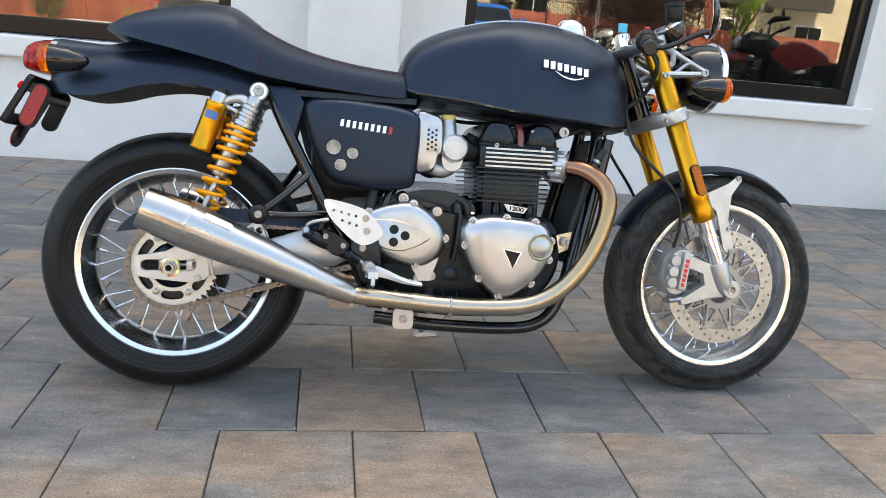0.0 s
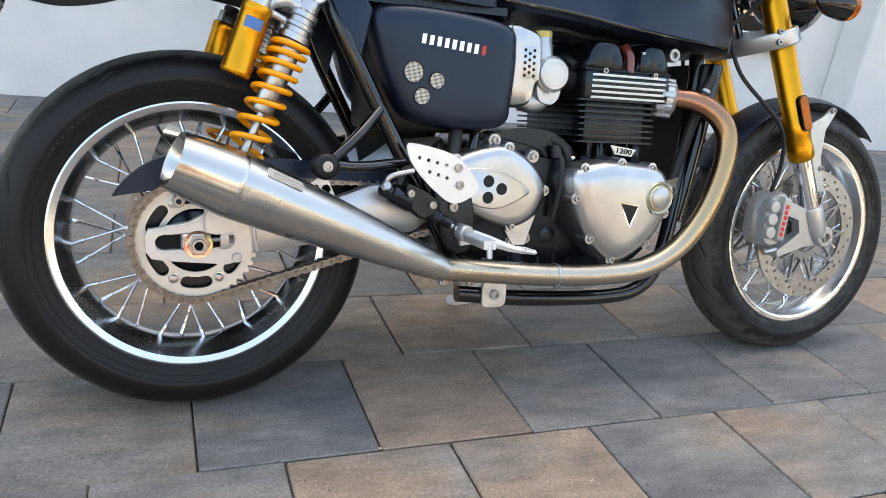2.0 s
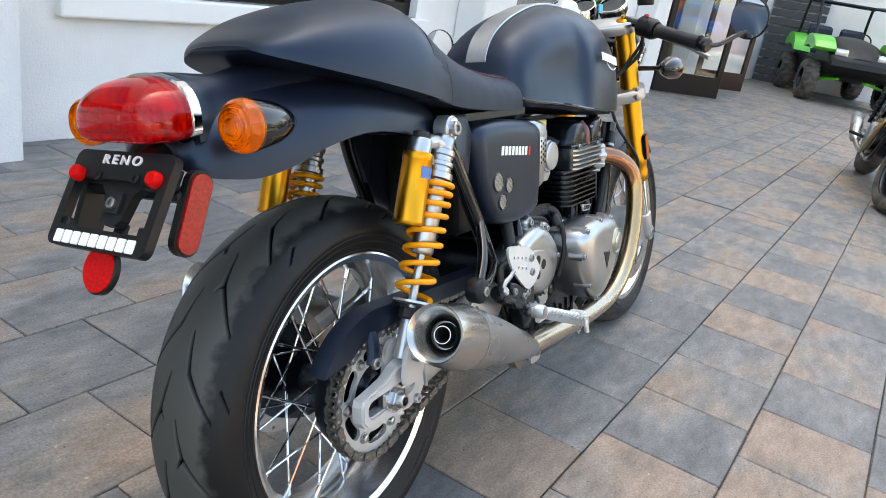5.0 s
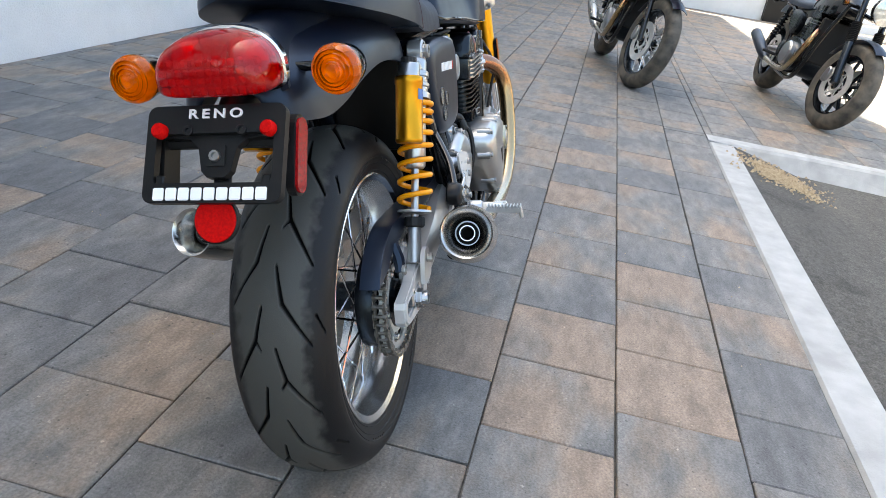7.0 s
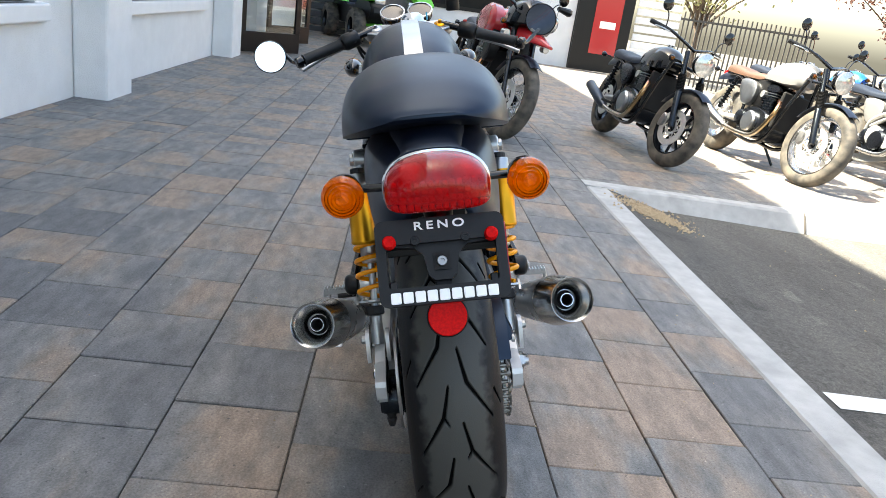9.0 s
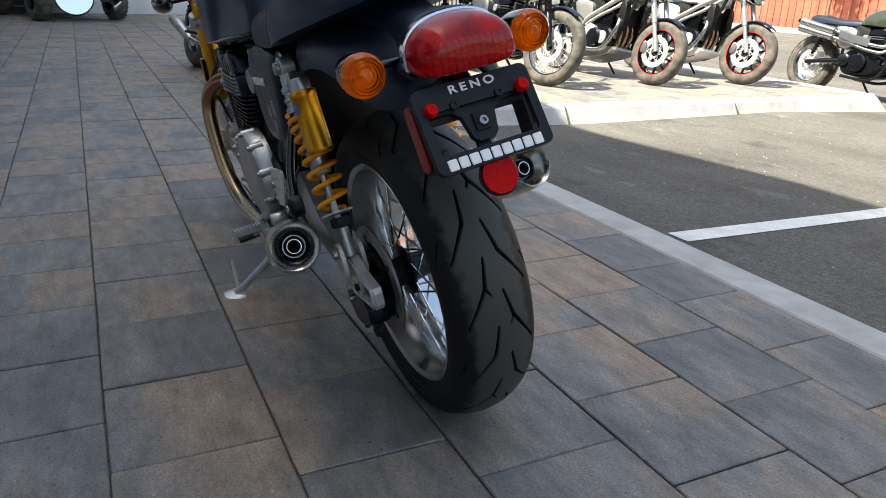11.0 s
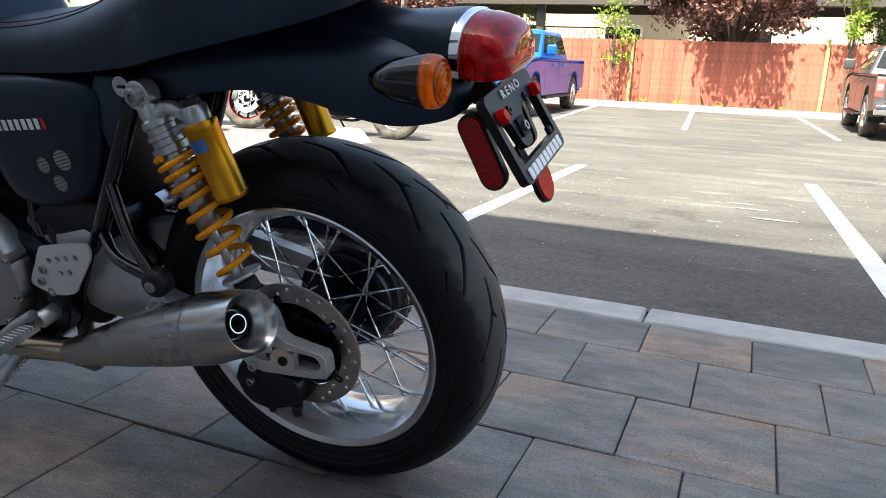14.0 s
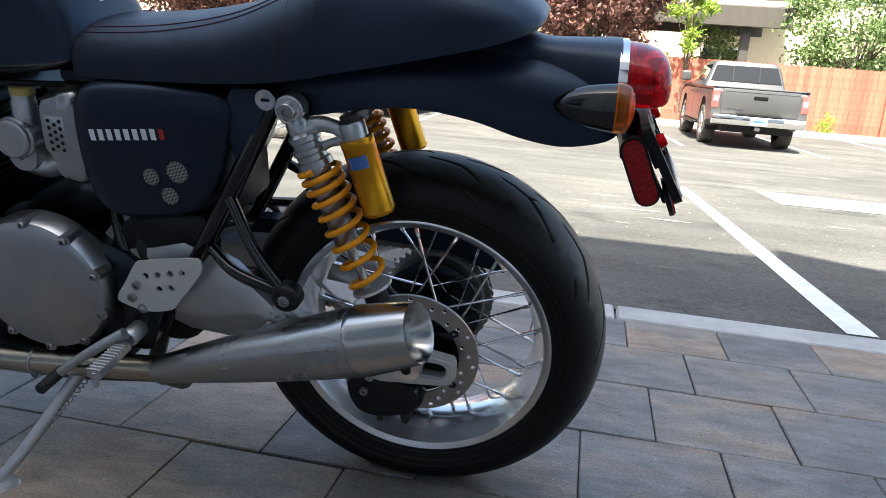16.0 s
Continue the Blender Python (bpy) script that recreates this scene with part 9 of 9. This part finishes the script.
    bed = part("load_bed", box(L0 + 0.08, c0 - 0.06, -h + 0.12, h - 0.12, bed_z - 0.03, bed_z + 0.006), M_BLKPLAST, t, "black load bed")
    t.matrix_world = m
    return t


pickup("bright blue crew-cab pickup with black bonnet stripes", pose(4.90, -16.4, -0.421, 0, 0, 90), M_PAINT_BLUE, 3.57, 1.88, 1.23, 1.90, False, True)
pickup("metallic grey pickup seen with its closed tailgate", pose(-3.34, -13.30, -0.421, 0, 0, -89.5), M_PAINT_GREY, 3.15, 1.78, 1.17, 1.73, True, False)

# ---- lamp post, fence posts ----
lp = thing("lamp_post", "grey lamp post on a square white concrete base", "lamp post")
part("base", box(9.85, 10.45, -19.2, -18.6, -0.45, 0.55, 0.03), M_SILL, lp, "white concrete base")
part("pole", box(10.08, 10.22, -18.97, -18.83, 0.55, 7.5, 0.01), mat("grey_pole_paint", (0.2, 0.19, 0.18), 0.5, var=0.1), lp, "grey square pole")
part("lamp_head", box(9.9, 10.4, -18.95, -18.2, 7.4, 7.55, 0.03), M_ENGBLK, lp, "dark lamp head")
M_PALEWOOD = mat("pale_timber", (0.42, 0.30, 0.14), 0.8, var=0.2, scale=12)
for x in (3.05, -2.1, -8.2, 8.5):
    part("post", box(x - 0.05, x + 0.05, -19.75, -19.65, -0.42, 1.62, 0.006), M_PALEWOOD if x in (3.05, -2.1) else M_FENCE, fence, "timber post")

# ---- trees ----
def leaf_mat(name, a, b):
    m = mat(name, a, 0.5)
    N, K = m.node_tree.nodes, m.node_tree.links
    g_ = N.new("ShaderNodeNewGeometry")
    mx = N.new("ShaderNodeMix")
    mx.data_type = "RGBA"
    mx.inputs[6].default_value, mx.inputs[7].default_value = (*a, 1), (*b, 1)
    K.new(g_.outputs["Random Per Island"], mx.inputs["Factor"])
    pb = N["Principled BSDF"]
    K.new(mx.outputs[2], pb.inputs["Base Color"])
    tr = N.new("ShaderNodeBsdfTranslucent")
    K.new(mx.outputs[2], tr.inputs["Color"])
    ms = N.new("ShaderNodeMixShader")
    ms.inputs[0].default_value = 0.35
    out = N["Material Output"]
    K.new(pb.outputs[0], ms.inputs[1])
    K.new(tr.outputs[0], ms.inputs[2])
    K.new(ms.outputs[0], out.inputs["Surface"])
    return m
M_BARK = mat("grey_brown_bark", (0.14, 0.10, 0.07), 0.9, var=0.4, scale=20, bump=0.8, bscale=50)
M_PLUM = leaf_mat("purple_plum_leaves", (0.12, 0.055, 0.048), (0.27, 0.135, 0.10))
M_LIME = leaf_mat("fresh_green_leaves", (0.16, 0.26, 0.03), (0.32, 0.42, 0.06))
M_GREEN = leaf_mat("light_green_leaves", (0.10, 0.17, 0.05), (0.24, 0.32, 0.12))
M_SCRUB = leaf_mat("pale_shrub_leaves", (0.18, 0.18, 0.07), (0.34, 0.32, 0.16))

def tree(name, label, x, y, z0, trunk_h, centre_z, rx, rz, material, leaves, size, clumps, seed, trunk_r=0.09, category="tree"):
    rg = np.random.default_rng(seed)
    t = thing(name, label, category)
    bm = tube([(x, y, z0), (x + 0.05, y, z0 + trunk_h * 0.5), (x - 0.03, y + 0.03, z0 + trunk_h), (x, y, centre_z)], [trunk_r, trunk_r * 0.8, trunk_r * 0.6, trunk_r * 0.25], 9)
    cl, limbs = [], []
    for i in range(clumps):
        v = rg.normal(size=3)
        v /= np.linalg.norm(v)
        r = rg.uniform(0.35, 1.0) ** 0.6
        c = np.array([x, y, centre_z]) + v * r * np.array([rx, rx, rz])
        cl.append(c)
        if i % 2 == 0:
            st = Vector((x, y, z0 + trunk_h * (0.75 + 0.25 * rg.random())))
            limbs.append(tube([st, st.lerp(Vector(c), 0.5) + Vector((0, 0, 0.15)), Vector(c)], [trunk_r * 0.4, trunk_r * 0.25, trunk_r * 0.08], 6, 4))
    part("trunk", bm, M_BARK, t, "", True)
    for q in limbs:
        part("branch", q, M_BARK, t, "", True)
    cl = np.array(cl)
    which = rg.integers(0, clumps, leaves)
    spread = rx * 1.15 / math.sqrt(clumps) * 1.6
    P_ = cl[which] + rg.normal(size=(leaves, 3)) * spread * np.array([0.55, 0.55, 0.42])
    a = rg.normal(size=(leaves, 3))
    a /= np.linalg.norm(a, axis=1)[:, None]
    b = np.cross(a, rg.normal(size=(leaves, 3)))
    b /= np.linalg.norm(b, axis=1)[:, None]
    s = size * rg.uniform(0.6, 1.3, leaves)[:, None]
    n_ = np.cross(a, b) * s * 0.15
    V = np.stack([P_ - a * s, P_ - b * s * 0.5 + n_, P_ + a * s, P_ + b * s * 0.5 + n_], 1).reshape(-1, 3)
    F = np.arange(leaves * 4).reshape(-1, 4)
    me = bpy.data.meshes.new("crown")
    me.from_pydata(V.tolist(), [], F.tolist())
    me.materials.append(material)
    ob = new("crown", me)
    ob.parent = t
    return t

tree("plum_tree", "purple-leaved plum tree leaning over the fence", 0.35, -20.75, -0.4, 1.6, 3.8, 2.8, 2.1, M_PLUM, 26000, 0.092, 90, 3, 0.12)
tree("plum_tree", "purple-leaved plum tree leaning over the fence", 12.6, -20.35, -0.4, 1.5, 3.2, 3.3, 1.9, M_PLUM, 24000, 0.092, 90, 5, 0.12)
tree("plum_tree", "purple-leaved plum tree near the end of the lot", 24.0, -15.0, -0.4, 1.6, 4.0, 2.6, 2.2, M_PLUM, 9000, 0.09, 50, 8, 0.12)
tree("sapling", "slender young tree with yellow-green leaves by the fence", -2.6, -19.2, -0.42, 1.6, 2.9, 0.6, 1.5, M_LIME, 1500, 0.075, 26, 11, 0.035)
tree("sapling", "slender young tree with yellow-green leaves by the fence", 3.5, -19.2, -0.42, 1.0, 1.7, 0.6, 1.0, M_LIME, 500, 0.065, 18, 12, 0.03)
tree("sapling", "slender young tree with yellow-green leaves by the fence", 15.8, -19.0, -0.42, 1.6, 2.6, 0.8, 1.2, M_LIME, 1400, 0.075, 24, 13, 0.04)
tree("shade_tree", "airy light green tree beyond the fence", -8.6, -24.5, -0.4, 1.6, 3.3, 2.3, 2.2, M_GREEN, 9000, 0.085, 60, 14, 0.1)
tree("shade_tree", "airy light green tree beyond the fence", -14.5, -27.0, -0.4, 2.0, 4.2, 3.0, 2.8, M_GREEN, 8000, 0.1, 60, 15, 0.12)
tree("shade_tree", "airy bare-branched tree beside the wing", 21.0, -6.2, -0.2, 1.6, 3.4, 2.2, 1.9, M_SCRUB, 3500, 0.07, 50, 16, 0.1)
tree("conifer", "small pale conifer before the far building", 8.7, -27.5, -0.4, 0.6, 2.4, 0.7, 1.7, M_GREEN, 2500, 0.07, 30, 17, 0.06)
tree("conifer", "small pale conifer before the far building", -4.3, -27.5, -0.4, 0.6, 1.9, 0.9, 1.2, M_GREEN, 2500, 0.07, 30, 18, 0.06)
tree("shrub", "pale yellow-green shrub against the fence", -8.9, -18.3, -0.42, 0.2, 0.5, 0.6, 0.9, M_SCRUB, 2600, 0.05, 30, 19, 0.03, "shrub")
tree("shrub", "small yellow shrub at the foot of the fence", -6.6, -19.2, -0.42, 0.1, -0.1, 0.25, 0.3, M_LIME, 420, 0.04, 12, 20, 0.015, "shrub")
tree("shrub", "small yellow shrub at the foot of the fence", 11.6, -19.2, -0.42, 0.1, -0.05, 0.4, 0.35, M_LIME, 520, 0.045, 12, 21, 0.015, "shrub")
for x, sd in ((1.6, 31), (0.5, 32), (-1.2, 33), (2.6, 34)):
    tree("weed_tuft", "weed tuft at the foot of the fence", x, -19.35, -0.36, 0.04, -0.27, 0.14, 0.10, M_LIME, 90, 0.03, 8, sd, 0.006, "weed")

# ---- far building and carport ----
M_BEIGE = mat("beige_stucco", (0.62, 0.52, 0.36), 0.85, var=0.06, scale=4, bump=0.3, bscale=60)
M_BEAM = mat("brown_painted_steel", (0.07, 0.06, 0.05), 0.5, var=0.15, scale=5)
fb_ = thing("apartment_building", "beige stucco apartment building beyond the fence", "building")
part("wall", box(-16, 40, -40, -33, -0.5, 9.5), M_BEIGE, fb_, "beige stucco wall")
part("roof", box(-16.6, 40.6, -40.6, -32.3, 9.5, 9.8, 0.05), M_BEAM, fb_, "brown roof edge")
for i in range(9):
    for j in range(2):
        x, z = -12 + i * 5.6, 1.0 + j * 3.6
        w = part("window", box(x, x + 1.8, -33.0, -32.93, z, z + 1.5, 0.02), M_PAINT_WHITE, fb_, "white framed window")
        part("pane", box(x + 0.10, x + 0.86, -32.93, -32.91, z + 0.1, z + 1.4), M_AUTOGLASS, w)
        part("pane", box(x + 0.94, x + 1.70, -32.93, -32.91, z + 0.1, z + 1.4), M_AUTOGLASS, w)
for i in range(4):
    x = -8 + i * 11
    bl = part("balcony", box(x, x + 3.6, -32.9, -31.6, 3.9, 4.1, 0.02), M_BEIGE, fb_, "beige balcony")
    part("railing", box(x, x + 3.6, -31.68, -31.62, 4.1, 5.0, 0.01), M_BEAM, bl)
cp = thing("carport", "long carport with brown steel beams", "carport")
part("roof", box(-6.6, 24, -30.5, -25.2, 3.55, 3.75, 0.02), mat("pale_roof_sheet", (0.5, 0.46, 0.4), 0.7, var=0.1, scale=3), cp, "pale roof sheet")
part("beam", box(-6.6, 24, -25.35, -25.15, 2.85, 3.55, 0.02), M_BEAM, cp, "brown fascia beam")
part("beam", box(-6.6, 24, -30.4, -30.2, 2.85, 3.55, 0.02), M_BEAM, cp, "brown fascia beam")
for x in (-5.2, 1.0, 7.6, 14, 20):
    part("column", box(x - 0.15, x + 0.15, -25.9, -25.6, -0.5, 2.9, 0.01), M_BEAM, cp, "brown column")
rl = thing("railing", "dark metal railing under the carport", "railing")
for i in range(90):
    part("baluster", rod((5.0 + i * 0.12, -31, -0.45), (5.0 + i * 0.12, -31, 2.3), 0.012, n=6), M_BEAM, rl) if i == 0 else None
for i in range(1, 90):
    o = new("baluster", bpy.data.objects["baluster"].data)
    o.parent = rl
    o.matrix_basis = pose(i * 0.12, 0, 0)
part("rail", box(4.9, 15.9, -31.03, -30.97, 2.3, 2.36), M_BEAM, rl)
part("rail", box(4.9, 15.9, -31.03, -30.97, 0.85, 0.9), M_BEAM, rl)

# ---- showroom doors, wing wall, gravel ----
def door_leaf(name, hx, hy, ang, w=0.95):
    d = tagged(new(name), "open glazed showroom door in a black frame", "door", kind="structure")
    fr_ = box(0, w, -0.022, 0.022, 0.02, 0.28, 0.004)
    box(0, w, -0.022, 0.022, 2.2, 2.3, 0.004, bm=fr_)
    box(0, 0.08, -0.022, 0.022, 0.28, 2.2, 0.004, bm=fr_)
    box(w - 0.08, w, -0.022, 0.022, 0.28, 2.2, 0.004, bm=fr_)
    part("door_frame", fr_, M_FRAME, d)
    part("pane", box(0.07, w - 0.07, -0.004, 0.004, 0.27, 2.21), M_DOORPANE, d)
    part("push_bar", tube([(w - 0.10, -0.02, 0.75), (w - 0.13, -0.07, 0.8), (w - 0.13, -0.07, 1.3), (w - 0.10, -0.02, 1.35)], 0.013, 8), M_ENGBLK, d, "", True)
    part("notice", box(0.30, 0.62, -0.008, -0.005, 1.35, 1.62), M_HOLE, d, "dark notice with pale bars")
    for k in range(4):
        part("notice_bar", box(0.34, 0.58 - 0.05 * (k % 2), -0.011, -0.008, 1.40 + 0.055 * k, 1.42 + 0.055 * k), M_WHITE, d)
    d.matrix_world = pose(hx, hy, 0, 0, 0, ang)
door_leaf("door_1", 8.72, 4.42, -44)
door_leaf("door_2", 10.62, 4.42, -34)
tagged(part("wall_wing", box(15.60, 15.85, -1.35, 0.0, -0.03, WING), M_STUCCO), "white stucco wing wall", "wall", kind="structure")
wg = tagged(new("window_wing"), "dark window in the white wing wall", "window", kind="structure")
part("window_frame", box(15.57, 15.60, -0.30, 1.95, 0.85, 2.5, 0.004), M_FRAME, wg)
part("pane", box(15.555, 15.57, -0.22, 1.87, 0.93, 2.42), M_AUTOGLASS, wg)
M_SIDING = mat("dark_grey_siding", (0.05, 0.052, 0.056), 0.5, var=0.1, scale=5)
sg = thing("gate", "dark grey slatted gate beside the showroom", "gate")
for k in range(14):
    part("slat", box(15.50, 15.54, 3.55, 4.55, -0.02 + 0.16 * k, 0.11 + 0.16 * k, 0.006), M_SIDING, sg)
dw = tagged(new("door_3"), "doorway with a red poster, its shade a solid dark block", "door", kind="structure")
# solid near-black block in place of the shade inside the doorway
part("door_frame", box(15.5, 15.85, -2.6, -1.36, -0.03, 2.5), M_FRAME, dw)
part("poster", box(15.48, 15.495, -2.35, -1.75, 0.35, 2.1), M_PAINT_RED, dw, "tall red poster")
part("poster_bar", box(15.474, 15.481, -2.25, -1.9, 0.9, 1.05), M_WHITE, dw)
lg = thing("gate", "white slatted gate beside the wing", "gate")
for k in range(12):
    part("slat", box(15.6, 15.63, -3.7, -2.7, -0.15 + 0.18 * k, -0.01 + 0.18 * k, 0.005), M_SILL, lg)
ifn = thing("fence", "brown iron picket fence beyond the wing", "fence")
for k in range(28):
    part("picket", box(17.0, 17.03, -4.3 - 0.12 * k, -4.27 - 0.12 * k, -0.2, 1.55), M_BEAM, ifn)
for z in (0.0, 1.35):
    part("rail", box(16.99, 17.04, -7.7, -4.2, z, z + 0.05), M_BEAM, ifn)
# unseen wedge, added only to cast the notch in the wall's shadow edge
tagged(part("wall_parapet", sheet([(-0.56, TOP), (-0.09, TOP), (-0.09, TOP + 0.47)], [], WALL_Y + 0.002, WALL_Y + 0.25), M_STUCCO), "unseen wedge added on the wall top to shape its shadow", "wall", kind="structure")

def scatter(name, label, x0, y0, rx, ry, n, size, material, seed, zf, spill=False):
    rg = random.Random(seed)
    vs, fs = [], []
    for _ in range(n):
        a, r = rg.uniform(0, 2 * math.pi), (min(abs(rg.gauss(0, 0.55)), 1.6) if spill else math.sqrt(rg.random()))
        x, y = x0 + rx * r * math.cos(a), y0 + ry * r * math.sin(a)
        s = size * rg.uniform(0.4, 1.2)
        z = zf(x, y) + s * 0.2
        k = len(vs)
        for dx, dy, dz in ((1, 0, 0), (-0.5, 0.87, 0), (-0.5, -0.87, 0), (0.1, 0.1, 0.9)):
            vs.append((x + dx * s + rg.uniform(-0.3, 0.3) * s, y + dy * s, z + dz * s))
        fs += [(k, k + 1, k + 3), (k + 1, k + 2, k + 3), (k + 2, k, k + 3), (k, k + 2, k + 1)]
    me = bpy.data.meshes.new(name)
    me.from_pydata(vs, [], fs)
    me.materials.append(material)
    return tagged(new(name, me), label, name, kind="stuff")
M_GRAVEL = mat("tan_gravel", (0.50, 0.39, 0.25), 0.9, color2=(0.28, 0.20, 0.12), scale=60)
scatter("gravel", "tan gravel drifted into the kerb corner", 3.00, 0.67, 0.24, 0.20, 2100, 0.011, M_GRAVEL, 3, lambda x, y: asphalt_z(x, y) + 0.004, True)
scatter("gravel", "stray grit on the pavers", 0.6, 2.4, 2.4, 1.3, 160, 0.0035, M_GRAVEL, 4, lambda x, y: 0.0)
scatter("gravel", "stray grit on the asphalt", 0.5, -1.5, 3.0, 2.2, 260, 0.006, M_GRAVEL, 5, lambda x, y: asphalt_z(x, y))

# painted bay sign on the asphalt
def flat(pts, mt, name, lift):
    bm = bmesh.new()
    bm.faces.new([bm.verts.new((x, y, asphalt_z(x, y) + lift)) for x, y in pts])
    bmesh.ops.recalc_face_normals(bm, faces=bm.faces)
    if bm.faces[:][0].normal.z < 0:
        bmesh.ops.reverse_faces(bm, faces=bm.faces)
    return part(name, bm, mt)
bay = flat([(-1.80, -3.06), (-1.80, -4.02), (-3.0, -4.02), (-3.0, -3.06)], M_LINE, "bay_sign", 0.006)
tagged(bay, "painted white bay sign with a faded grey-blue field", "road marking", kind="structure")
o = flat([(-1.90, -3.15), (-1.90, -3.93), (-2.91, -3.93), (-2.91, -3.15)], mat("faded_blue_paint", (0.17, 0.20, 0.26), 0.75, var=0.3, scale=12), "blue_field", 0.010)
o.parent = bay
def stroke(pts, w):
    """A painted band along a line of points."""
    n = len(pts)
    nb = [(Vector(pts[min(i + 1, n - 1)]) - Vector(pts[max(i - 1, 0)])).normalized() for i in range(n)]
    return [(p[0] - d.y * w / 2, p[1] + d.x * w / 2) for p, d in zip(pts, nb)] + [(p[0] + d.y * w / 2, p[1] - d.x * w / 2) for p, d in list(zip(pts, nb))[::-1]]
for q in (stroke([(-2.45 + 0.24 * math.cos(radians(a)), -3.52 + 0.24 * math.sin(radians(a))) for a in range(60, 300, 20)], 0.07), stroke([(-2.05, -3.40), (-2.35, -3.46), (-2.40, -3.72)], 0.07), stroke([(-2.40, -3.72), (-2.62, -3.74), (-2.72, -3.84)], 0.07)):
    o = flat(q, M_LINE, "white_mark", 0.014)
    o.parent = bay
M_SCUFF = mat("pale_worn_patch", (0.40, 0.38, 0.34), 0.85, var=0.3, scale=40, bump=0.5, bscale=200)
rg_ = random.Random(9)
for x, y, a, b, n in ((-0.56, -1.95, 0.11, 0.03, 13), (-0.62, -1.72, 0.13, 0.035, 15), (-0.74, -1.36, 0.16, 0.035, 15), (-0.45, -1.05, 0.06, 0.02, 9), (-1.9, -1.9, 0.14, 0.03, 13), (0.35, -2.8, 0.05, 0.02, 9), (-2.4, -1.1, 0.12, 0.03, 13), (1.5, -1.6, 0.09, 0.025, 11)):
    rr = [rg_.uniform(0.45, 1.0) for _ in range(n)]
    tagged(flat([(x + a * rr[k] * math.cos(2 * math.pi * k / n), y + b * rr[k] * math.sin(2 * math.pi * k / n)) for k in range(n)], M_SCUFF, "worn_patch", 0.004), "pale worn patch on the asphalt", "road wear", group="worn patches", kind="structure")

# pavers: one mesh, objects of their own near the walkway
pavement = tagged(new("pavement"), "walk of blended grey and tan concrete pavers", "pavement", kind="structure")
def paver_mesh(name, w, l, h=0.06, c=0.0025):
    return box(-l / 2, l / 2, -w / 2, w / 2, -h, 0, c)

# the courses are laid by hand: the nearest ones have their own widths and joints
COURSE = {-1: 1.284, 0: 1.563, 1: 1.849, 2: 2.158, 3: 2.449, 4: 2.750}
JOINTS = {-2: (-1.22, -0.937, -0.665, -0.388, -0.107, 0.203, 0.449, 0.749, 1.046), -1: (-1.10, -0.822, -0.542, -0.253, 0.040, 0.333, 0.625, 0.92),
          0: (-0.718, -0.427, -0.127, 0.167, 0.462, 0.752, 1.058, 1.350, 1.650), 1: (-0.556, -0.268, 0.030, 0.333, 0.632, 0.928, 1.230, 1.52),
          2: (-0.141, 0.161, 0.472, 0.783, 1.085), 3: (-0.008, 0.294, 0.612)}
LEN, GAP, GAPX = 0.2965, 0.0035, 0.0031

def course_lines(y_lo, y_hi):
    k = math.floor((y_lo - FIRST) / PITCH) - 1
    out = [y_lo]
    while COURSE.get(k, FIRST + PITCH * k) < y_hi - 0.03:
        y = COURSE.get(k, FIRST + PITCH * k)
        if y > y_lo + 0.03:
            out.append(y)
        k += 1
    return out + [y_hi]

far_bm_data = []
shared = {}
rng = random.Random(4)
def lay(y0, y1, x0, x1, k):
    """The joints of one course, carried on in whole lengths past those that are known."""
    js = list(JOINTS.get(k, (0.022 if k % 2 else 0.165,)))
    while js[0] > x0:
        js.insert(0, js[0] - LEN)
    while js[-1] < x1:
        js.append(js[-1] + LEN)
    for a, b in zip(js, js[1:]):
        if b > x0 + 0.04 and a < x1 - 0.04:
            yield max(a, x0), min(b, x1)

def lay_field(x0, x1, y_lo, y_hi):
    ls = course_lines(y_lo, y_hi)
    for y0, y1 in zip(ls, ls[1:]):
        k = round((y0 - FIRST) / PITCH) if y0 > y_lo else math.floor((y0 - FIRST) / PITCH)
        for a, b in lay(y0, y1, x0, x1, k):
            w, l = round(y1 - y0 - GAP, 3), round(b - a - GAPX, 4)
            cx, cy = (a + b) / 2, (y0 + y1) / 2
            dz = rng.uniform(-0.0015, 0.001) + island_z(cy)
            if -1.3 < cx < 4.2 and 1.0 < cy < 4.2:
                key = (w, l)
                if key not in shared:
                    ob = part("paver", paver_mesh("paver", w, l), M_PAVER, pavement)
                    shared[key] = ob.data
                else:
                    ob = new("paver", shared[key])
                    ob.parent = pavement
                ob.matrix_world = pose(cx + rng.uniform(-0.0007, 0.0007), cy + rng.uniform(-0.0007, 0.0007), dz, rng.uniform(-0.25, 0.25), rng.uniform(-0.25, 0.25), rng.uniform(-0.3, 0.3))
            else:
                far_bm_data.append((cx, cy, dz, w, l))

def far_pavers():
    vs, fs = [], []
    for cx, cy, z, w, l in far_bm_data:
        n, c = len(vs), 0.004
        vs += [(cx + sx * (l / 2 - e), cy + sy * (w / 2 - e), zz) for e, zz in ((0, z - 0.04), (0, z - c), (c, z)) for sx, sy in ((-1, -1), (1, -1), (1, 1), (-1, 1))]
        for q in (0, 4):
            fs += [(n + q + i, n + q + (i + 1) % 4, n + q + 4 + (i + 1) % 4, n + q + 4 + i) for i in range(4)]
        fs.append((n + 8, n + 9, n + 10, n + 11))
    me = bpy.data.meshes.new("paver_field")
    me.from_pydata(vs, [], fs)
    me.materials.append(M_PAVER_FAR)
    ob = new("paver_field", me)
    ob.parent = pavement
    tagged(ob, "far field of concrete pavers", kind="stuff")

lay_field(-7.5, 3.476, 1.034, 4.575)
lay_field(3.48, 15.5, 1.034, 4.575)
lay_field(3.48, 15.5, -3.98, 1.034)
far_pavers()
